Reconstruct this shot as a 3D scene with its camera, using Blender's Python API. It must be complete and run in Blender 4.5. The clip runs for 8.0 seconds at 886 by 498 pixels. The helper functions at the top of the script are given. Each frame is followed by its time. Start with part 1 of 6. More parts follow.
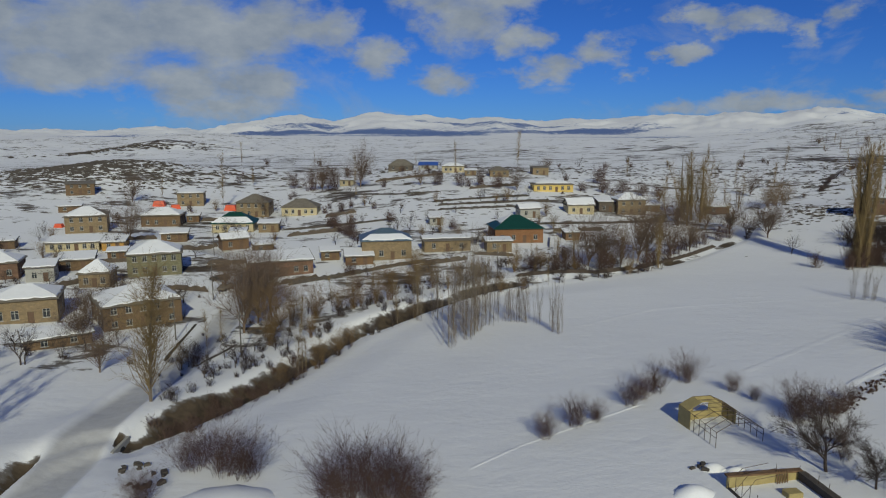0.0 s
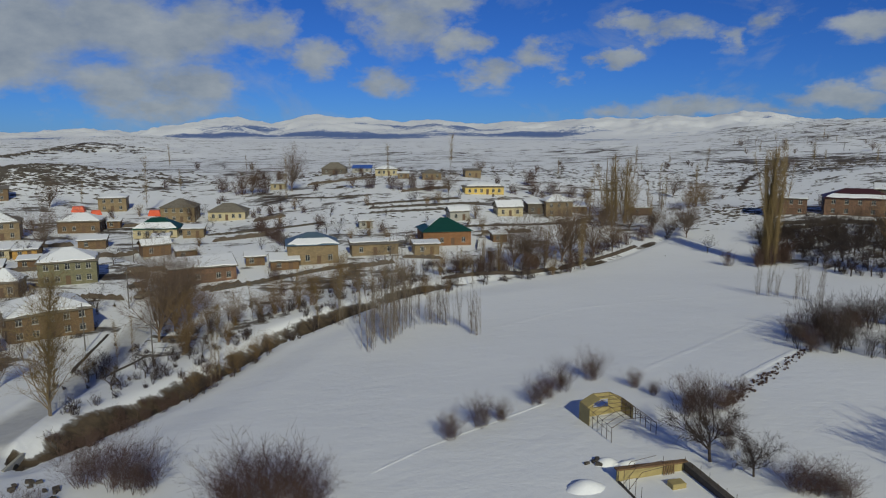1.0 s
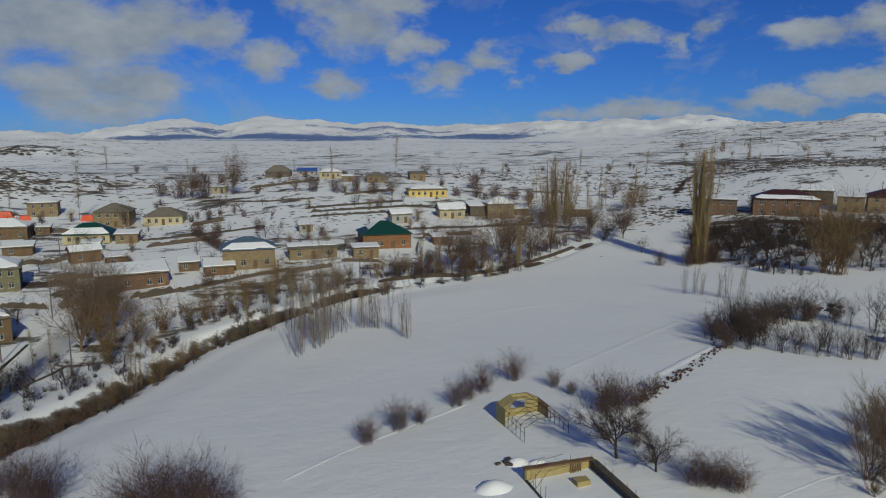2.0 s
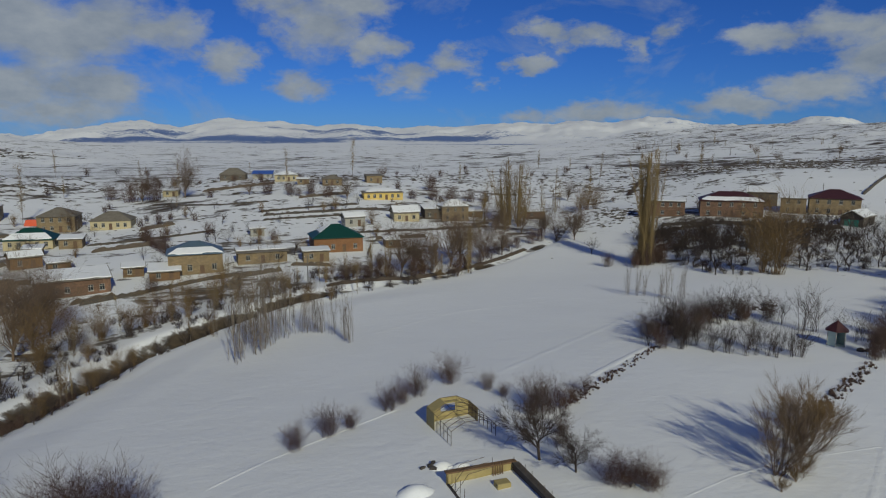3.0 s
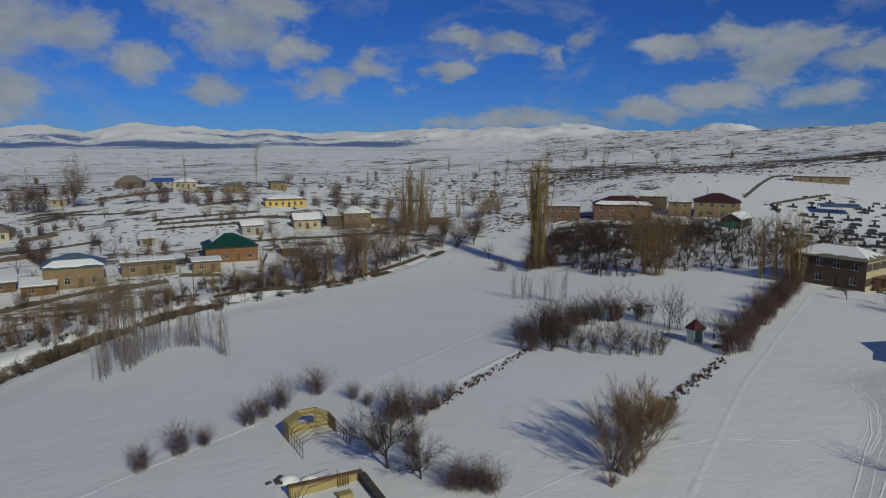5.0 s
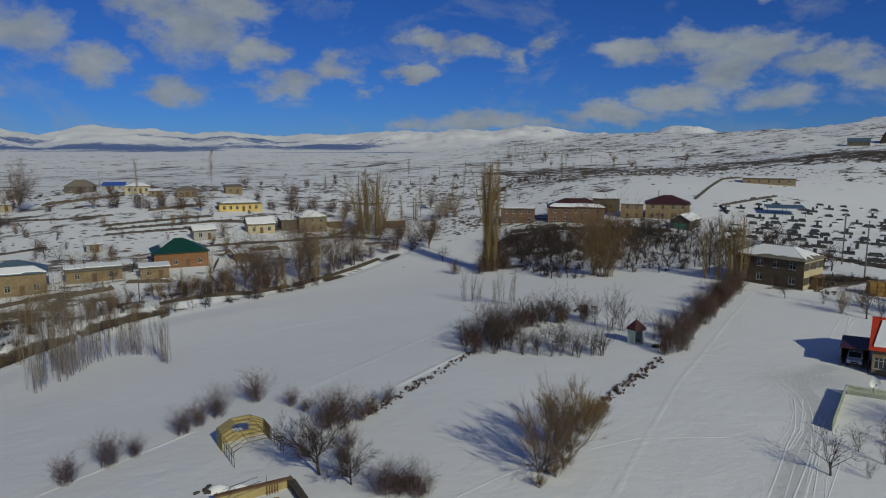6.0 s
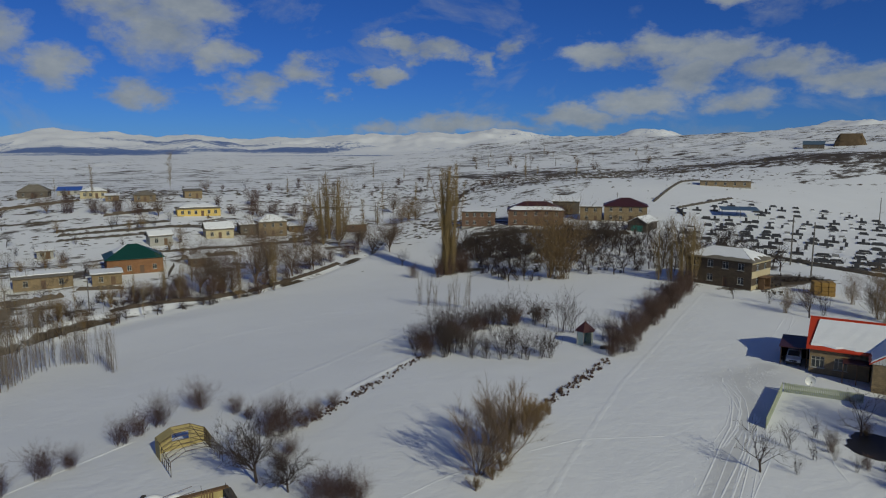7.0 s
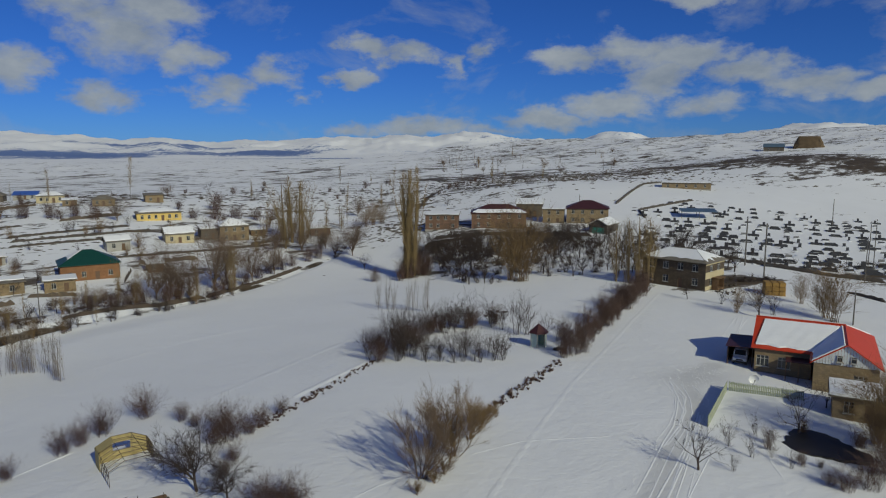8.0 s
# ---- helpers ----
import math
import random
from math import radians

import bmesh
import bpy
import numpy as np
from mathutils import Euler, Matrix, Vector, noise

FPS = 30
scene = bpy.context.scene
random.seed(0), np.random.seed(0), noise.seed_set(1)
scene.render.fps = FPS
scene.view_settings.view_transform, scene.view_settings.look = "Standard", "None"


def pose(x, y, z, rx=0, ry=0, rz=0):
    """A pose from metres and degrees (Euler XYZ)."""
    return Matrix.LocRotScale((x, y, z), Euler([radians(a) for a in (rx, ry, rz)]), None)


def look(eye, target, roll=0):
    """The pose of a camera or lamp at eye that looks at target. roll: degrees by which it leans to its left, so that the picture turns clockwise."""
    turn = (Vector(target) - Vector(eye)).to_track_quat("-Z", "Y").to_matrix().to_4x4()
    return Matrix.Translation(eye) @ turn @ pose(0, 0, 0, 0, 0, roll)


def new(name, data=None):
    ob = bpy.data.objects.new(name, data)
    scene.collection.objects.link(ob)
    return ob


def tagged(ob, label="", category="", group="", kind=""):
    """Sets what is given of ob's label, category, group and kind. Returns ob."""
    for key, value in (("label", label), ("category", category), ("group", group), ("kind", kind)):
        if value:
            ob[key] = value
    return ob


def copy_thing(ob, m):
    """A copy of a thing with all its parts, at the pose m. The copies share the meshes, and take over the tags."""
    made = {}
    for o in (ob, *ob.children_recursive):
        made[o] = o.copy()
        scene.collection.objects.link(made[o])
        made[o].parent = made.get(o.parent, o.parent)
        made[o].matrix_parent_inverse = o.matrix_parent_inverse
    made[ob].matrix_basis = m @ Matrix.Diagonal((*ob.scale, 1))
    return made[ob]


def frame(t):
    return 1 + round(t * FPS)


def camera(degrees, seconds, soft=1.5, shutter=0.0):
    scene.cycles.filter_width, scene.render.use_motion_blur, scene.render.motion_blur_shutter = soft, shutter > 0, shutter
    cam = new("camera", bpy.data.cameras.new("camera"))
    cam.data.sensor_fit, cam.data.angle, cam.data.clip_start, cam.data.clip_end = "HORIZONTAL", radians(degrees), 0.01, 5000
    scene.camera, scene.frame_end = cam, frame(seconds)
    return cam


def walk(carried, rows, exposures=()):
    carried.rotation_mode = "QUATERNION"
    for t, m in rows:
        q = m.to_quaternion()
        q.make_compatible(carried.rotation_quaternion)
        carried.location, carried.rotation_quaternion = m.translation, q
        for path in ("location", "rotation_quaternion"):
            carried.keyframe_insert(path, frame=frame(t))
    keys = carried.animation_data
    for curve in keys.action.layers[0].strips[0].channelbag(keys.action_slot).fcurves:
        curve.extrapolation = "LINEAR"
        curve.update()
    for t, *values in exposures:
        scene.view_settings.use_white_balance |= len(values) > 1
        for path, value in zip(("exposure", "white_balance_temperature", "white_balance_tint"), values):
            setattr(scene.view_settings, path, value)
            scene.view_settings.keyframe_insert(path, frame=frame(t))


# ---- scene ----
cam = camera(66.3, 8.0, soft=1.15)
METRES, EYE, TILT, LEAN, TURN = 27.0, 26.0, -9.8, 0.0, 0.0
ROWS = [
    (0.0, 0.0, 0.0, 0.0, 0.0, 0.0, -0.0),
    (0.5, 0.0711, -0.0094, 0.0029, -2.51, 0.09, 0.39),
    (1.0, 0.1415, -0.0194, 0.0045, -4.83, 0.18, 0.78),
    (1.5, 0.2116, -0.0294, 0.0057, -6.95, 0.24, 1.13),
    (3.0, 0.4164, -0.0697, 0.0125, -11.6, 0.38, 1.86),
    (3.5, 0.4814, -0.0847, 0.014, -13.11, 0.43, 2.11),
    (4.0, 0.5435, -0.1012, 0.0146, -14.75, 0.47, 2.39),
    (4.5, 0.6034, -0.1188, 0.0152, -16.47, 0.52, 2.66),
    (6.0, 0.7671, -0.1861, 0.0169, -21.0, 0.6, 3.47),
    (6.5, 0.8147, -0.2121, 0.0177, -22.36, 0.63, 3.72),
    (7.0, 0.8619, -0.2361, 0.0173, -23.55, 0.68, 3.95),
    (7.5, 0.9075, -0.2596, 0.0165, -24.71, 0.7, 4.19),
    (8.0, 0.9495, -0.2834, 0.0152, -25.93, 0.73, 4.4),
]
walk(cam, [(t, pose(0, 0, EYE, TILT, LEAN, TURN) @ pose(METRES * x, METRES * y, METRES * z, 90 + pitch, roll, yaw)) for t, x, y, z, yaw, pitch, roll in ROWS], [(0.0, -0.27, 6300, 3), (3.0, -0.38, 6300, 3), (6.0, -0.5, 6300, 3), (7.0, -0.46, 6300, 3), (8.0, -0.29, 6300, 3)])

# ---------------------------------------------------------------- world, sun, exposure
SUN_AZ, SUN_EL = 171.0, 29.0          # compass degrees from +Y towards +X, degrees above the horizon


def node(nt, kind, **inputs):
    """A node with inputs by name or number: a value, or a socket to link."""
    n = nt.nodes.new(kind)
    for key, value in inputs.items():
        sock = n.inputs[int(key[1:])] if key[0] == "i" and key[1:].isdigit() else n.inputs[key]
        if isinstance(value, bpy.types.NodeSocket):
            nt.links.new(value, sock)
        else:
            sock.default_value = value
    return n


def math_node(nt, op, a, b=0.0, clamp=False):
    n = nt.nodes.new("ShaderNodeMath")
    n.operation, n.use_clamp = op, clamp
    for i, v in enumerate((a, b)):
        if isinstance(v, bpy.types.NodeSocket):
            nt.links.new(v, n.inputs[i])
        else:
            n.inputs[i].default_value = v
    return n.outputs[0]


def mix_colour(nt, fac, a, b, blend="MIX"):
    n = nt.nodes.new("ShaderNodeMixRGB")
    n.blend_type = blend
    for i, v in enumerate((fac, a, b)):
        if isinstance(v, bpy.types.NodeSocket):
            nt.links.new(v, n.inputs[i])
        elif i == 0:
            n.inputs[0].default_value = v
        else:
            n.inputs[i].default_value = (*v, 1.0) if len(v) == 3 else v
    return n.outputs[0]


def ramp(nt, fac, stops):
    n = nt.nodes.new("ShaderNodeValToRGB")
    nt.links.new(fac, n.inputs[0])
    el = n.color_ramp.elements
    while len(el) < len(stops):
        el.new(0.5)
    for e, (at, c) in zip(el, stops):
        e.position = at
        e.color = (c, c, c, 1) if isinstance(c, (int, float)) else (*c, 1)
    return n.outputs[0]


def noise_tex(nt, vec, scale, detail=4.0, rough=0.55, distort=0.0):
    n = nt.nodes.new("ShaderNodeTexNoise")
    nt.links.new(vec, n.inputs["Vector"])
    for key, v in (("Scale", scale), ("Detail", detail), ("Roughness", rough), ("Distortion", distort)):
        n.inputs[key].default_value = v
    return n.outputs[0]


# clouds: compass azimuth, elevation, half width, half height in degrees, weight
CLOUDS = [
    (-33, 8, 6, 4.2, 1), (-26, 7.2, 6, 3.6, 1), (-19, 7.6, 6, 2.8, 1), (-14.5, 8, 4, 2.1, 1), (-10.2, 8, 3.8, 1.8, 1), (-28, 4.6, 6, 1.7, 1), (-20.5, 3.9, 5, 1.7, 1),
    (-15.2, 3.9, 3.4, 1.4, .95), (-17, 2.2, 4.5, .9, .75), (-5.3, 6.2, 2.3, 1.6, 1), (2.2, 9, 3.6, 2.1, 1), (4, 10.6, 3.6, 1.6, 1), (6.3, 7.6, 2.2, 1.3, 1), (-1.5, 10.8, 3, 1, .8),
    (-0.2, 4.1, 2.3, 1.0, .8), (9, 5.1, 2.7, 1.1, 1), (12, 6.2, 2.3, 1.1, .9), (20.3, 8.5, 2.1, .9, .95), (23.4, 7.9, 2.6, .95, 1), (18.8, 5.9, 1.7, .55, .85),
]
CLOUDS += [
    (14.6, 4.6, 1.1, .7, .6), (26.8, 7.2, 1, .9, .55), (29.5, 8, 1.3, .9, .5), (37, 7.3, 3.4, 1.0, .95), (41, 7.9, 3.4, 1.1, 1), (45.5, 7.4, 3.4, 1.0, 1), (42.6, 5.7, 2.7, 1.3, 1),
    (39.8, 4.0, 3.0, 1.0, 1), (35.5, 2.6, 3.8, .8, .95), (50.5, 6, 3, 1.1, .95), (54.5, 5, 3, .9, .9), (58.5, 4.6, 3, .7, .8), (47.5, 3.6, 2.4, .9, .7), (45.5, 11.4, 2.3, .7, .8),
    (24.2, 2.3, 4, .8, .9), (19, 1.8, 3, .6, .7), (30, 1.9, 2.6, .6, .6), (66, 7, 8, 3, .9), (-44, 8, 10, 4, 1),
]


def make_world():
    w = bpy.data.worlds.new("sky")
    scene.world = w
    w.use_nodes = True
    nt = w.node_tree
    nt.nodes.clear()
    sky = nt.nodes.new("ShaderNodeTexSky")
    sky.sky_type, sky.sun_disc = "NISHITA", False
    sky.sun_elevation, sky.sun_rotation = radians(SUN_EL), radians(SUN_AZ)
    sky.altitude, sky.air_density, sky.dust_density, sky.ozone_density = 2200, 1.0, 0.4, 6.0
    co = nt.nodes.new("ShaderNodeTexCoord")
    sep = node(nt, "ShaderNodeSeparateXYZ", Vector=co.outputs["Generated"])
    az = math_node(nt, "ARCTAN2", sep.outputs[0], sep.outputs[1])
    el = math_node(nt, "ARCSINE", sep.outputs[2])
    flat = node(nt, "ShaderNodeCombineXYZ", X=az, Y=el).outputs[0]
    warp = node(nt, "ShaderNodeVectorMath", i0=flat, i1=(1.0, 1.7, 1.0))
    warp.operation = "MULTIPLY"
    total = None
    swirl = nt.nodes.new("ShaderNodeTexNoise")
    nt.links.new(warp.outputs[0], swirl.inputs["Vector"])
    for key, v in (("Scale", 16.0), ("Detail", 7.0), ("Roughness", 0.6)):
        swirl.inputs[key].default_value = v
    off = node(nt, "ShaderNodeVectorMath", i0=swirl.outputs["Color"], i1=(0.5, 0.5, 0.5))
    off.operation = "SUBTRACT"
    scaled = node(nt, "ShaderNodeVectorMath", i0=off.outputs[0], i1=(0.14, 0.06, 0.0))
    scaled.operation = "MULTIPLY"
    bent = node(nt, "ShaderNodeVectorMath", i0=flat, i1=scaled.outputs[0])
    bent.operation = "ADD"
    for a, e, wa, we, k in CLOUDS:
        sub = node(nt, "ShaderNodeVectorMath", i0=bent.outputs[0], i1=(radians(a), radians(e), 0))
        sub.operation = "SUBTRACT"
        mul = node(nt, "ShaderNodeVectorMath", i0=sub.outputs[0], i1=(0.7 / radians(wa), 0.7 / radians(we), 0))
        mul.operation = "MULTIPLY"
        ln = node(nt, "ShaderNodeVectorMath", i0=mul.outputs[0])
        ln.operation = "LENGTH"
        one = math_node(nt, "MULTIPLY", math_node(nt, "SUBTRACT", 1.0, ln.outputs["Value"], clamp=True), k * 1.5)
        total = one if total is None else math_node(nt, "MAXIMUM", total, one)
    # open cloud cover over the rest of the sky
    wide = noise_tex(nt, co.outputs["Generated"], 2.4, 5, 0.6)
    aside = math_node(nt, "GREATER_THAN", math_node(nt, "ABSOLUTE", az), radians(75))
    total = math_node(nt, "MAXIMUM", total, math_node(nt, "MULTIPLY", math_node(nt, "MULTIPLY", wide, 0.5), aside))
    big = noise_tex(nt, warp.outputs[0], 7.0, 9, 0.6, 0.4)
    dens = math_node(nt, "ADD", total, math_node(nt, "MULTIPLY", math_node(nt, "SUBTRACT", big, 0.5), 2.5))
    mask = ramp(nt, dens, [(0.08, 0.0), (0.3, 0.22), (0.62, 0.72), (1.05, 0.94)])
    puff = noise_tex(nt, warp.outputs[0], 14.0, 6, 0.6)
    white = mix_colour(nt, ramp(nt, puff, [(0.3, 0.0), (0.7, 1.0)]), (CLOUD_DARK * .86, CLOUD_DARK * .98, CLOUD_DARK * 1.2), (CLOUD_LIGHT * .95, CLOUD_LIGHT, CLOUD_LIGHT * 1.08))
    blue = mix_colour(nt, 1.0, sky.outputs[0], SKY_TINT, "MULTIPLY")
    both = mix_colour(nt, mask, blue, white)
    bg = node(nt, "ShaderNodeBackground", Color=both, Strength=SKY_STRENGTH)
    out = nt.nodes.new("ShaderNodeOutputWorld")
    nt.links.new(bg.outputs[0], out.inputs[0])


SKY_STRENGTH, CLOUD_DARK, CLOUD_LIGHT, SKY_TINT = 0.1, 2.9, 4.3, (0.212, 0.385, 0.755)
make_world()
sun = new("sun", bpy.data.lights.new("sun", "SUN"))
sun.data.energy, sun.data.angle, sun.data.color = 3.3, radians(0.6), (1.0, 0.925, 0.70)
sx, sy = math.sin(radians(SUN_AZ)) * math.cos(radians(SUN_EL)), math.cos(radians(SUN_AZ)) * math.cos(radians(SUN_EL))
sun.matrix_world = look((sx * 200, sy * 200, math.sin(radians(SUN_EL)) * 200), (0, 0, 0))


# ---------------------------------------------------------------- materials
def mat(name, colour, rough=0.8, vary=0.25, scale=1.5, fine=14.0, bump=0.15, metal=0.0, stain=None, space="Object", course=None):
    """A plain weathered surface: colour varied at two scales, fine relief, and optional stains or masonry courses."""
    m = bpy.data.materials.new(name)
    m.use_nodes = True
    nt = m.node_tree
    b = nt.nodes["Principled BSDF"]
    co = nt.nodes.new("ShaderNodeTexCoord").outputs[space]
    n1, n2 = noise_tex(nt, co, scale, 5, 0.6), noise_tex(nt, co, fine, 4, 0.6)
    dark = tuple(c * (1 - vary) for c in colour)
    light = tuple(min(1, c * (1 + vary * 0.6)) for c in colour)
    c = mix_colour(nt, ramp(nt, n1, [(0.3, 0.0), (0.7, 1.0)]), dark, light)
    c = mix_colour(nt, 0.35, c, mix_colour(nt, ramp(nt, n2, [(0.35, 0.0), (0.65, 1.0)]), dark, light))
    relief = n2
    if course:
        br = nt.nodes.new("ShaderNodeTexBrick")
        sepn = node(nt, "ShaderNodeSeparateXYZ", Vector=co)
        flat = node(nt, "ShaderNodeCombineXYZ", X=math_node(nt, "ADD", sepn.outputs[0], sepn.outputs[1]), Y=sepn.outputs[2]).outputs[0]
        nt.links.new(flat, br.inputs["Vector"])
        br.inputs["Scale"].default_value = 1.0
        br.inputs["Brick Width"].default_value, br.inputs["Row Height"].default_value = course[0], course[1]
        br.inputs["Mortar Size"].default_value = 0.02
        br.inputs["Color1"].default_value, br.inputs["Color2"].default_value = (0.72, 0.72, 0.72, 1), (1.12, 1.08, 1.02, 1)
        br.inputs["Mortar"].default_value = (0.7, 0.69, 0.66, 1)
        c = mix_colour(nt, 0.8, c, br.outputs["Color"], "MULTIPLY")
        relief = br.outputs["Fac"]
    if stain:
        n3 = noise_tex(nt, co, scale * 0.35, 6, 0.7)
        c = mix_colour(nt, ramp(nt, n3, [(0.52, 0.0), (0.68, 0.8)]), c, stain)
    nt.links.new(c, b.inputs["Base Color"])
    b.inputs["Roughness"].default_value, b.inputs["Metallic"].default_value = rough, metal
    bp = node(nt, "ShaderNodeBump", Strength=bump, Distance=0.03, Height=relief)
    if course:
        bp.invert = True
    nt.links.new(bp.outputs[0], b.inputs["Normal"])
    return m


def bark(name, colour, tips):
    """Bark that changes from stem to stem."""
    m = bpy.data.materials.new(name)
    m.use_nodes = True
    nt = m.node_tree
    b = nt.nodes["Principled BSDF"]
    geo = nt.nodes.new("ShaderNodeNewGeometry")
    info = nt.nodes.new("ShaderNodeObjectInfo")
    co = nt.nodes.new("ShaderNodeTexCoord").outputs["Object"]
    c = mix_colour(nt, geo.outputs["Random Per Island"], colour, tips)
    c = mix_colour(nt, math_node(nt, "MULTIPLY", info.outputs["Random"], 0.35), c, tuple(v * 0.55 for v in colour))
    n = noise_tex(nt, co, 6.0, 4, 0.6)
    c = mix_colour(nt, math_node(nt, "MULTIPLY", n, 0.5), c, tuple(v * 0.5 for v in colour))
    nt.links.new(c, b.inputs["Base Color"])
    b.inputs["Roughness"].default_value = 0.85
    bp = node(nt, "ShaderNodeBump", Strength=0.3, Distance=0.02, Height=n)
    nt.links.new(bp.outputs[0], b.inputs["Normal"])
    return m


SNOW_C = (0.80, 0.81, 0.83)


def ground_material():
    m = bpy.data.materials.new("snowy_ground")
    m.use_nodes = True
    nt = m.node_tree
    b = nt.nodes["Principled BSDF"]
    geo = nt.nodes.new("ShaderNodeNewGeometry")
    pos = geo.outputs["Position"]
    st = node(nt, "ShaderNodeVectorMath", i0=pos, i1=(0.55, 1.0, 1.0))
    st.operation = "MULTIPLY"
    earth = node(nt, "ShaderNodeAttribute")
    earth.attribute_name = "earth"
    track = node(nt, "ShaderNodeAttribute")
    track.attribute_name = "packed"
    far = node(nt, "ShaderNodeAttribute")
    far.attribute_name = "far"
    # bare earth showing through thin snow
    e1 = noise_tex(nt, st.outputs[0], 0.11, 6, 0.62, 0.6)
    e2 = noise_tex(nt, st.outputs[0], 0.55, 6, 0.65, 0.3)
    e3 = noise_tex(nt, st.outputs[0], 0.025, 6, 0.7, 0.4)
    n = math_node(nt, "ADD", math_node(nt, "MULTIPLY", e1, 0.47), math_node(nt, "MULTIPLY", e2, 0.21))
    n = math_node(nt, "ADD", n, math_node(nt, "MULTIPLY", e3, 0.32))
    n = math_node(nt, "ADD", math_node(nt, "MULTIPLY", math_node(nt, "SUBTRACT", n, 0.5), 3.0), earth.outputs["Fac"])
    e4 = math_node(nt, "MULTIPLY", math_node(nt, "SUBTRACT", noise_tex(nt, st.outputs[0], 0.0045, 5, 0.6, 0.5), 0.5), far.outputs["Fac"])
    n = math_node(nt, "ADD", n, math_node(nt, "MULTIPLY", e4, 1.6))
    mask = ramp(nt, n, [(0.50, 0.0), (0.58, 0.85), (0.7, 1.0)])
    soil_or_shade = mix_colour(nt, ramp(nt, e2, [(0.35, 0.0), (0.65, 1.0)]), (0.04, 0.031, 0.023), (0.10, 0.076, 0.05))
    # far patches take a blue that paints in cloud shade and haze
    far_shade_blue = mix_colour(nt, e3, (0.10, 0.155, 0.33), (0.16, 0.235, 0.45))
    soil_or_shade = mix_colour(nt, far.outputs["Fac"], soil_or_shade, far_shade_blue)
    # snow: drift tone, crust and packed tracks
    s1 = noise_tex(nt, pos, 0.06, 5, 0.55)
    s2 = noise_tex(nt, pos, 0.9, 5, 0.6)
    snow = mix_colour(nt, s1, tuple(c * 0.93 for c in SNOW_C), tuple(min(1, c * 1.04) for c in SNOW_C))
    snow = mix_colour(nt, math_node(nt, "MULTIPLY", s2, 0.12), snow, (0.68, 0.69, 0.72))
    dirty = mix_colour(nt, s2, (0.27, 0.26, 0.25), (0.55, 0.55, 0.55))
    snow = mix_colour(nt, track.outputs["Fac"], snow, dirty)
    nt.links.new(mix_colour(nt, mask, snow, soil_or_shade), b.inputs["Base Color"])
    b.inputs["Roughness"].default_value = 0.75
    b.inputs["Specular IOR Level"].default_value = 0.2
    s3 = noise_tex(nt, st.outputs[0], 0.35, 6, 0.65, 0.5)
    ripple = math_node(nt, "ADD", math_node(nt, "MULTIPLY", s1, 2.0), math_node(nt, "MULTIPLY", s2, 0.35))
    ripple = math_node(nt, "ADD", ripple, math_node(nt, "MULTIPLY", s3, 0.9))
    ripple = math_node(nt, "SUBTRACT", ripple, math_node(nt, "MULTIPLY", mask, 0.5))
    bp = node(nt, "ShaderNodeBump", Strength=0.35, Distance=0.35, Height=ripple)
    nt.links.new(bp.outputs[0], b.inputs["Normal"])
    return m


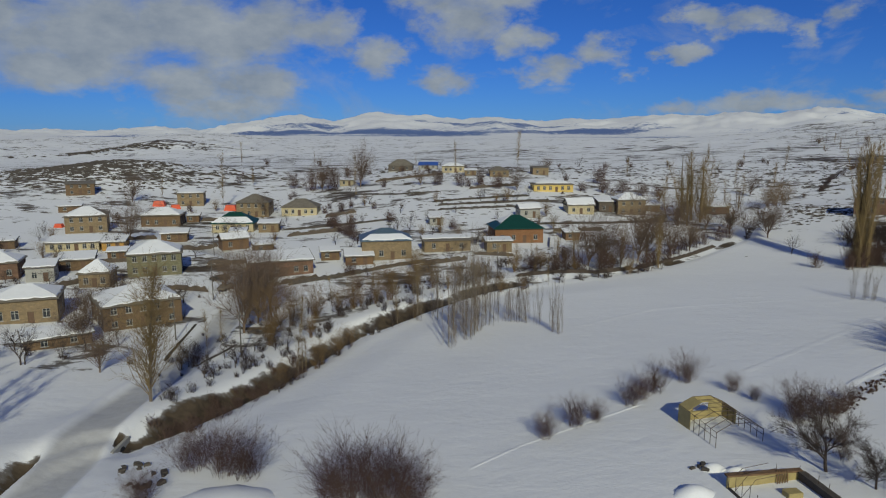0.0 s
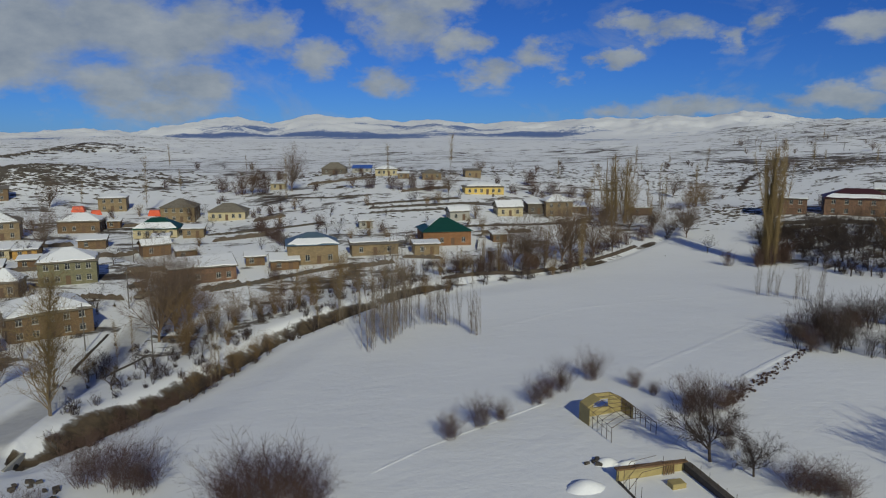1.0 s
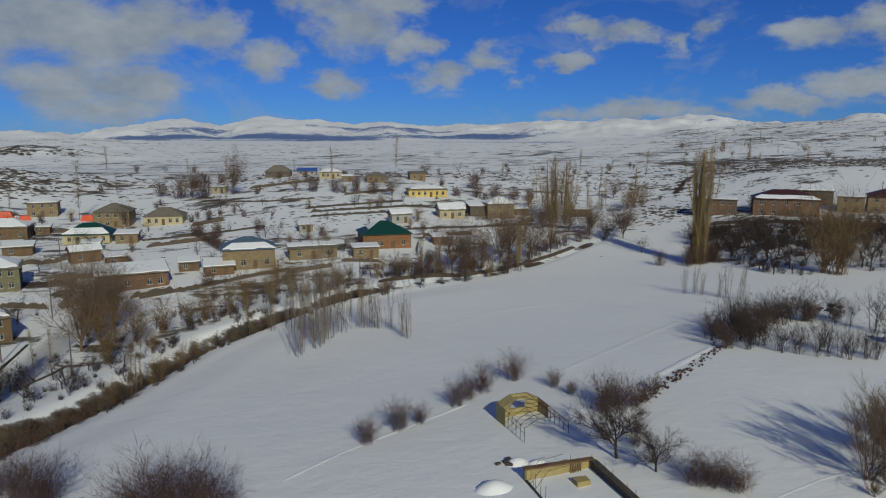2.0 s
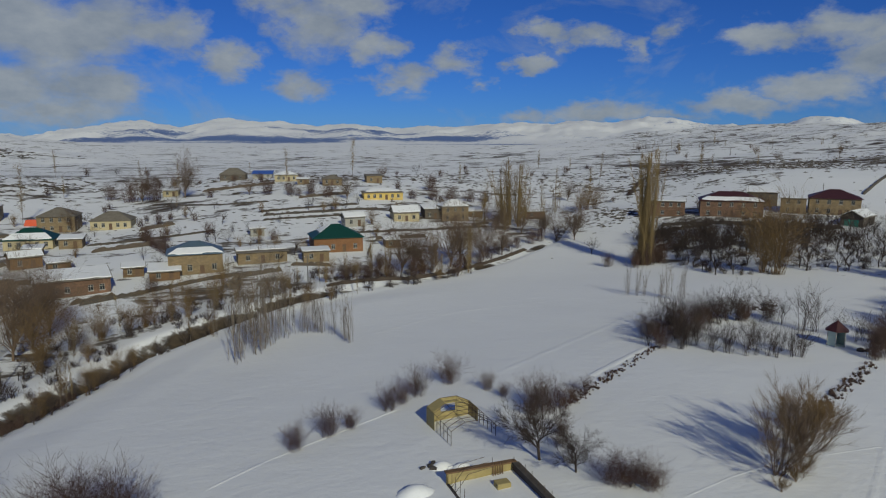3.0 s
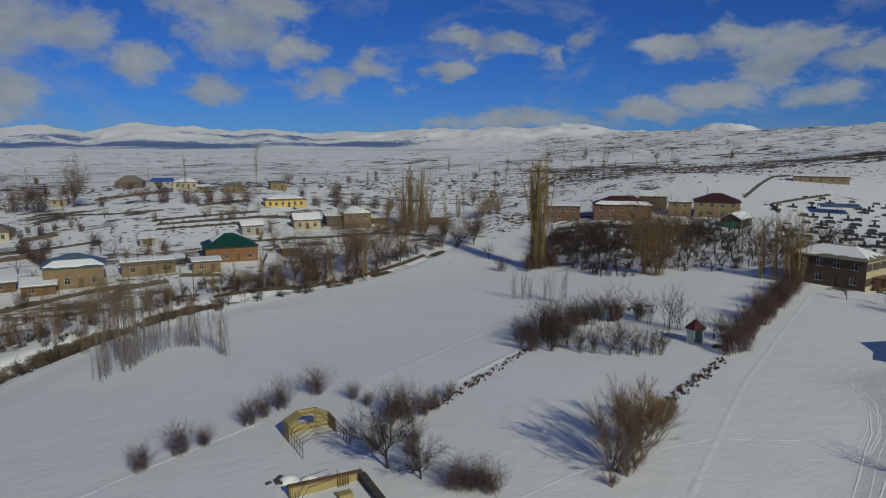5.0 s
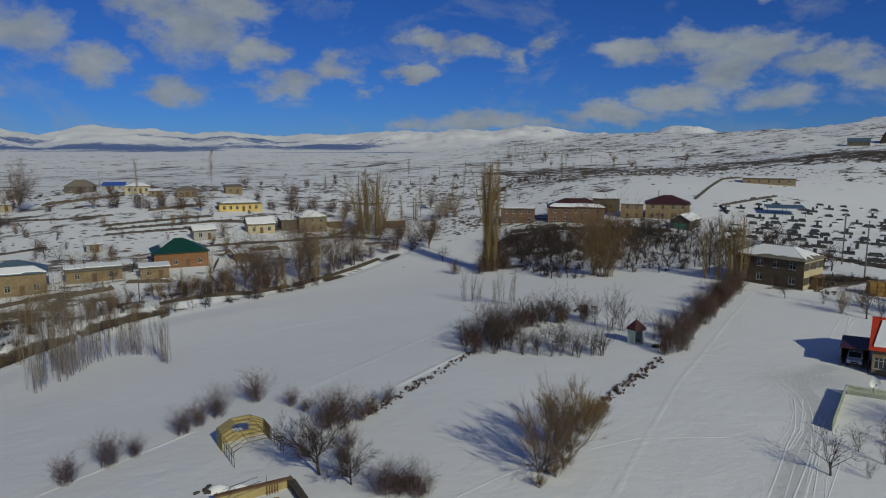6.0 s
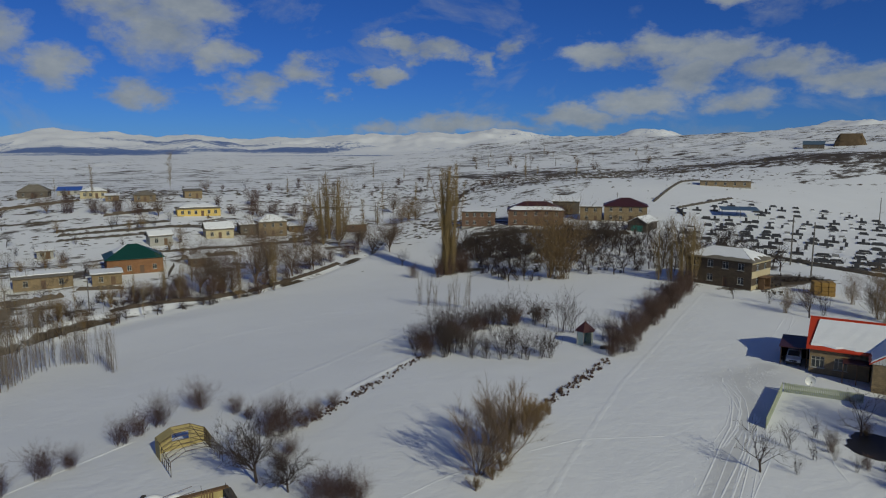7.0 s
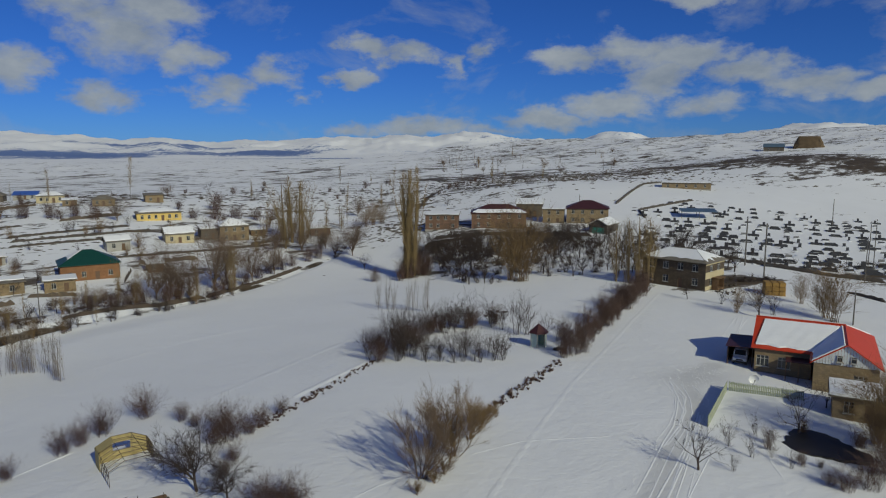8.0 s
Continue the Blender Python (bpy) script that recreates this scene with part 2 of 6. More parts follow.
M = {
    "snow": mat("roof_snow", SNOW_C, 0.7, 0.06, 0.7, 6, 0.25),
    "tan": mat("tan_stone", (0.266, 0.200, 0.118), 0.9, 0.3, 0.8, 9, 0.4, stain=(0.2, 0.16, 0.11), course=(0.5, 0.25)),
    "brown": mat("brown_stone", (0.178, 0.118, 0.067), 0.9, 0.35, 0.8, 9, 0.4, stain=(0.13, 0.09, 0.06), course=(0.5, 0.25)),
    "umber": mat("umber_stone", (0.10, 0.075, 0.05), 0.9, 0.35, 0.8, 9, 0.4, stain=(0.06, 0.045, 0.035), course=(0.45, 0.22)),
    "dark": mat("dark_stone", (0.13, 0.11, 0.09), 0.9, 0.3, 0.8, 9, 0.4, stain=(0.08, 0.065, 0.05), course=(0.45, 0.22)),
    "orange": mat("orange_brick", (0.27, 0.135, 0.064), 0.9, 0.25, 0.8, 9, 0.35, stain=(0.3, 0.15, 0.08), course=(0.26, 0.085)),
    "cream": mat("cream_plaster", (0.459, 0.392, 0.244), 0.9, 0.15, 0.9, 12, 0.12, stain=(0.48, 0.4, 0.26)),
    "yellow": mat("yellow_plaster", (0.62, 0.45, 0.14), 0.9, 0.18, 0.9, 12, 0.12, stain=(0.45, 0.33, 0.13)),
    "pink": mat("pink_tuff", (0.165, 0.10, 0.068), 0.9, 0.25, 0.8, 9, 0.35, stain=(0.3, 0.17, 0.11), course=(0.5, 0.25)),
    "olive": mat("olive_stone", (0.19, 0.18, 0.11), 0.9, 0.25, 0.8, 9, 0.35, stain=(0.13, 0.12, 0.08), course=(0.5, 0.25)),
    "grey": mat("grey_plaster", (0.34, 0.33, 0.30), 0.9, 0.2, 0.9, 12, 0.15, stain=(0.22, 0.2, 0.18)),
    "wood": mat("weathered_wood", (0.17, 0.10, 0.05), 0.85, 0.35, 1.5, 16, 0.3),
    "planks": mat("ochre_planks", (0.40, 0.23, 0.06), 0.85, 0.3, 1.5, 16, 0.3),
    "red": mat("red_roof_metal", (0.55, 0.052, 0.015), 0.55, 0.12, 0.8, 8, 0.08, 0.1),
    "maroon": mat("maroon_roof_metal", (0.065, 0.022, 0.022), 0.5, 0.2, 0.8, 8, 0.1, 0.1),
    "green": mat("green_roof_metal", (0.010, 0.058, 0.044), 0.45, 0.15, 0.8, 8, 0.08, 0.1),
    "blue": mat("blue_grey_roof_metal", (0.10, 0.15, 0.20), 0.45, 0.2, 0.8, 8, 0.08, 0.15),
    "bright_blue": mat("blue_paint", (0.05, 0.12, 0.42), 0.5, 0.15, 0.8, 8, 0.08),
    "slate": mat("old_slate", (0.17, 0.15, 0.12), 0.85, 0.3, 1.0, 10, 0.25, stain=(0.1, 0.085, 0.06)),
    "frame": mat("white_frame", (0.40, 0.39, 0.36), 0.6, 0.08, 2, 20, 0.05),
    "door": mat("brown_door", (0.12, 0.07, 0.04), 0.6, 0.2, 2, 20, 0.1),
    "teal": mat("teal_door", (0.03, 0.22, 0.17), 0.5, 0.15, 2, 20, 0.08),
    "mint": mat("pale_green_boards", (0.45, 0.55, 0.48), 0.7, 0.12, 2, 20, 0.1),
    "siding": mat("pale_siding", (0.60, 0.63, 0.64), 0.6, 0.1, 2, 20, 0.1),
    "metal": mat("rusty_steel", (0.09, 0.06, 0.045), 0.6, 0.35, 3, 20, 0.1, 0.4),
    "pole": mat("grey_pole", (0.12, 0.11, 0.10), 0.8, 0.2, 2, 15, 0.15),
    "granite": mat("dark_granite", (0.05, 0.05, 0.055), 0.35, 0.3, 2, 15, 0.05),
    "granite_grey": mat("grey_granite", (0.22, 0.22, 0.22), 0.5, 0.25, 2, 15, 0.05),
    "hay": mat("straw", (0.30, 0.18, 0.05), 0.95, 0.35, 1.2, 14, 0.5),
    "old_straw": mat("old_brown_straw", (0.12, 0.082, 0.045), 0.95, 0.35, 0.3, 3, 0.5),
    "boards": mat("old_grey_boards", (0.10, 0.078, 0.06), 0.9, 0.35, 1.5, 16, 0.3),
    "earth": mat("bare_earth", (0.075, 0.056, 0.042), 0.95, 0.4, 0.4, 4, 0.6, space="Object"),
    "rubble": mat("rubble_stone", (0.08, 0.068, 0.058), 0.95, 0.4, 1.0, 7, 0.6),
    "reed": mat("dry_reed_panel", (0.36, 0.29, 0.125), 0.85, 0.25, 1.5, 14, 0.2),
    "tarp": mat("orange_tarp", (0.62, 0.09, 0.03), 0.5, 0.12, 2, 12, 0.1),
    "white": mat("white_paint", (0.78, 0.79, 0.8), 0.35, 0.06, 2, 15, 0.03),
    "black": mat("black_rubber", (0.02, 0.02, 0.02), 0.7, 0.2, 3, 20, 0.1),
    "fence": mat("greenish_fence_paint", (0.33, 0.36, 0.26), 0.7, 0.2, 2, 20, 0.1),
    "water": mat("dark_pond_mud", (0.014, 0.012, 0.011), 0.55, 0.4, 0.4, 3, 0.2),
}
BARK = {
    "poplar": bark("poplar_bark", (0.19, 0.135, 0.062), (0.32, 0.228, 0.10)),
    "willow": bark("willow_bark", (0.11, 0.078, 0.058), (0.24, 0.165, 0.11)),
    "golden": bark("golden_willow_bark", (0.15, 0.098, 0.048), (0.29, 0.185, 0.075)),
    "shrub": bark("shrub_bark", (0.07, 0.043, 0.036), (0.155, 0.092, 0.068)),
    "orchard": bark("orchard_bark", (0.040, 0.030, 0.027), (0.088, 0.060, 0.048)),
    "pale": bark("pale_bark", (0.16, 0.13, 0.10), (0.25, 0.20, 0.15)),
}
GLASS = bpy.data.materials.new("window_glass")
GLASS.use_nodes = True
_g = GLASS.node_tree.nodes["Principled BSDF"]
_g.inputs["Base Color"].default_value = (0.03, 0.035, 0.04, 1)
_g.inputs["Roughness"].default_value, _g.inputs["IOR"].default_value = 0.05, 1.5


# ---------------------------------------------------------------- mesh helpers
def mesh_np(name, verts, faces, material):
    me = bpy.data.meshes.new(name)
    me.from_pydata(verts if isinstance(verts, list) else verts.tolist(), [], faces if isinstance(faces, list) else faces.tolist())
    me.materials.append(material)
    me.update()
    return me


def part(name, bm, material, parent, label="", smooth=False):
    """Links a bmesh, or a mesh, as one object under a thing or a part."""
    if isinstance(bm, bmesh.types.BMesh):
        me = bpy.data.meshes.new(name)
        bmesh.ops.remove_doubles(bm, verts=bm.verts, dist=0.0004)
        bmesh.ops.recalc_face_normals(bm, faces=bm.faces)
        bm.to_mesh(me)
        bm.free()
        me.materials.append(material)
    else:
        me = bm
    if smooth:
        for p in me.polygons:
            p.use_smooth = True
    ob = new(name, me)
    ob.parent = parent
    if label:
        ob["label"] = label
    return ob


def thing(name, x, y, z, rz=0.0, label="", category="", group="", kind=""):
    e = new(name)
    e.matrix_world = pose(x, y, z, 0, 0, rz)
    e.empty_display_size = 0.3
    return tagged(e, label, category, group, kind)


def box(bm, x0, x1, y0, y1, z0, z1):
    v = [bm.verts.new(p) for p in ((x0, y0, z0), (x1, y0, z0), (x1, y1, z0), (x0, y1, z0), (x0, y0, z1), (x1, y0, z1), (x1, y1, z1), (x0, y1, z1))]
    for f in ((3, 2, 1, 0), (4, 5, 6, 7), (0, 1, 5, 4), (1, 2, 6, 5), (2, 3, 7, 6), (3, 0, 4, 7)):
        bm.faces.new([v[i] for i in f])
    return v


def boxes(*dims):
    bm = bmesh.new()
    for d in dims:
        box(bm, *d)
    return bm


def bevelled(bm, width=0.03):
    bmesh.ops.bevel(bm, geom=list(bm.edges), offset=width, segments=1, affect="EDGES")
    return bm


def rod(bm, a, b, r, sides=6, r1=None):
    a, b = Vector(a), Vector(b)
    d = (b - a).normalized()
    p = d.orthogonal().normalized()
    q = d.cross(p)
    rings = []
    for c, rr in ((a, r), (b, r if r1 is None else r1)):
        rings.append([bm.verts.new(c + rr * (math.cos(k * math.tau / sides) * p + math.sin(k * math.tau / sides) * q)) for k in range(sides)])
    for k in range(sides):
        bm.faces.new((rings[0][k], rings[0][(k + 1) % sides], rings[1][(k + 1) % sides], rings[1][k]))
    bm.faces.new(rings[0][::-1])
    bm.faces.new(rings[1])


# ---------------------------------------------------------------- the lie of the land
def smooth(a, b, v):
    s = np.clip((v - a) / (b - a), 0, 1)
    return s * s * (3 - 2 * s)


# gentle swells and hills: x, y, radius, height
SWELLS = [
    (45, 45, 40, 3.9), (95, 50, 45, 0.1), (-10, 60, 40, -0.3), (20, 100, 40, -0.1), (75, 100, 45, -0.1), (130, 100, 45, 2.4),
    (-40, 115, 40, -4.6), (-25, 155, 40, 1.4), (30, 160, 40, -0.3), (90, 185, 40, -2.2), (140, 190, 35, 4.4), (190, 165, 50, 1.8),
    (250, 215, 60, 8.6), (40, 230, 45, 1.3), (-60, 225, 45, -2.3), (10, 300, 55, 5.2), (-60, 300, 55, -4.8), (110, 260, 60, -4.0),
]
HILLS = [(-150, 322, 22, 4.6), (128, 196, 16, 2.0), (205, 268, 36, 4.5), (118, 222, 12, 1.6), (420, 240, 75, 17.0), (-600, 700, 330, -11.0), (-165, 350, 50, 5.0), (-330, 830, 60, 15.0), (-470, 1407, 120, 15.0), (-690, 1150, 150, 10.0), (830, 1230, 150, 24.0), (640, 1190, 60, 7.0), (1180, 1130, 200, 14.0)]
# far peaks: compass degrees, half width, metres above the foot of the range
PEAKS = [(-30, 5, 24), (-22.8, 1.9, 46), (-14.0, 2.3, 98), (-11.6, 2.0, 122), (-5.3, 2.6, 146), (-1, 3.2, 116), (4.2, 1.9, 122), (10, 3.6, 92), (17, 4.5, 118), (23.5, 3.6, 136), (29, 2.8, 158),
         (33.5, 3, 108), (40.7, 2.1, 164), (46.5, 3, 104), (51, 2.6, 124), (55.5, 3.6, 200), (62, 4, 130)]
STREAM = [(-46, 40), (-41.8, 56), (-40.2, 62.5), (-37.6, 66.8), (-33.8, 68.2), (-30.6, 74), (-25, 85), (-20.5, 97.6), (-14.5, 113), (-5, 123.5), (7, 134.5), (18, 140.7), (30.4, 145.1), (44.3, 151), (62.3, 167), (75, 180.5), (88, 193), (98, 210), (112, 240)]
GULLY = [(146, 262), (165, 290), (186, 315), (225, 352), (257, 388)]
RUTS = [(64, 31.5), (73, 38), (83, 45.2), (88, 51), (92, 55), (99, 57)]
ROAD = [(-36.5, 20), (-36.6, 54.8), (-37.2, 60.7), (-38.5, 69.5), (-39.4, 80), (-39.1, 91), (-39.4, 104.3), (-40.2, 118.5), (-41.1, 131.6), (-43.5, 148), (-52, 172), (-75, 190)]


def land(x, y):
    """Height of the open ground before the stream and road are cut into it."""
    z = -4 + 11 * smooth(140, 340, y)
    for a, b, r, h in SWELLS + HILLS:
        z = z + h * np.exp(-((x - a) ** 2 + (y - b) ** 2) / (2 * r * r))
    d = np.hypot(x, y)
    z = z + 59 * np.exp(-((x - 1150) ** 2 + (y - 560) ** 2) / (2 * 480 ** 2)) * smooth(250, 800, d)
    return z


def along(line, x, y):
    """Distance to a line of points, and the side (positive on its left)."""
    best, side = np.full(np.shape(x), 1e9), np.zeros(np.shape(x))
    for (ax, ay), (bx, by) in zip(line[:-1], line[1:]):
        ux, uy = bx - ax, by - ay
        t = np.clip(((x - ax) * ux + (y - ay) * uy) / (ux * ux + uy * uy), 0, 1)
        dx, dy = x - ax - t * ux, y - ay - t * uy
        d = np.hypot(dx, dy)
        s = np.sign(ux * dy - uy * dx)
        side = np.where(d < best, s, side)
        best = np.minimum(best, d)
    return best, side


def height(x, y):
    x, y = np.asarray(x, float), np.asarray(y, float)
    z = land(x, y)
    d, side = along(STREAM, x, y)
    wide = 1.0 + 1.3 * smooth(10, -25, x)
    r, _ = along(ROAD, x, y)
    z = z - 1.7 * np.exp(-(d / wide) ** 2) * (0.28 + 0.72 * smooth(30, -10, x)) * smooth(2.4, 4.0, r)
    z = z + 0.7 * side * smooth(0.6, 3, d) * smooth(14, 4, d) * smooth(60, 0, x)
    z = z - 0.25 * smooth(3.2, 2.2, r) + 0.25 * np.exp(-((r - 3.6) / 0.7) ** 2)
    return z


def h(x, y):
    return float(height(x, y))


def azimuth(x, y):
    return np.degrees(np.arctan2(x, y))


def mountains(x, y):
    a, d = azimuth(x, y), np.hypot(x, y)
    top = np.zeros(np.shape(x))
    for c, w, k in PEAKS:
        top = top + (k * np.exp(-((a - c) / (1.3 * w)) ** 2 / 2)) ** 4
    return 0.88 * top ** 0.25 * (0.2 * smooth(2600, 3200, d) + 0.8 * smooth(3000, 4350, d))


def make_ground():
    rings, r = [0.002], 0.3
    while r < 4850:
        rings.append(r)
        r *= 1.12 if r < 30 else 1.0085 if r < 360 else 1.016
    angles = list(np.arange(-52, 78, 0.23)) + list(np.arange(78, 308, 4.0))
    ra, an = np.meshgrid(np.array(rings), np.radians(np.array(angles)), indexing="ij")
    x, y = 12 + ra * np.sin(an), -4 + ra * np.cos(an)
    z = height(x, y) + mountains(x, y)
    d, a = np.hypot(x, y), azimuth(x, y)
    rough = np.zeros(x.shape)
    for i in range(x.shape[0]):
        if rings[i] < 400:
            continue
        k = 0.02 if rings[i] < 1800 else 0.0045
        for j in range(x.shape[1]):
            if angles[j] < 78:
                rough[i, j] = noise.fractal(Vector((x[i, j] * k, y[i, j] * k, 3.0)), 0.8, 2.1, 6)
    z = z + rough * (smooth(400, 900, d) * 3.0 * smooth(2600, 1700, d) + 24 * smooth(2700, 3600, d))
    # where earth shows through, where the snow is packed down, where distance turns patches shade-blue
    s, side = along(STREAM, x, y)
    left = (side > 0).astype(float)
    village = left * smooth(2, 9, s) * smooth(-190, -140, x) * smooth(92, 128, y + 0.4 * np.abs(x) * (x < 0))
    earth = 0.1 + 0.315 * village * smooth(420, 300, y)
    east = (1 - left) * smooth(132, 150, y) * smooth(85, 100, x)
    earth = np.maximum(earth, 0.41 * east)
    earth = np.maximum(earth, 0.43 * smooth(225, 260, d) * (left + (1 - left) * smooth(190, 215, y)) )
    earth = np.maximum(earth, 0.47 * np.exp(-(((x - 130) / 27) ** 2 + ((y - 168 + 0.25 * (x - 130)) / 10) ** 2)))
    earth = np.maximum(earth, 0.6 * np.exp(-(((x - 136) / 17) ** 2 + ((y - 203) / 9) ** 2)))
    earth = np.maximum(earth, 0.66 * np.exp(-((d - 470) / 70) ** 2) * smooth(14, 30, a))
    earth = np.where((d > 250) & (d < 375) & (a > 40), 0.26, earth)
    earth = np.maximum(earth, 0.6 * np.exp(-(((x + 165) / 60) ** 2 + ((y - 318) / 34) ** 2)))
    earth = np.where(d > 700, np.maximum(0.36, 0.44 * smooth(12, 30, a)) * smooth(2700, 1400, d) + 0.16 * smooth(1400, 2700, d), earth)
    # bands along the range: distant woods and cloud shade coloured onto the snow
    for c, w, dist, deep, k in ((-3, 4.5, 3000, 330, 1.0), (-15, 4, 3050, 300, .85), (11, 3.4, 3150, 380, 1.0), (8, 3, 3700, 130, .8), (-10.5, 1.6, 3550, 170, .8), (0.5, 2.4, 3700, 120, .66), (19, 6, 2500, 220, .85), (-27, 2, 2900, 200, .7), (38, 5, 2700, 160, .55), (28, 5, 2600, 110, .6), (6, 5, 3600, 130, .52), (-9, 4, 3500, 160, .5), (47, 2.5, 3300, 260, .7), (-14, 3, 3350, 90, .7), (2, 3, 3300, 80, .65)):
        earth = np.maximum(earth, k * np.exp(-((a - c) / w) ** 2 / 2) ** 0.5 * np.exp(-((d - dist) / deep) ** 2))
    for cx, cy, wx, wy, k in ((148, 98, 17, 6, 1.25), (138, 142, 44, 26, .5), (-74, 106, 24, 12, .46), (-95, 140, 24, 16, .44), (-330, 820, 70, 70, .62), (-470, 1390, 130, 110, .5), (830, 1190, 110, 36, .62), (640, 1180, 70, 35, .56), (175, 112, 30, 12, .5), (186, 88, 26, 12, .5), (163, 97, 18, 9, .55), (-690, 1130, 180, 120, .5), (92, 37, 12, 7, .52), (20, 158, 22, 5, .5), (230, 130, 90, 45, .36), (116, 212, 14, 12, .47), (170, 104, 6, 16, .5), (-160, 312, 60, 30, .5)):
        earth = np.maximum(earth, k * np.exp(-(((x - cx) / wx) ** 2 + ((y - cy) / wy) ** 2)))
    broken = 0.9 + 0.14 * np.sin(0.31 * x + 0.17 * y) * np.sin(0.11 * x - 0.23 * y + 1.0)
    near_bank = broken * np.exp(-((s - 1.3) / (0.8 + 1.0 * smooth(5, -20, x))) ** 2) * left * np.maximum(smooth(60, -5, x), 0.75 * smooth(5, 20, x) * smooth(105, 90, x)) + 0.85 * broken * np.exp(-(s / 0.95) ** 2)
    earth = np.maximum(earth, 0.1 + 0.62 * near_bank * smooth(420, 260, d))
    gully, _ = along(GULLY, x, y)
    earth = np.maximum(earth, 0.75 * np.exp(-(gully / 1.9) ** 2))
    rd, _ = along(ROAD, x, y)
    packed = 0.75 * smooth(3.2, 2.0, rd)
    ruts, _ = along(RUTS, x, y)
    packed = np.maximum(packed, 0.42 * np.exp(-(ruts / 1.7) ** 4))
    packed = np.maximum(packed, 0.45 * np.exp(-(((x - 93) / 6) ** 2 + ((y - 54) / 4) ** 2)))
    earth = np.where(rd < 3.0, 0.12, earth)
    n, m = x.shape
    verts = np.stack([x, y, z], -1).reshape(-1, 3)
    i, j = np.meshgrid(np.arange(n - 1), np.arange(m), indexing="ij")
    k = (j + 1) % m
    quads = np.stack([i * m + j, (i + 1) * m + j, (i + 1) * m + k, i * m + k], -1).reshape(-1, 4)
    me = bpy.data.meshes.new("ground")
    me.vertices.add(len(verts))
    me.vertices.foreach_set("co", verts.ravel())
    me.loops.add(quads.size)
    me.loops.foreach_set("vertex_index", quads.ravel())
    me.polygons.add(len(quads))
    me.polygons.foreach_set("loop_start", np.arange(0, quads.size, 4))
    me.polygons.foreach_set("use_smooth", np.ones(len(quads), bool))
    me.update(calc_edges=True)
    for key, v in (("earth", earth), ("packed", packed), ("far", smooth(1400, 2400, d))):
        me.attributes.new(key, "FLOAT", "POINT").data.foreach_set("value", v.ravel())
    me.materials.append(ground_material())
    me.validate()
    tagged(new("ground", me), "snow-covered fields and hills with bare earth patches", "ground", kind="structure")


make_ground()


# ---------------------------------------------------------------- trees and shrubs
def tubes(name, segs, sides, material):
    s = np.array(segs)
    a, b, r0, r1 = s[:, 0:3], s[:, 3:6], s[:, 6], s[:, 7]
    d = b - a
    d /= np.linalg.norm(d, axis=1, keepdims=True) + 1e-9
    p = np.cross(d, np.where(np.abs(d[:, 2:3]) > 0.9, [[1.0, 0, 0]], [[0, 0, 1.0]]))
    p /= np.linalg.norm(p, axis=1, keepdims=True)
    q = np.cross(d, p)
    rings = []
    for c, r in ((a, r0), (b, r1)):
        for k in range(sides):
            w = math.tau * k / sides
            rings.append(c + r[:, None] * (math.cos(w) * p + math.sin(w) * q))
    v = np.stack(rings, 1).reshape(-1, 3)
    first = np.arange(len(s)) * 2 * sides
    end = first + sides
    joined = np.zeros(len(s), bool)
    joined[1:] = np.abs(a[1:] - b[:-1]).max(1) < 1e-6
    first[1:] = np.where(joined[1:], end[:-1], first[1:])
    f = np.concatenate([np.stack([first + k, first + (k + 1) % sides, end + (k + 1) % sides, end + k], 1) for k in range(sides)])
    keep, f = np.unique(f, return_inverse=True)
    return mesh_np(name, v[keep], f.reshape(-1, 4), material)


def shoot(segs, rng, p, d, length, r, n, wob, rise, tip=0.3):
    """One bent, tapering stem; returns the points, directions and radii along it."""
    p, d, out = Vector(p), Vector(d).normalized(), []
    for i in range(n):
        d = (d + Vector((rng.gauss(0, wob), rng.gauss(0, wob), rng.gauss(0, wob * 0.6) + rise))).normalized()
        e = p + d * length / n
        ra, rb = r * (1 - (1 - tip) * i / n), r * (1 - (1 - tip) * (i + 1) / n)
        segs.append((*p, *e, ra, rb))
        p = e
        out.append((p.copy(), d.copy(), rb))
    return out


def aside(rng, d, degrees_off):
    q = d.orthogonal().normalized()
    q.rotate(Matrix.Rotation(rng.uniform(0, math.tau), 3, d))
    w = radians(degrees_off)
    return d * math.cos(w) + q * math.sin(w)


def upright(rng, lean0, lean1):
    w, t = radians(rng.uniform(lean0, lean1)), rng.uniform(0, math.tau)
    return Vector((math.sin(w) * math.cos(t), math.sin(w) * math.sin(t), math.cos(w)))


def limb(segs, rng, p, d, length, r, kids, twigs, thin, rise=0.06, wob=0.10):
    pts = shoot(segs, rng, p, d, length, r, 4, wob, rise)
    for _ in range(kids):
        q, e, rr = rng.choice(pts)
        sub = shoot(segs, rng, q, aside(rng, e, rng.uniform(22, 52)), length * rng.uniform(0.3, 0.55), max(rr * 0.6, thin), 3, wob * 1.5, rise)
        for _ in range(twigs):
            q2, e2, r2 = rng.choice(sub)
            shoot(segs, rng, q2, aside(rng, e2, rng.uniform(20, 50)), length * rng.uniform(0.14, 0.3), thin, 2, 0.15, rise)


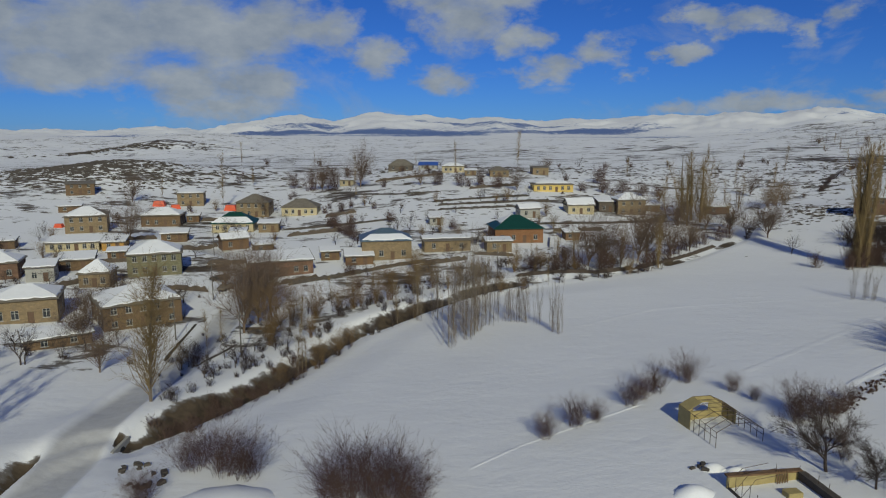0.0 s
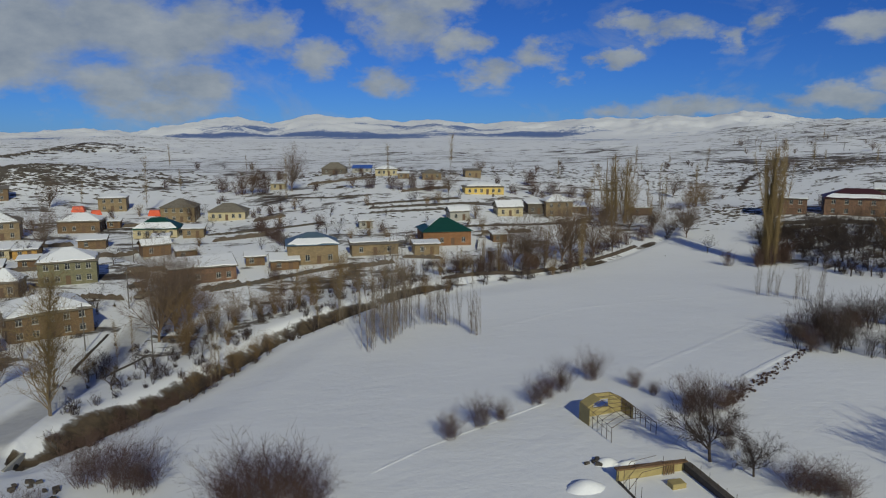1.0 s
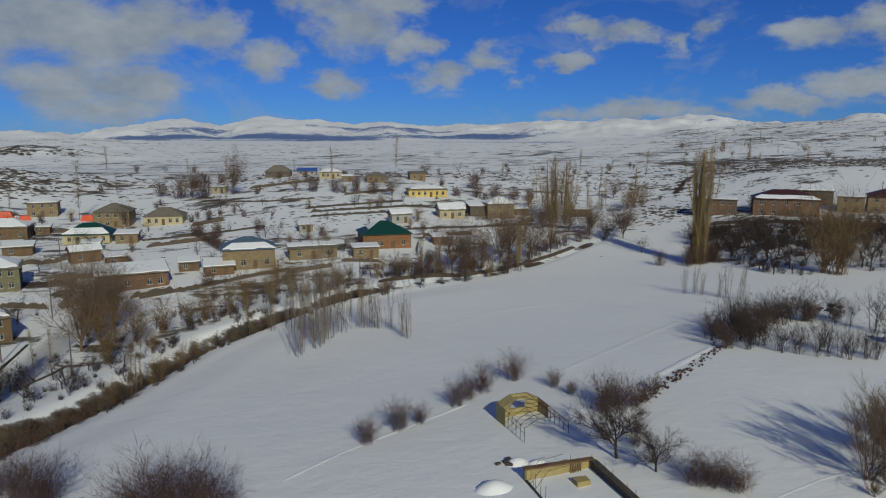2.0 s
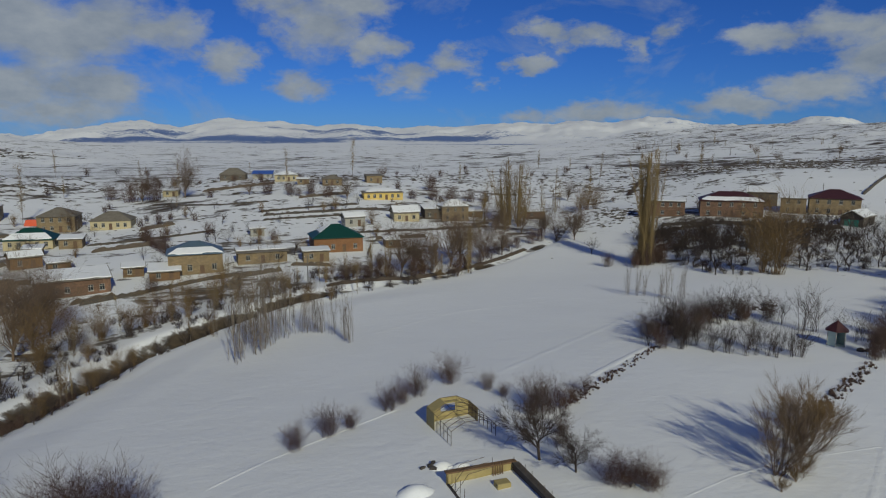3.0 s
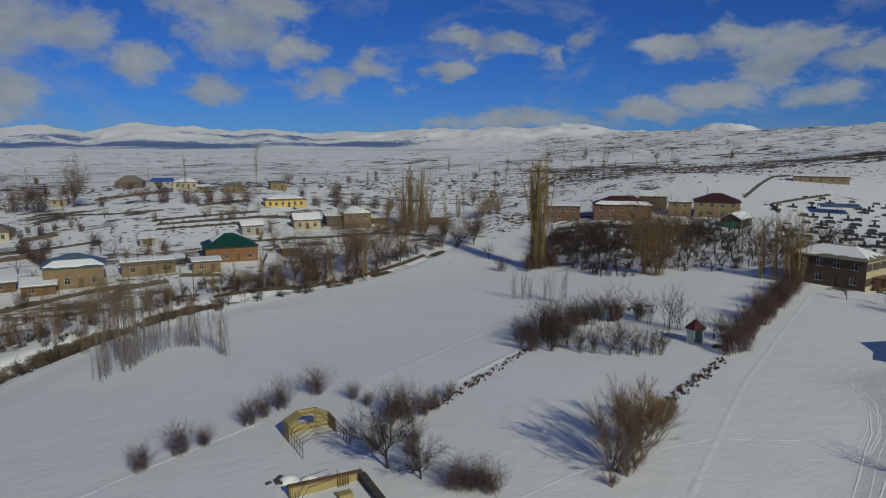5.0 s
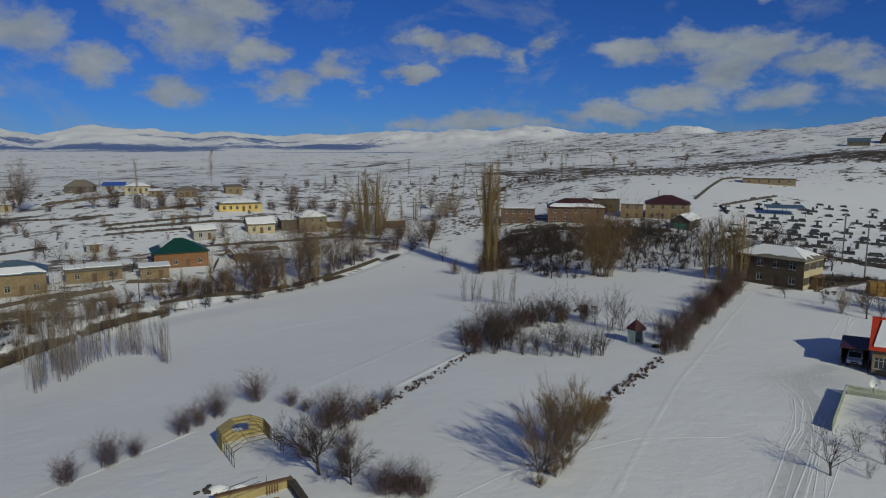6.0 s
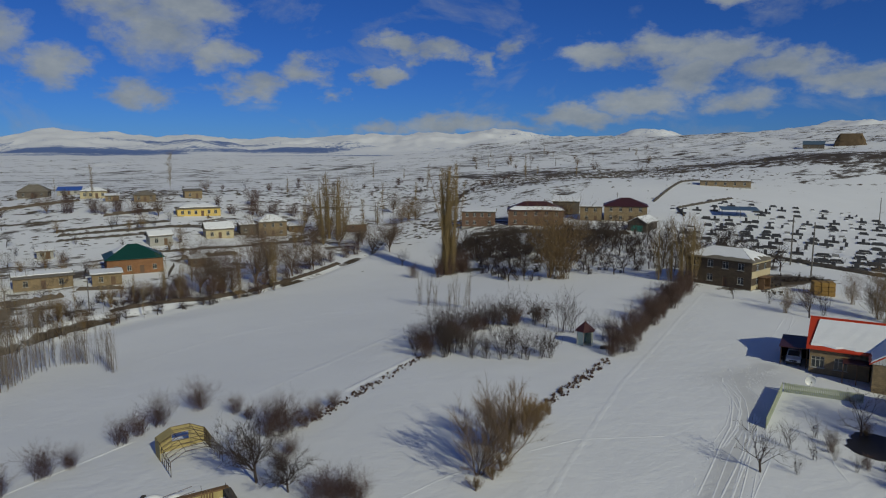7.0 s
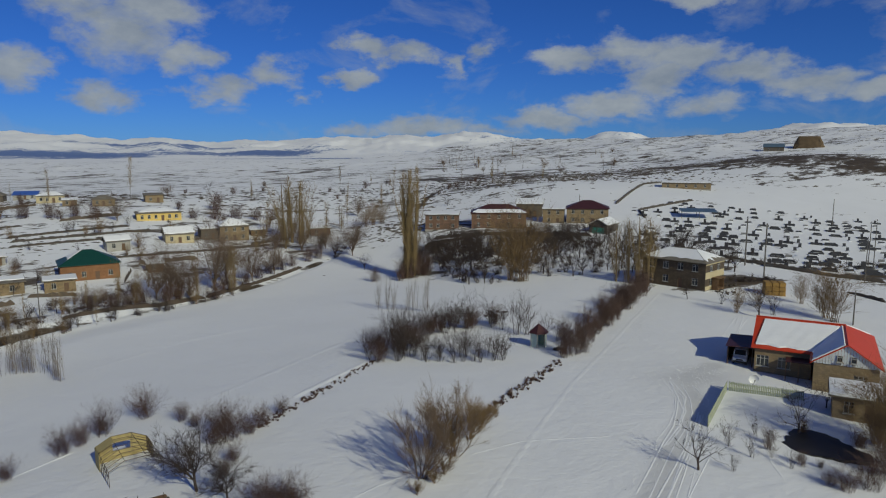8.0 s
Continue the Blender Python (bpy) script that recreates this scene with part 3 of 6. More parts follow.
def poplar_form(seed, tall, slim, thin, n, taper=0.75, lean=(12, 30)):
    rng, wood, crown = random.Random(seed), [], []
    pts = shoot(wood, rng, (0, 0, -0.3), (0, 0, 1), tall * 0.96, tall * 0.0075, 12, 0.012, 0.03, 0.12)
    for i in range(n):
        s = rng.uniform(0.06, 0.95)
        q, e, r = pts[min(11, int(s * 12))]
        q = q - e * rng.uniform(0, tall * 0.08)
        limb(crown, rng, q, upright(rng, *lean), tall * slim * (1.15 - taper * s) * rng.uniform(0.7, 1.2), max(r * 0.35, thin), 4, 3, thin, 0.10)
    return wood, crown


def spread_form(seed, tall, trunk, limbs, lean, kids, twigs, thin, girth=0.03, reach=1.0):
    rng, wood, crown = random.Random(seed), [], []
    pts = shoot(wood, rng, (0, 0, -0.3), upright(rng, 0, 6), tall * trunk + 0.3, tall * girth, 3, 0.06, 0.02, 0.75)
    for i in range(limbs):
        q, e, r = pts[-1] if i % 3 else pts[-2]
        limb(crown, rng, q, upright(rng, lean * 0.25, lean), tall * (1 - trunk) * reach * rng.uniform(0.7, 1.05), r * 0.45, kids, twigs, thin, 0.05, 0.17)
    return wood, crown


def shrub_form(seed, tall, stems, foot, lean, kids, twigs, thin):
    rng, wood, crown = random.Random(seed), [], []
    for i in range(stems):
        t, rr = rng.uniform(0, math.tau), foot * math.sqrt(rng.random())
        d = upright(rng, 2, lean)
        limb(wood if i < stems // 4 else crown, rng, (rr * math.cos(t), rr * math.sin(t), -0.15), d, tall * rng.uniform(0.65, 1.08), thin * 1.9, kids, twigs, thin, 0.05)
    return wood, crown


def column_form(seed, tall, stems, foot, lean, kids, reach, thin, girth=0.011):
    """A narrow tree of many close upright stems set with short twigs."""
    rng, wood, crown = random.Random(seed), [], []
    shoot(wood, rng, (0, 0, -0.3), (0, 0, 1), tall * 0.97, tall * girth, 8, 0.01, 0.03, 0.15)
    for i in range(stems):
        t, rr, low = rng.uniform(0, math.tau), foot * math.sqrt(rng.random()), rng.uniform(0.0, 0.12) * tall
        pts = shoot(crown, rng, (rr * math.cos(t), rr * math.sin(t), low - 0.2), upright(rng, 0, lean), tall * rng.uniform(.55, .98) - low, thin * 2.0, 8, 0.03, 0.04)
        for _ in range(kids):
            q, e, r = rng.choice(pts)
            shoot(crown, rng, q - e * rng.uniform(0, tall / 10), aside(rng, e, rng.uniform(12, 38)), reach * rng.uniform(.5, 1.2), thin, 2, 0.08, 0.12)
    return wood, crown


def pole_form(seed, tall, thin, n):
    """A young, thin, straight tree with short twigs near the top."""
    rng, wood, crown = random.Random(seed), [], []
    pts = shoot(wood, rng, (0, 0, -0.2), upright(rng, 0, 5), tall, tall * 0.0042 + 0.014, 8, 0.02, 0.03, 0.25)
    for i in range(n):
        q, e, r = rng.choice(pts[1:])
        limb(crown, rng, q, upright(rng, 8, 24), tall * rng.uniform(0.12, 0.22), max(r * 0.4, thin), 3, 4, thin, 0.1)
    return wood, crown


def fan_form(seed, tall, stems, lean, kids, twigs, thin):
    """A willow: stems fanning from the ground, ending in sheaves of fine twigs."""
    rng, wood, crown = random.Random(seed), [], []
    for i in range(stems):
        d = upright(rng, 3, lean)
        pts = shoot(wood, rng, (rng.gauss(0, .2), rng.gauss(0, .2), -0.2), d, tall * rng.uniform(.5, .8), tall * rng.uniform(.004, .009), 7, 0.09, 0.045, 0.18)
        for _ in range(kids):
            q, e, r = rng.choice(pts[1:])
            sub = shoot(crown, rng, q, aside(rng, e, rng.uniform(12, 45)), tall * rng.uniform(.12, .26), max(r * .35, thin * 1.2), 4, 0.09, 0.08)
            for _ in range(twigs):
                q2, e2, r2 = rng.choice(sub)
                shoot(crown, rng, q2, aside(rng, e2, rng.uniform(8, 36)), tall * rng.uniform(.06, .16), thin, 2, 0.08, 0.09)
    return wood, crown


KINDS = {}


def kind_of(key, name, form, barks, parts, label, category):
    """Builds one plant, which its first planting moves and later ones copy."""
    wood, crown = form
    root = thing(name, 0, 0, 0, 0, label, category)
    part(parts[0], tubes(key + "_wood", wood, 5 if parts[0] == "trunk" else 3, BARK[barks[0]]), None, root)
    part(parts[1], tubes(key + "_crown", crown, 3, BARK[barks[1]]), None, root)
    KINDS.setdefault(key, []).append([root, False])


_plant_rng = random.Random(7)


def plant(key, x, y, size=1.0, label="", group="", wide=1.0):
    rec = KINDS[key][0]
    KINDS[key].append(KINDS[key].pop(0))
    m = pose(x, y, h(x, y), 0, 0, _plant_rng.uniform(0, 360)) @ Matrix.Diagonal((size * wide, size * wide, size, 1))
    if rec[1]:
        ob = copy_thing(rec[0], m)
        ob.scale = (size * wide, size * wide, size)
    else:
        ob, rec[1] = rec[0], True
        ob.matrix_world = m
    return tagged(ob, label, "", group)


BRUSH = [np.array(sum(shrub_form(5000 + i, 1.0, 20, 0.45, 34, 3, 3, 0.011), [])) for i in range(7)]


def scrub(places, bark_key, label):
    """Low tangled brush too thick to count, joined into one body; places hold x, y, height."""
    segs = []
    for i, (x, y, tall) in enumerate(places):
        g = BRUSH[i % 7].copy()
        g[:, 0:6] *= tall
        g[:, 6:8] *= max(tall, 1.0)
        g[:, [0, 3]] += x
        g[:, [1, 4]] += y
        g[:, [2, 5]] += h(x, y)
        segs.append(g)
    tagged(new("brush", tubes("brush", np.concatenate(segs), 3, BARK[bark_key])), label, "brush", kind="stuff")


def beside(q, off):
    """A point at a run along the stream and a distance to its left."""
    (ax, ay), (bx, by), f = STREAM[int(q)], STREAM[int(q) + 1], q % 1
    n = math.dist((ax, ay), (bx, by))
    return ax + (bx - ax) * f - (by - ay) / n * off, ay + (by - ay) * f + (bx - ax) / n * off


TR, SH = ("trunk", "crown"), ("heartwood", "crown")
for sd in (1,):
    kind_of("poplar", "poplar_tree", column_form(sd, 24.5, 48, 1.0, 3.6, 190, 1.2, 0.021), ("poplar", "poplar"), TR, "tall narrow bare poplar standing in snow", "tree")
for sd in (3, 4):
    kind_of("loose_poplar", "poplar_tree", poplar_form(sd, 17.0, 0.20, 0.022, 66), ("poplar", "poplar"), TR, "bare poplar with loose upright branches in snow", "tree")
for sd in (5, 6, 7):
    kind_of("pole_tree", "young_poplar", pole_form(sd, 16.0, 0.016, 58), ("pale", "poplar"), TR, "thin young poplar with a bare trunk in snow", "tree")
for sd in (30, 31, 32):
    kind_of("vase_poplar", "poplar_tree", column_form(sd, 15.0, 10, 0.8, 9, 90, 1.5, 0.011), ("poplar", "poplar"), TR, "tall bare poplar with many thin upright stems", "tree")
for sd in (33, 34, 35):
    kind_of("clump", "young_poplar", column_form(sd, 17.0, 7, 0.9, 5, 62, 1.6, 0.010, 0.003), ("pale", "pale"), TR, "clump of thin young poplar stems in snow", "tree")
for sd in (36, 37):
    kind_of("golden_fan", "willow_tree", fan_form(sd, 7.4, 17, 46, 17, 22, 0.0062), ("golden", "golden"), TR, "golden-brown bare willow with fine twigs", "tree")
for sd in (38, 39, 40):
    kind_of("fine_shrub", "bare_shrub", shrub_form(sd, 2.8, 62, 0.8, 33, 6, 5, 0.006), ("shrub", "shrub"), SH, "dense dark bare shrub on snow", "shrub")
for sd in (8,):
    kind_of("willow", "willow_tree", fan_form(sd, 8.0, 17, 58, 17, 22, 0.0062), ("willow", "willow"), TR, "bare spreading willow with many fine twigs", "tree")
for sd in (10, 11):
    kind_of("golden", "willow_tree", shrub_form(sd, 7.5, 34, 0.7, 30, 6, 5, 0.014), ("golden", "golden"), SH, "golden-brown bare willow clump", "tree")
for sd in (12, 13, 14):
    kind_of("shrub", "bare_shrub", shrub_form(sd, 2.6, 40, 0.9, 30, 5, 3, 0.012), ("shrub", "shrub"), SH, "dark bare shrub on snow", "shrub")
for sd in (15, 16):
    kind_of("red_shrub", "bare_shrub", shrub_form(sd, 3.4, 46, 1.3, 26, 5, 3, 0.014), ("shrub", "shrub"), SH, "reddish-brown bare thicket shrub", "shrub")
for sd in (17, 18, 19):
    kind_of("orchard", "fruit_tree", spread_form(sd, 5.0, 0.26, 8, 58, 6, 5, 0.016, 0.028), ("orchard", "orchard"), TR, "bare fruit tree in snow", "tree")
for sd in (41,):
    kind_of("old_fruit", "fruit_tree", spread_form(sd, 5.4, 0.30, 13, 58, 16, 12, 0.0105, 0.028), ("orchard", "orchard"), TR, "old dark bare fruit tree in snow", "tree")
for sd in (20, 21):
    kind_of("broad", "bare_tree", spread_form(sd, 11.0, 0.15, 20, 40, 10, 9, 0.013, 0.02), ("willow", "willow"), TR, "bare brown broadleaf tree", "tree")
for sd in (24,):
    kind_of("roadside", "poplar_tree", poplar_form(sd, 17.0, 0.24, 0.013, 190, 0.8), ("pale", "poplar"), TR, "bare olive-brown poplar with upswept branches", "tree")
for sd in (26, 27, 28):
    kind_of("thin_tree", "thicket_tree", shrub_form(sd, 4.2, 10, 0.4, 15, 5, 4, 0.014), ("orchard", "orchard"), SH, "slim dark bare thicket tree in snow", "tree")

# the tall poplars and the roadside tree
plant("poplar", 93.8, 150.0, 1.17, "tall narrow olive-brown poplar at the orchard's corner", wide=1.4)
plant("roadside", -35.5, 78.1, 1.05, "bare olive-brown poplar beside the stream culvert", wide=1.6)
for x, y in ((-51, 57), (-54.5, 61), (-58, 59), (-48.5, 54)):
    plant("loose_poplar", x, y, 1.1, "bare poplar casting shade over the verge", "verge poplars")
# row of thin poplars at the stream's bend
for x, y, tall in ((0.9, 98.1, 16), (1.5, 99.4, 15), (3.6, 101.5, 17.5), (4.3, 102.8, 18.5), (5.0, 103.9, 18.5), (3.3, 105.6, 16.6), (6.4, 108.3, 17.4), (7.7, 109.3, 16.8), (5.6, 106.2, 17), (8.6, 111, 15), (1.8, 108, 14), (-4.5, 118, 14), (-1.0, 117, 15)):
    plant("clump", x, y, tall / 17, group="row of thin poplars", wide=1.15)
for x, y, tall in ((10.6, 110.8, 7.8), (11.5, 110.6, 8), (12.4, 110.3, 8.8), (13.2, 109.8, 8.4), (13.9, 109.2, 7.9), (15.4, 107.6, 7.1), (17.1, 102.3, 8.4), (17.9, 100.9, 8.2)):
    plant("clump", x, y, tall / 15, group="saplings at the row's end", wide=1.4)
# field saplings by the poplar
for x, y, tall in ((72.9, 117.5, 6.7), (74.3, 116.4, 7.5), (77.1, 112.4, 6.8), (78.2, 111.4, 7.0), (79.1, 108.8, 8.6), (75.2, 115.3, 6.2)):
    plant("clump", x, y, tall / 16, group="saplings in the field", wide=1.5)
# brown trees by the road and stream
for x, y, s in ((-34.6, 113.9, 1.15), (-33.6, 119.5, 1.05), (-36.9, 125.1, .9), (-33.0, 125.7, .9), (-37.5, 131, .8), (-46.5, 141, .6)):
    plant("broad", x, y, s, group="brown trees by the road")
plant("golden", -27.6, 104.8, 1.1, "brown bare tree on the stream bank")
for x, y, s in ((-23.3, 120.6, .7), (-19.5, 123.6, .55), (-17.2, 125.7, .75), (-10.4, 129.5, .85), (-5.6, 133.9, .85), (-13, 127.5, .7), (-27, 117, .8), (-2, 137, .6)):
    plant("golden", x, y, s, "olive-brown bare bush by the stream", "bushes along the stream")
# trees about the houses past the stream
for x, y, s in ((26.3, 153.8, .66), (50.6, 156.5, .75), (52.1, 161.7, .66), (43.4, 161.6, .66), (29.9, 152.5, .45), (33.1, 169.6, .45)):
    plant("vase_poplar", x, y, s * 1.1, group="poplars past the stream")
for x, y, s in ((33.9, 155.7, .9), (37.1, 157.1, .95), (47.3, 162.0, 1.15), (51.2, 167.7, 1.2), (58.0, 169.6, .95), (40.9, 153.2, .7), (65, 176, .8)):
    plant("broad", x, y, s, "golden-brown bare tree beyond the stream", "trees past the stream")
for x, y, s in ((46.4, 152.5, 1.3), (36, 150.5, 1.4), (31, 149.5, 1.2), (55, 163.5, 1.2), (60, 172, 1.2), (68, 181, 1.3), (25, 148.5, 1.1), (20, 150, 1.2), (40, 168, 1.0), (30, 164, 1.0), (28, 151, 1.1), (38.5, 152, 1.1), (50, 159, 1.2), (64, 177, 1.2), (72, 185, 1.2), (78, 190, 1.3), (82, 193, 1.2)):
    plant("red_shrub", x, y, s * 0.8, group="thicket past the stream")
for x, y, s in ((79.1, 223.9, 1.25), (80.7, 219.5, 1.35), (84.7, 221.5, 1.25), (76.4, 210.8, 1.0), (82.5, 216, 1.3)):
    plant("vase_poplar", x, y, s * 1.15, "tall fuzzy bare poplar in the village", "poplar clump in the village", wide=1.9)
for x, y, s in ((70, 214, .7), (88, 226, .8), (92, 218, .6), (73.5, 226, .7), (97, 233, .6), (104, 238, .7), (66, 205, .55), (109, 246, .6)):
    plant(("vase_poplar", "pole_tree")[int(x) % 2], x, y, s, "slim bare poplar on the village slope", "slope poplars", wide=1.3)
for x, y, s in ((116, 236, 1.5), (120, 238, 1.4), (112, 233, 1.2), (62, 262, 1.5), (70, 264, 1.6), (77, 262, 1.4), (84, 264, 1.3), (54, 262, 1.1)):
    plant(("golden", "red_shrub")[y > 255], x, y, s * (.62 if y < 255 else .8), "olive-brown bush clump above the village", "upper village bushes", wide=1.3)
for x, y, s in ((84.3, 197.8, .7), (87.2, 192.9, .7), (91.9, 189.9, .85), (80, 205, .7), (72, 207, .7), (88, 205, .6), (95, 198, .6)):
    plant("broad", x, y, s, "dense brown tree by the stream", "trees by the upper stream")
# far trees
for x, y, key, s in ((-35, 288.4, "broad", 1.35), (-51.4, 288.6, "broad", .95), (-56, 290, "red_shrub", 2.0), (-47, 288, "red_shrub", 2.2), (-65.6, 298.3, "red_shrub", 1.6), (-9, 278.2, "broad", .6),
                     (-2.1, 274.8, "red_shrub", 1.5), (7, 270, "red_shrub", 1.4), (14.7, 267.2, "red_shrub", 1.5), (21, 262, "red_shrub", 1.5), (28.1, 257.4, "broad", .7), (50.4, 327.2, "broad", .5), (-85.4, 305.5, "loose_poplar", .55)):
    plant(key, x, y, s, group="far village trees")
for x, y, key, s in ((86.2, 318.6, "loose_poplar", .55), (65.2, 284, "red_shrub", 1.7), (-88.8, 189.2, "broad", 1.0), (-118.8, 258.9, "broad", .8), (-61.9, 235.1, "broad", .6), (-34.6, 212.5, "red_shrub", 1.1),
                     (-28, 206, "red_shrub", 1.0), (239, 356.1, "loose_poplar", .9), (157.6, 406.6, "loose_poplar", .7), (175.4, 398.5, "loose_poplar", .42), (135.4, 277.7, "loose_poplar", .7), (120, 265, "broad", .7), (150, 300, "pole_tree", .8)):
    plant(key, x, y, s, group="far village trees")
for k in range(70):
    rng = random.Random(400 + k)
    x, y = rng.uniform(-120, 190), rng.uniform(235, 420)
    if not (100 < x < 190 and y < 245):
        plant(rng.choice(("red_shrub", "orchard", "pole_tree", "red_shrub", "shrub")), x, y, rng.uniform(.5, 1.1) * (0.6 if k % 5 == 2 else 1), group="scattered far bushes")
for k in range(44):
    rng = random.Random(3300 + k)
    a, d = radians(rng.choice((29, 31, 33.5, 35, 38, 42)) + rng.gauss(0, .7)), rng.uniform(430, 720)
    plant(("vase_poplar", "clump", "broad")[k % 3], d * math.sin(a), d * math.cos(a), rng.uniform(.35, .75) * (.8 if k % 3 == 2 else 1), "thin bare trees on the far slope", "far slope trees")
# orchard below the houses
for r_ in range(10):
    for c in range(14):
        rng = random.Random(900 + r_ * 20 + c)
        x, y = 99 + c * 4.8 + r_ * 1.5 + rng.uniform(-1.5, 1.5), 131 + r_ * 5.2 - c * 1.9 + rng.uniform(-1.5, 1.5)
        if along(STREAM, x, y)[0] > 12 and rng.random() < 0.9 and x < 172:
            plant("orchard", x, y, rng.uniform(0.9, 1.4), group="orchard trees")
for x, y, s in ((111.3, 124.1, 1.9), (110.1, 127.1, 1.6)):
    plant("golden", x, y, s, "large golden-brown willow in the orchard", "orchard willows")
for x, y, s in ((129.1, 108.3, 1.0), (131, 107.2, 1.06), (131, 104.1, 1.04), (133.5, 106.8, .95), (127.5, 110.5, .85), (129.6, 105.6, .8)):
    plant("vase_poplar", x, y, s, "thin brown poplar beside the stone house", "poplars by the stone house", wide=1.3)
# copse in the field
COPSE = [(58.6, 80.6), (63, 85), (68, 89.5), (74.5, 93.4), (81, 93.4), (86, 88)]
for k in range(46):
    rng = random.Random(50 + k)
    q = k / 46 * 4.5
    (ax, ay), (bx, by), f = COPSE[int(q)], COPSE[int(q) + 1], q % 1
    plant(("fine_shrub", "thin_tree", "thin_tree")[k % 3], ax + (bx - ax) * f + rng.uniform(-2.6, 2.6), ay + (by - ay) * f + rng.uniform(-2.6, 2.6), rng.uniform(.6, .95) * (1.2 if k % 3 else 1), "reddish-brown bare shrub of the copse thicket", "copse thicket", wide=1.1)
for k in range(26):
    rng = random.Random(90 + k)
    a = k / 25
    x, y = 60.5 + 13.5 * a, 78.2 - 12.5 * a + 5.5 * a * a
    b = rng.choice((0, 0, 1.0, 2.4, 4.5))
    plant("thin_tree", x + b * .6 + rng.uniform(-.6, .6), y + b + rng.uniform(-.6, .6), rng.uniform(.6, .9), group="copse trees")
for x, y, s in ((83.6, 83.0, 1.35), (85.2, 82.4, 1.25), (83.4, 87.6, .9), (86.5, 79.5, .8), (88, 76.6, .8), (86.6, 76.2, .7)):
    plant("thin_tree", x, y, s, group="trees by the summerhouse")
# hedge along the lane
for k in range(34):
    rng = random.Random(150 + k)
    a = k / 33
    plant("red_shrub", 81.8 + 45.5 * a + rng.uniform(-.6, .6), 67.4 + 34 * a + rng.uniform(-1.3, 1.3), rng.uniform(.4, 1.2), "reddish hedge shrub beside the lane", "hedge along the lane", wide=.8)
rng = random.Random(1650)
scrub([(100 + 62 * a, 126 + 34 * rng.random() - 12 * a, rng.uniform(.7, 1.8)) for a in (rng.random() for k in range(160))], "orchard", "dark undergrowth between the orchard trees")
for k in range(30):
    rng = random.Random(1660 + k)
    x, y = -92 + rng.uniform(0, 46), 92 + rng.uniform(0, 50)
    if along(ROAD, x, y)[0] > 6 and min(math.dist(q, (x, y)) for q in ((-53.5, 117.5), (-74.5, 116.5))) > 9.5:
        plant(("orchard", "thin_tree", "broad")[k % 3], x, y, rng.uniform(.7, 1.1) * (.55 if k % 3 == 2 else 1), "bare dark yard tree by the stone houses", "lower yard trees")
# dark thicket and more fruit trees below the upper houses
for k in range(80):
    rng = random.Random(1500 + k)
    a, b = rng.random(), rng.random()
    plant(("orchard", "thin_tree")[k % 2], 104 + 50 * a, 164 + 16 * b - 12 * a + rng.uniform(-2, 2), rng.uniform(.8, 1.15), "dark bare tree below the upper houses", "upper thicket")
rng = random.Random(1600)
scrub([(104 + 50 * a, 158 + 22 * rng.random() - 12 * a, rng.uniform(1.2, 2.8)) for a in (rng.random() for k in range(150))], "orchard", "dark bare brush below the upper houses")
for k in range(14):
    rng = random.Random(1700 + k)
    plant("red_shrub", 94 + rng.uniform(-6, 7), 149 + rng.uniform(-2, 6), rng.uniform(.7, 1.25), "dark bush round the foot of the tall poplar", "poplar foot bushes")
rng = random.Random(1800)
scrub([(143 + rng.uniform(0, 24), 208 - rng.uniform(0, 14) * .6 + rng.uniform(-2, 2), rng.uniform(2.0, 3.6)) for k in range(40)], "shrub", "dark red-brown thicket behind the houses")
for k in range(16):
    rng = random.Random(1850 + k)
    plant(("red_shrub", "orchard")[k % 2], 146 + 6.2 * k + rng.uniform(-1, 1), 262 + 7.4 * k + rng.uniform(-1.5, 1.5), rng.uniform(.4, .8), "dark scrub along the hillside gully", "gully scrub")
# stream-side scrub, olive and brown
for k in range(150):
    rng = random.Random(1900 + k)
    q = 6.0 + 7.6 * rng.random()
    (ax, ay), (bx, by), f = STREAM[int(q)], STREAM[int(q) + 1], q % 1
    n = math.dist((ax, ay), (bx, by))
    off = rng.uniform(3.5, 17) if k % 3 else rng.uniform(-3.2, -1.6)
    key = ("orchard", "golden", "thin_tree", "pole_tree", "orchard")[k % 5]
    plant(key, ax + (bx - ax) * f - (by - ay) / n * off, ay + (by - ay) * f + (bx - ax) / n * off, rng.uniform(.5, .8) * (.55 if key == "pole_tree" else .6 if key == "golden" else 1), "bare scrub along the stream", "streamside scrub")
# village garden growth, kept off the house plots
PLOTS = [(-66.5, 153.5), (-108, 203.5), (-91, 217), (-95.5, 256), (-66.3, 235), (-13.8, 164.6), (-37, 152.4), (-53.5, 117.5), (-74.5, 116.5)]


def clear(x, y):
    return min(math.dist(q, (x, y)) for q in PLOTS) > 10


for k in range(150):
    rng = random.Random(2200 + k)
    x, y = rng.uniform(-125, 90), rng.uniform(140, 250)
    if along(STREAM, x, y)[0] > 14 and along(ROAD, x, y)[0] > 5 and clear(x, y):
        plant(("orchard", "red_shrub", "thin_tree", "orchard", "golden")[k % 5], x, y, rng.uniform(.6, .95) * (.6 if k % 5 == 4 else 1), "bare garden tree among the houses", "village garden trees")
for k in range(9):
    rng = random.Random(190 + k)
    a = rng.random()
    plant("thin_tree", 81.4 + 45.5 * a, 68.6 + 34 * a, rng.uniform(.6, .95), "slim bare tree in the lane hedge", "hedge trees")
# big willows by the lane
plant("willow", 48.6, 43.2, .98, "large bare grey-brown willow beside the snowy lane")
plant("golden_fan", 53.0, 45.8, 1.0, label="golden willow clump beside the snowy lane")
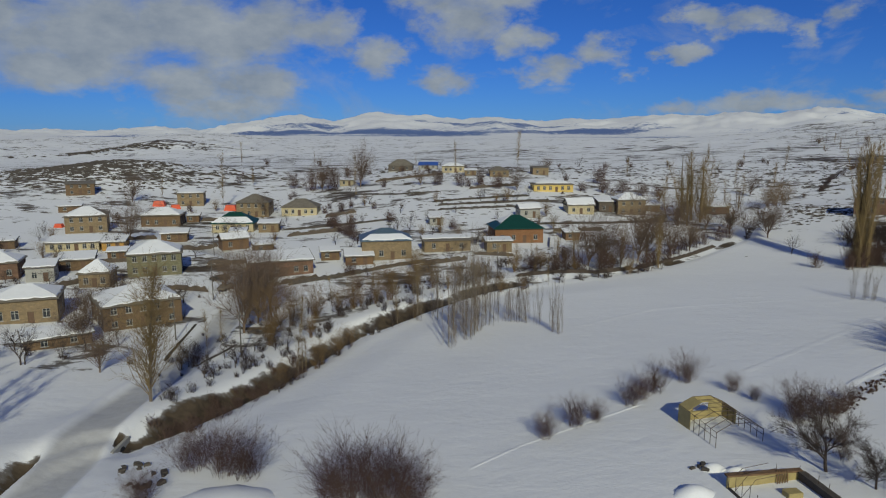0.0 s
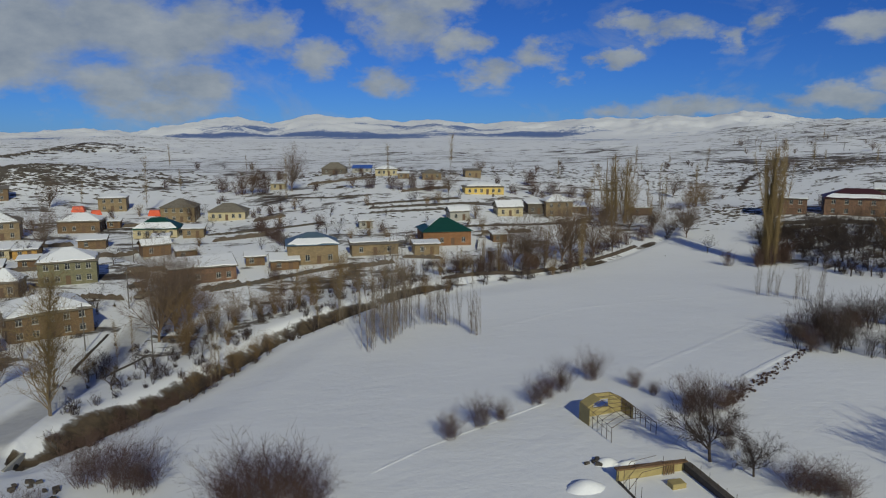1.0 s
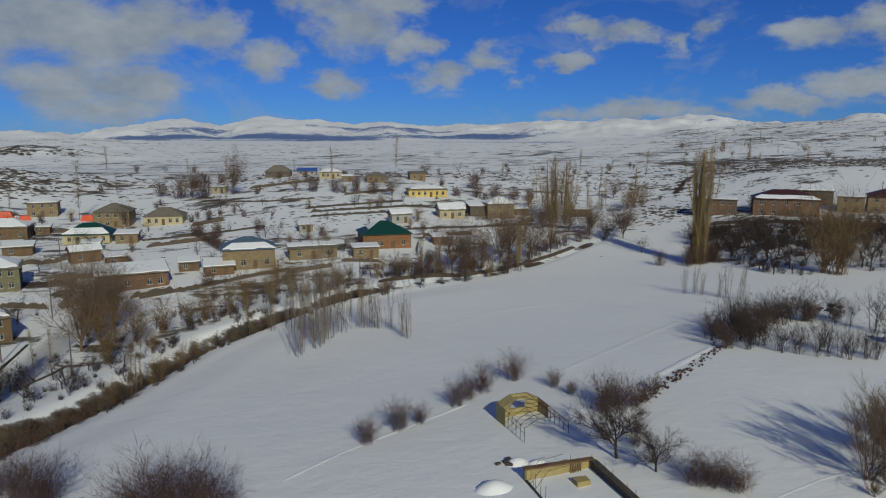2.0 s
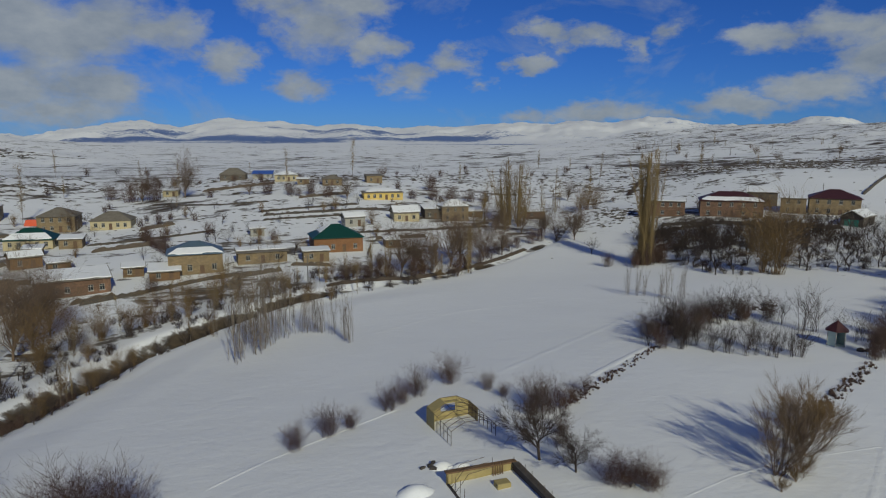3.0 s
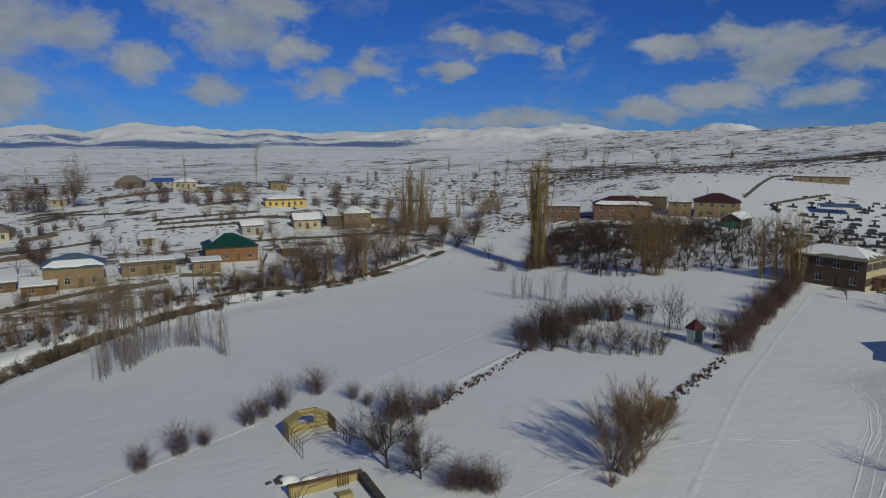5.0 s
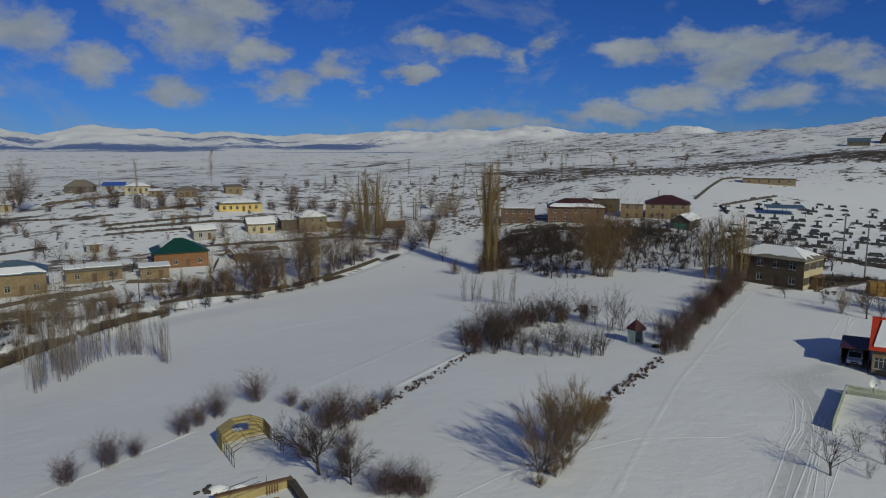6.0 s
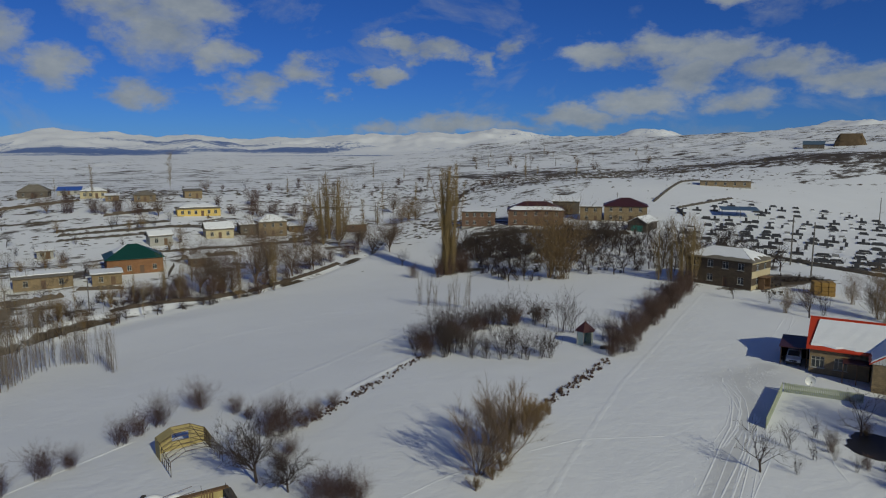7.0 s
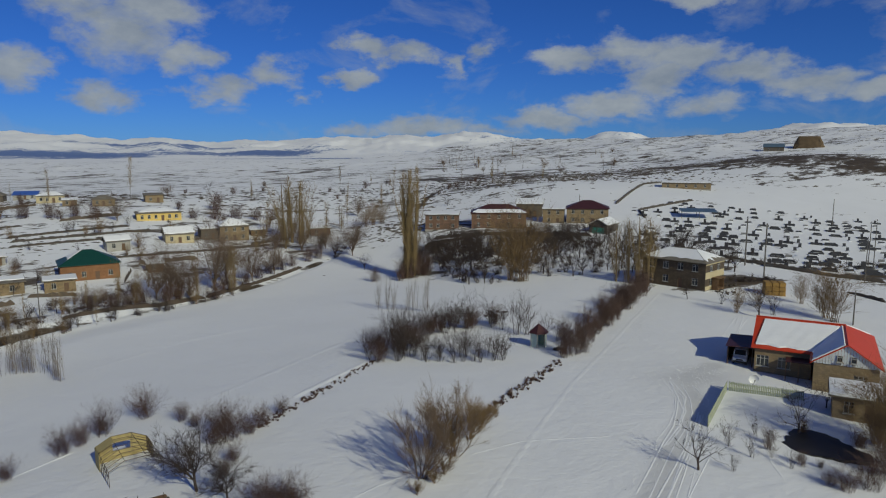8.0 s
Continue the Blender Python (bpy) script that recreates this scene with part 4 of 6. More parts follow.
for x, y, s in ((50.6, 43.0, .3), (49.2, 41.9, .24), (56.2, 48.6, .62), (58.6, 50.4, .42), (61.5, 52.4, .25), (47.0, 40.8, .2)):
    plant("golden_fan", x, y, s, "low golden-brown willow bush beside the lane", "lane willow bushes")
rng = random.Random(2500)
scrub([(58 + 22 * a + rng.uniform(-.7, .7), 51.6 + 15 * a + rng.uniform(-.7, .7), rng.uniform(.1, .36)) for a in (rng.random() for k in range(140))], "shrub", "low dry scrub on the bank below the lane")
# bushes in the near fields
for x, y, s in ((9.8, 61.1, .8), (13.2, 63.3, .9), (15.4, 64.3, .6), (19.8, 67.9, .8), (21.5, 69.5, .75), (23.5, 71.3, .95), (32.5, 67.1, .45), (31.5, 70, .6), (27.8, 74.2, 1.0)):
    plant("fine_shrub", x, y, s, group="field bushes")
for x, y, s in ((-20.1, 58.3, 1.3), (-23.7, 59.7, 1.2), (-17.8, 57.3, 1.1), (-6.6, 50.9, 1.6), (-4.3, 51.3, 1.4), (-8.9, 51.3, 1.3), (-2.4, 49.5, 1.1), (-25.7, 53.2, .8)):
    plant("fine_shrub", x, y, s, "dense brown bush in snow", "foreground bushes", wide=1.25)
rng = random.Random(2600)
scrub([(38.5 + 18.5 * a + rng.uniform(-.7, .7), 62.6 + 16.4 * a + rng.uniform(-.7, .7), rng.uniform(.07, .24)) for a in (rng.random() ** 1.6 * 1.1 for k in range(190))], "shrub", "low dry scrub along the field edge")
for k in range(8):
    plant("red_shrub", -35.5 + 1.6 * k, 211 - 3.4 * k, .7 + .05 * (k % 3), "dark hedge shrub on the slope", "slope hedge")
for k in range(8):
    rng = random.Random(2700 + k)
    t = rng.uniform(0, math.tau)
    plant(("shrub", "red_shrub", "golden")[k % 3], 86.8 + 5.3 * math.cos(t), 33.3 + 3.5 * math.sin(t), rng.uniform(.2, .45) * (.5 if k % 3 == 2 else 1), "dry brush round the dark pool", "poolside brush")
# garden growth by the greenhouse frame
plant("old_fruit", 30.9, 50.8, 1.0, "old leaning fruit tree by the garden wall")
plant("old_fruit", 33.0, 47.8, .66, "small fruit tree by the garden wall")
for x, y, s in ((34.5, 62.5, 1.0), (35.4, 60.8, 1.05), (33.6, 60.6, .6), (37.2, 61.2, .65), (38.8, 62.6, .7), (41.5, 65.4, .5), (34.6, 55.0, .55), (33.4, 52.6, .5)):
    plant("fine_shrub", x, y, s, "dark bare shrub in the garden", "garden shrubs")
for x, y, s in ((35.2, 45.2, 1.45), (36.6, 44.6, 1.5), (37.6, 43.6, 1.3)):
    plant("fine_shrub", x, y, s * .45, "brown twiggy garden bush", "garden bushes", wide=1.7)
# yards on the east side
for x, y, s in ((84.1, 26.2, 0.90), (81.6, 26.7, 0.60), (94.5, 31.5, 1.10), (109.0, 41.2, 0.90), (102.7, 36.1, 1.10), (81.1, 27.9, 0.40), (87.9, 27.5, 0.90)):
    plant("fine_shrub", x, y, s, "dense brown yard bush behind the pool", "pool bushes", wide=1.2)
for x, y, s in ((96.5, 33.5, .7), (98, 37, .6), (89.5, 24.5, .8), (95, 28, .8), (128, 78, .7), (133, 74, .8), (136, 80, .6), (131, 84, .55), (143, 72, .9), (146, 78, .8)):
    plant(("golden", "thin_tree")[int(x) % 2], x, y, s * (.75 if int(x) % 2 == 0 else 1.3), "bare brown tree behind the yard", "rear yard trees")
for x, y, s in ((128.9, 73.9, 1.15), (72.1, 34.4, .85), (88.7, 36.6, .9), (127.9, 89.8, .6), (99, 40.5, .7)):
    plant("orchard", x, y, s, "bare young yard tree", "yard trees")
for x, y, s in ((79.1, 37.1, .9), (79.1, 34.4, .7), (80.9, 33.7, .5), (80.7, 31.4, .6), (84, 38, .7), (75, 33, .6)):
    plant("thin_tree", x, y, s * .62, "small twiggy yard bush", "yard bushes", wide=1.1)
for x, y, s in ((138.9, 66.6, 1.1), (92.8, 29.8, .95), (90.6, 27.6, .9), (140, 69, .9), (94.5, 31.8, .9)):
    plant("golden", x, y, s, "brown bare tree clump in the yard", "yard tree clumps")
rng = random.Random(2840)
scrub([(136 + 26 * rng.random(), 100 - 4 * rng.random() + rng.gauss(0, 1.6), rng.uniform(.3, 1.1)) for k in range(46)], "orchard", "dark dry growth round the stone house")
scrub([(166 + 46 * a + rng.uniform(-4, 4), 116 - 30 * a + rng.uniform(-3, 9), rng.uniform(.3, 1.1)) for a in (rng.random() for k in range(70))], "orchard", "dry growth among the lower graves")
rng = random.Random(2850)
scrub([(-95 + 62 * rng.random(), 96 + 54 * rng.random(), rng.uniform(.4, 1.3)) for k in range(60)], "orchard", "dark dry growth along the lower yards")
scrub([(*beside(6.0 + 6.5 * rng.random(), rng.uniform(3, 20)), rng.uniform(.4, 1.6)) for k in range(110)], "orchard", "dark dry growth on the slope past the stream")
rng = random.Random(2900)
scrub([(*beside(4.6 + 2.6 * rng.random(), rng.uniform(-2.6, 2.0)), rng.uniform(.6, 1.6)) for k in range(46)], "shrub", "dark scrub filling the stream bed")
scrub([(*beside(5.0 + 8.0 * rng.random(), rng.choice((-2.4, -1.8, 3.0, 4.4, 6.0, 8.0)) + rng.uniform(-.5, .5)), rng.uniform(.5, 1.6)) for k in range(70)], "orchard", "dry scrub along both stream banks")


# ---------------------------------------------------------------- houses
def lerp(a, b, t):
    return Vector(a) * (1 - t) + Vector(b) * t


def slab(bm, poly, thick):
    top = [bm.verts.new(p) for p in poly]
    low = [bm.verts.new((p[0], p[1], p[2] - thick)) for p in poly]
    bm.faces.new(top)
    bm.faces.new(low[::-1])
    for i in range(len(poly)):
        k = (i + 1) % len(poly)
        bm.faces.new((top[k], top[i], low[i], low[k]))


def snow_on(bm, a, b, c, d, rng, low=0.04, ragged=0.08, deep=0.16, high=0.985, nx=10):
    """A sheet of snow on a slope: a-b is its lower edge, d-c the upper one."""
    rows = []
    for i in range(nx + 1):
        s = 0.012 + 0.976 * i / nx
        t0 = low + rng.random() * ragged
        col = []
        for t, up in ((t0, 0.03), (t0 + 0.02, deep), (0.35 + t0 * .5, deep), (high - 0.03, deep), (high, 0.03)):
            p = lerp(lerp(a, b, s), lerp(d, c, s), t)
            p.z += up + (0.03 * rng.random() if up == deep else 0) * (0.4 if i in (0, nx) else 1)
            col.append(bm.verts.new(p))
        rows.append(col)
    for p, q in zip(rows[:-1], rows[1:]):
        for k in range(4):
            bm.faces.new((p[k], q[k], q[k + 1], p[k + 1]))
    for col in (rows[0], rows[-1]):
        bm.faces.new(col)


def roof_slopes(kind, x0, x1, y0, y1, z, rise, over, ridge_in=None):
    X0, X1, Y0, Y1 = x0 - over, x1 + over, y0 - over, y1 + over
    A, B, C, D = (X0, Y0, z), (X1, Y0, z), (X1, Y1, z), (X0, Y1, z)
    w, d = X1 - X0, Y1 - Y0
    if kind == "hip":
        if w >= d:
            k = min(d / 2, w / 2 - 0.05) if ridge_in is None else ridge_in
            p, q = (X0 + k, (Y0 + Y1) / 2, z + rise), (X1 - k, (Y0 + Y1) / 2, z + rise)
            return [(A, B, q, p), (B, C, q, q), (C, D, p, q), (D, A, p, p)]
        k = min(w / 2, d / 2 - 0.05) if ridge_in is None else ridge_in
        p, q = ((X0 + X1) / 2, Y0 + k, z + rise), ((X0 + X1) / 2, Y1 - k, z + rise)
        return [(A, B, p, p), (B, C, q, p), (C, D, q, q), (D, A, p, q)]
    if kind == "gable":          # ridge along the front
        p, q = (X0, (Y0 + Y1) / 2, z + rise), (X1, (Y0 + Y1) / 2, z + rise)
        return [(A, B, q, p), (C, D, p, q)]
    if kind == "cross":          # gable end to the front
        p, q = ((X0 + X1) / 2, Y0, z + rise), ((X0 + X1) / 2, Y1, z + rise)
        return [(B, C, q, p), (D, A, p, q)]
    return [(A, B, (X1, Y1, z + rise), (X0, Y1, z + rise))]      # mono-pitch


def window(root, x, y, z, wide, tall, face, mull=1, grille=False):
    """A window in an opening; face: 0 front, 1 right, 2 back, 3 left."""
    win = new("window")
    win.parent = root
    win.matrix_basis = pose(x, y, z, 0, 0, (0, 90, 180, -90)[face])
    f, dp = 0.055, 0.1
    fr = [(-wide / 2, wide / 2, 0.06, 0.06 + dp, 0, f), (-wide / 2, wide / 2, 0.06, 0.06 + dp, tall - f, tall), (-wide / 2, -wide / 2 + f, 0.06, 0.06 + dp, f, tall - f), (wide / 2 - f, wide / 2, 0.06, 0.06 + dp, f, tall - f)]
    for i in range(mull):
        c = -wide / 2 + wide * (i + 1) / (mull + 1)
        fr.append((c - 0.04, c + 0.04, 0.07, 0.06 + dp, f, tall - f))
    fr.append((-wide / 2 + f, wide / 2 - f, 0.075, 0.055 + dp, tall * 0.68, tall * 0.68 + 0.06))
    part("frame", boxes(*fr), M["frame"], win)
    part("pane", boxes((-wide / 2 + f, wide / 2 - f, 0.10, 0.12, f, tall - f)), GLASS, win)
    part("sill", boxes((-wide / 2 - 0.1, wide / 2 + 0.1, -0.1, 0.07, -0.08, 0.0)), M["frame"], win)
    return win


def wall_run(bm, length, tall, thick, holes, m, low=-1.2):
    """A wall along local x with openings (centre, sill, width, height) cut right through."""
    cuts = sorted({-length / 2, length / 2, *[c - w / 2 for c, s, w, t in holes], *[c + w / 2 for c, s, w, t in holes]})
    for a, b in zip(cuts[:-1], cuts[1:]):
        mid, zs = (a + b) / 2, [low]
        for c, s, w, t in sorted(holes, key=lambda q: q[1]):
            if abs(mid - c) < w / 2:
                zs += [s, s + t]
        zs.append(tall)
        for z0, z1 in zip(zs[::2], zs[1::2]):
            if z1 - z0 > 0.01:
                vs = box(bm, a, b, 0, thick, z0, z1)
                for v in vs:
                    v.co = m @ v.co


def spread_out(n, length, edge=1.0):
    return [(-length / 2 + edge) + (length - 2 * edge) * (i + 0.5) / n for i in range(n)]


def house(name, label, x, y, rot, w, d, tall, roof="hip", rise=2.2, wall="tan", top="slate", floors=1, front=4, side=2, door=True, snow=(0, 1, 2, 3),
          over=0.45, low_snow=0.04, ragged=0.08, chimney=None, win=(1.0, 1.35), base=None, ridge_in=None, high_snow=0.985, deep=0.18, mull=1, door_at=None):
    rng = random.Random(int(abs(x * 13 + y * 7)))
    z = min(h(x, y), h(x + 3 * math.cos(radians(rot)), y + 3 * math.sin(radians(rot)))) if base is None else base
    root = thing(name, x, y, z, rot, label, "house", "village houses")
    th, fl = 0.4, tall / floors
    places = []
    holes_f, holes_s = [], []
    for f in range(floors):
        for i, c in enumerate(spread_out(front, w, 0.6)):
            if door and f == 0 and i == (front // 2 if door_at is None else door_at):
                continue
            s = f * fl + min(0.95, fl * 0.34)
            t = min(win[1], fl * 0.5)
            holes_f.append((c, s, win[0], t))
            places.append((c, 0, s, win[0], t, 0))
        for c in spread_out(side, d - 2 * th, 0.6) if side else ():
            s, t = f * fl + min(0.95, fl * 0.34), min(win[1], fl * 0.5)
            holes_s.append((c, s, win[0], t))
            places.append((w / 2, d / 2 + c, s, win[0], t, 1))
            places.append((-w / 2, d / 2 - c, s, win[0], t, 3))
    dc = spread_out(front, w, 0.6)[front // 2 if door_at is None else door_at] if door else None
    fh = holes_f + ([(dc, 0.1, 1.0, min(2.05, tall - 0.35))] if door else [])
    bm = bmesh.new()
    wall_run(bm, w, tall, th, fh, Matrix.Identity(4))
    wall_run(bm, w, tall, th, [], pose(0, d, 0, 0, 0, 180))
    wall_run(bm, d - 2 * th, tall, th, holes_s, pose(w / 2, d / 2, 0, 0, 0, 90))
    wall_run(bm, d - 2 * th, tall, th, holes_s, pose(-w / 2, d / 2, 0, 0, 0, -90))
    part("wall", bm, M[wall], root)
    for px, py, pz, pw, ph, face in places:
        window(root, px, py, pz, pw, ph, face, mull)
    if door:
        dr = part("door", boxes((dc - 0.5, dc + 0.5, 0.12, 0.2, 0.1, 0.1 + min(2.05, tall - 0.35))), M["door"], root)
        part("door_handle", boxes((dc + 0.32, dc + 0.4, 0.06, 0.12, 1.0, 1.12)), M["metal"], dr)
    part("plinth", boxes((-w / 2 - 0.06, w / 2 + 0.06, -0.06, d + 0.06, -1.3, 0.06)), M["grey"], root)
    slopes = roof_slopes(roof, -w / 2, w / 2, 0, d, tall + 0.02, rise, over, ridge_in)
    bm = bmesh.new()
    for s in slopes:
        slab(bm, s if s[2] != s[3] else s[:3], 0.14)
    part("roof", bm, M[top], root)
    part("ceiling_board", boxes((-w / 2 - over * .9, w / 2 + over * .9, -over * .9, d + over * .9, tall - 0.12, tall - 0.1)), M["wood"], root)
    if roof in ("gable", "cross", "shed"):
        if roof == "cross":
            tri = [(-w / 2, tall), (w / 2, tall), (0, tall + rise * w / (w + 2 * over))]
            ends = [[(p, yy + o, q) for o in (0, 0.2) for p, q in tri] for yy in (0, d - 0.2)]
        else:
            tri = [(0, tall), (d, tall), (d / 2, tall + rise * d / (d + 2 * over))] if roof == "gable" else [(0.0, tall), (d, tall), (d, tall + rise * d / (d + 2 * over))]
            ends = [[(xx + o, p, q) for o in (0, 0.2) for p, q in tri] for xx in (-w / 2, w / 2 - 0.2)]
        for end in ends:
            bm = bmesh.new()
            vs = [bm.verts.new(p) for p in end]
            for fc in ((0, 1, 2), (5, 4, 3), (0, 3, 4, 1), (1, 4, 5, 2), (2, 5, 3, 0)):
                bm.faces.new([vs[i] for i in fc])
            part("gable", bm, M[wall], root)
    if snow:
        bm = bmesh.new()
        for i in snow:
            if i < len(slopes):
                snow_on(bm, *slopes[i], rng, low_snow, ragged, deep, high_snow)
        part("roof_snow", bm, M["snow"], root, "thick snow lying on the roof", smooth=False)
    if chimney:
        cx, cy, cz = chimney
        ch = part("chimney", bevelled(boxes((cx - .3, cx + .3, cy - .3, cy + .3, tall - 0.1, cz))), M["grey"], root)
        part("chimney_cap", boxes((cx - .38, cx + .38, cy - .38, cy + .38, cz + 0.01, cz + 0.1)), M["slate"], ch)
    return root


# the village past the stream, west side
house("stone_house", "two-storey olive stone house with a snowy hipped roof", -66.5, 153.5, 20, 11.6, 10, 5.2, "hip", 2.4, "olive", "slate", 2, 5, 3)
house("stone_cottage", "small orange-brown cottage with a snowy pyramid roof", -75, 142.6, 12, 6.2, 6.2, 3.2, "hip", 2.5, "tan", "slate", 1, 3, 2)
house("long_house", "long cream plastered house with a snowy sloping roof", -98.3, 177.3, 14, 13, 7, 2.5, "shed", 1.0, "cream", "slate", 1, 6, 1, low_snow=0.01)
house("plank_annex", "ochre plank annex with a snowy sloping roof", -88.6, 179.6, 14, 5.6, 6, 2.4, "shed", 0.9, "planks", "slate", 1, 2, 0, low_snow=0.01)
house("stone_house", "two-storey grey-brown stone house with patchy snow", -108, 203.5, 22, 11.5, 10, 5.2, "hip", 2.5, "tan", "slate", 2, 4, 2, snow=(0, 3))
house("stone_house", "low brown stone house with a snowy roof", -91, 217, 10, 12, 9, 3.7, "hip", 2.2, "brown", "slate", 1, 4, 2)
house("stone_house", "two-storey brown stone house with a snowy flat roof", -95.5, 256, 14, 9.4, 9, 5.0, "hip", 1.1, "tan", "slate", 2, 3, 2)
house("stone_house", "two-storey brown house with a bare grey roof", -66.3, 235, 4, 11, 10, 5.3, "hip", 2.6, "tan", "slate", 2, 4, 2, snow=())
house("plastered_house", "cream house with a dark green roof half under snow", -65, 207.5, 4, 12.6, 9, 2.9, "hip", 3.0, "cream", "green", 1, 5, 2, snow=(0,), low_snow=0.0, high_snow=.55)
house("stone_house", "brown stone house with a flat snowy roof", -141.6, 264.8, 26, 10, 8, 4.6, "shed", 0.7, "brown", "slate", 2, 3, 2, snow=())
house("plastered_house", "cream cottage with a brown hipped roof", -50, 234.6, 2, 12.2, 9, 3.1, "hip", 2.6, "cream", "slate", 1, 5, 2, snow=())
house("stone_house", "tan stone house with a blue-grey hipped roof", -13.8, 164.6, 9, 12.2, 10, 4.9, "hip", 2.5, "tan", "blue", 1, 4, 2, snow=(0,), low_snow=0.0, ragged=.1, high_snow=.5, win=(1.1, 1.5))
house("stone_house", "pink stone house with a snowy low roof", -37.0, 152.4, 20, 14.5, 8, 3.6, "shed", 1.3, "pink", "slate", 1, 6, 2, low_snow=0.01)
house("shed", "low brown shed under a snowy roof", -20.1, 160.6, 10, 6.6, 6, 2.2, "shed", 1.0, "wood", "slate", 1, 2, 1, low_snow=0.01)
house("stone_house", "large brown stone house with a wide snowy roof", -53.5, 117.5, 36, 13.2, 12, 4.6, "hip", 2.2, "brown", "slate", 2, 5, 3, base=-8.6)
house("stone_house", "grey-brown stone house with a snowy roof", -74.5, 116.5, 22, 11, 9, 4.4, "hip", 1.9, "tan", "slate", 1, 4, 2, win=(1.2, 1.6))
house("shed", "long low brown shed under thick snow", -61.5, 104.6, 36, 9.6, 4.5, 1.9, "shed", 0.9, "brown", "slate", 1, 2, 0, door=False, low_snow=0.01)
house("stone_house", "pink stone house at the village edge", -98, 146, 20, 8, 8, 3.8, "hip", 2.0, "pink", "slate", 1, 3, 2)
house("shed", "grey plastered shed with a snowy roof", -88.4, 145.6, 20, 5.6, 5, 3.4, "shed", 0.9, "grey", "slate", 1, 2, 1, low_snow=0.01)
house("shed", "brown annex shed with a snowy roof", -86.5, 156.8, 20, 7.5, 6, 2.6, "shed", 1.1, "brown", "slate", 1, 2, 0, low_snow=0.01)
house("shed", "brown outbuilding with a snowy roof", -77, 192, 14, 7, 5, 2.6, "shed", 0.8, "brown", "slate", 1, 2, 0, low_snow=0.01)
house("shed", "brown shed with a snowy roof", -56, 181, 30, 7, 5, 3.0, "gable", 1.3, "wood", "slate", 1, 2, 0)
house("shed", "tan outbuilding beside the green-roofed house", -53.5, 206, 6, 6, 5, 2.8, "shed", 0.7, "tan", "slate", 1, 2, 0, low_snow=0.01)
# middle of the village
house("brick_house", "orange brick house with a dark green hipped roof", 20.6, 181.2, 6, 13.2, 11, 4.0, "hip", 3.1, "orange", "green", 1, 4, 3, snow=(3,), low_snow=.35)
house("shed", "tan flat-roofed shed before the brick house", 14.4, 170.6, 5, 6.4, 5, 2.9, "shed", 0.3, "tan", "slate", 1, 2, 1, low_snow=0.01)
house("outbuilding", "long tan outbuilding with a sloping roof", 1.2, 171.6, 10, 12, 5, 3.0, "shed", 0.6, "tan", "slate", 1, 3, 1, low_snow=.3)
house("plastered_house", "cream house with a snowy gable roof", 45.4, 221.7, 4, 8.6, 7, 3.1, "gable", 2.0, "cream", "slate", 1, 3, 1)
house("stone_house", "two-storey tan house with a snowy roof", 62.8, 224.8, 4, 9.4, 8, 5.0, "hip", 2.2, "tan", "slate", 2, 3, 2)
house("annex", "open dark annex under a snowy roof", 55.2, 227, 4, 5.5, 6, 3.6, "shed", 1.0, "dark", "slate", 1, 2, 0, low_snow=0.01)
house("plastered_house", "long yellow plastered house with a low snowy roof", 41.9, 257.3, 2, 15, 8, 3.0, "hip", 1.3, "yellow", "slate", 1, 6, 2, low_snow=0.2)
house("shed", "small grey-white shed with a snowy roof", 27.6, 213.4, 12, 6.5, 5, 3.0, "gable", 1.3, "grey", "slate", 1, 2, 1)
house("barn", "dark barn with a bare thatch-grey roof", -21.7, 345, -4, 12, 8, 3.0, "hip", 3.0, "dark", "slate", 1, 3, 1, snow=())
house("shed", "far shed with a bright blue roof", -7.8, 349, -4, 9.5, 6, 2.2, "shed", 1.4, "grey", "bright_blue", 1, 3, 1, snow=())
house("plastered_house", "far cream house with a brown roof", 4.6, 310.8, -3, 10.2, 7, 3.0, "hip", 1.4, "cream", "slate", 1, 4, 1, snow=(0,))
house("hut", "far tan stone hut with a flat roof", 43, 300, 4, 7, 6, 3.4, "shed", 0.5, "tan", "slate", 1, 2, 1, snow=())
house("stone_house", "far tan house with a grey hipped roof", 24, 290, 0, 8, 7, 2.8, "hip", 1.6, "tan", "slate", 1, 3, 1, snow=())
house("hut", "far white hut by the dark bushes", -42, 296, 0, 6, 5, 2.6, "shed", 0.5, "cream", "slate", 1, 2, 1)
house("hut", "far red-walled hut under the poplars", 93, 228, -8, 7, 6, 2.6, "shed", 0.8, "pink", "slate", 1, 2, 0)
# houses above the orchard
house("stone_house", "two-storey brick-brown house with a flat snowy roof", 124.9, 194.6, -30, 11, 8, 5.0, "shed", 0.5, "pink", "slate", 2, 4, 2)
house("stone_house", "wide pink stone house with a maroon hipped roof", 140.8, 184.2, -30, 18, 11, 5.3, "hip", 2.6, "pink", "maroon", 2, 5, 2, snow=(0,), low_snow=0.0, ragged=.1, base=2.7, high_snow=.34)
house("stone_house", "two-storey tan stone house with a maroon hipped roof", 172.2, 178, -38, 14, 11, 5.5, "hip", 2.5, "tan", "maroon", 2, 4, 2, snow=(), base=3.3)
house("annex", "tan stone annex with a snowy flat roof", 162.4, 184.0, -38, 7.2, 8, 5.2, "shed", 0.6, "tan", "slate", 2, 2, 1, base=3.3)
house("open_shed", "tall dark shed under a wide snowy roof", 163.6, 200.7, -36, 9.5, 8, 4.6, "shed", 1.6, "dark", "slate", 1, 2, 0, low_snow=0.0)
g = house("garage", "stone garage with teal doors and a snowy gable roof", 164.8, 163.0, -60, 6, 10, 3.2, "cross", 1.9, "dark", "slate", 1, 1, 1, door=False, base=1.6, snow=(0, 1))
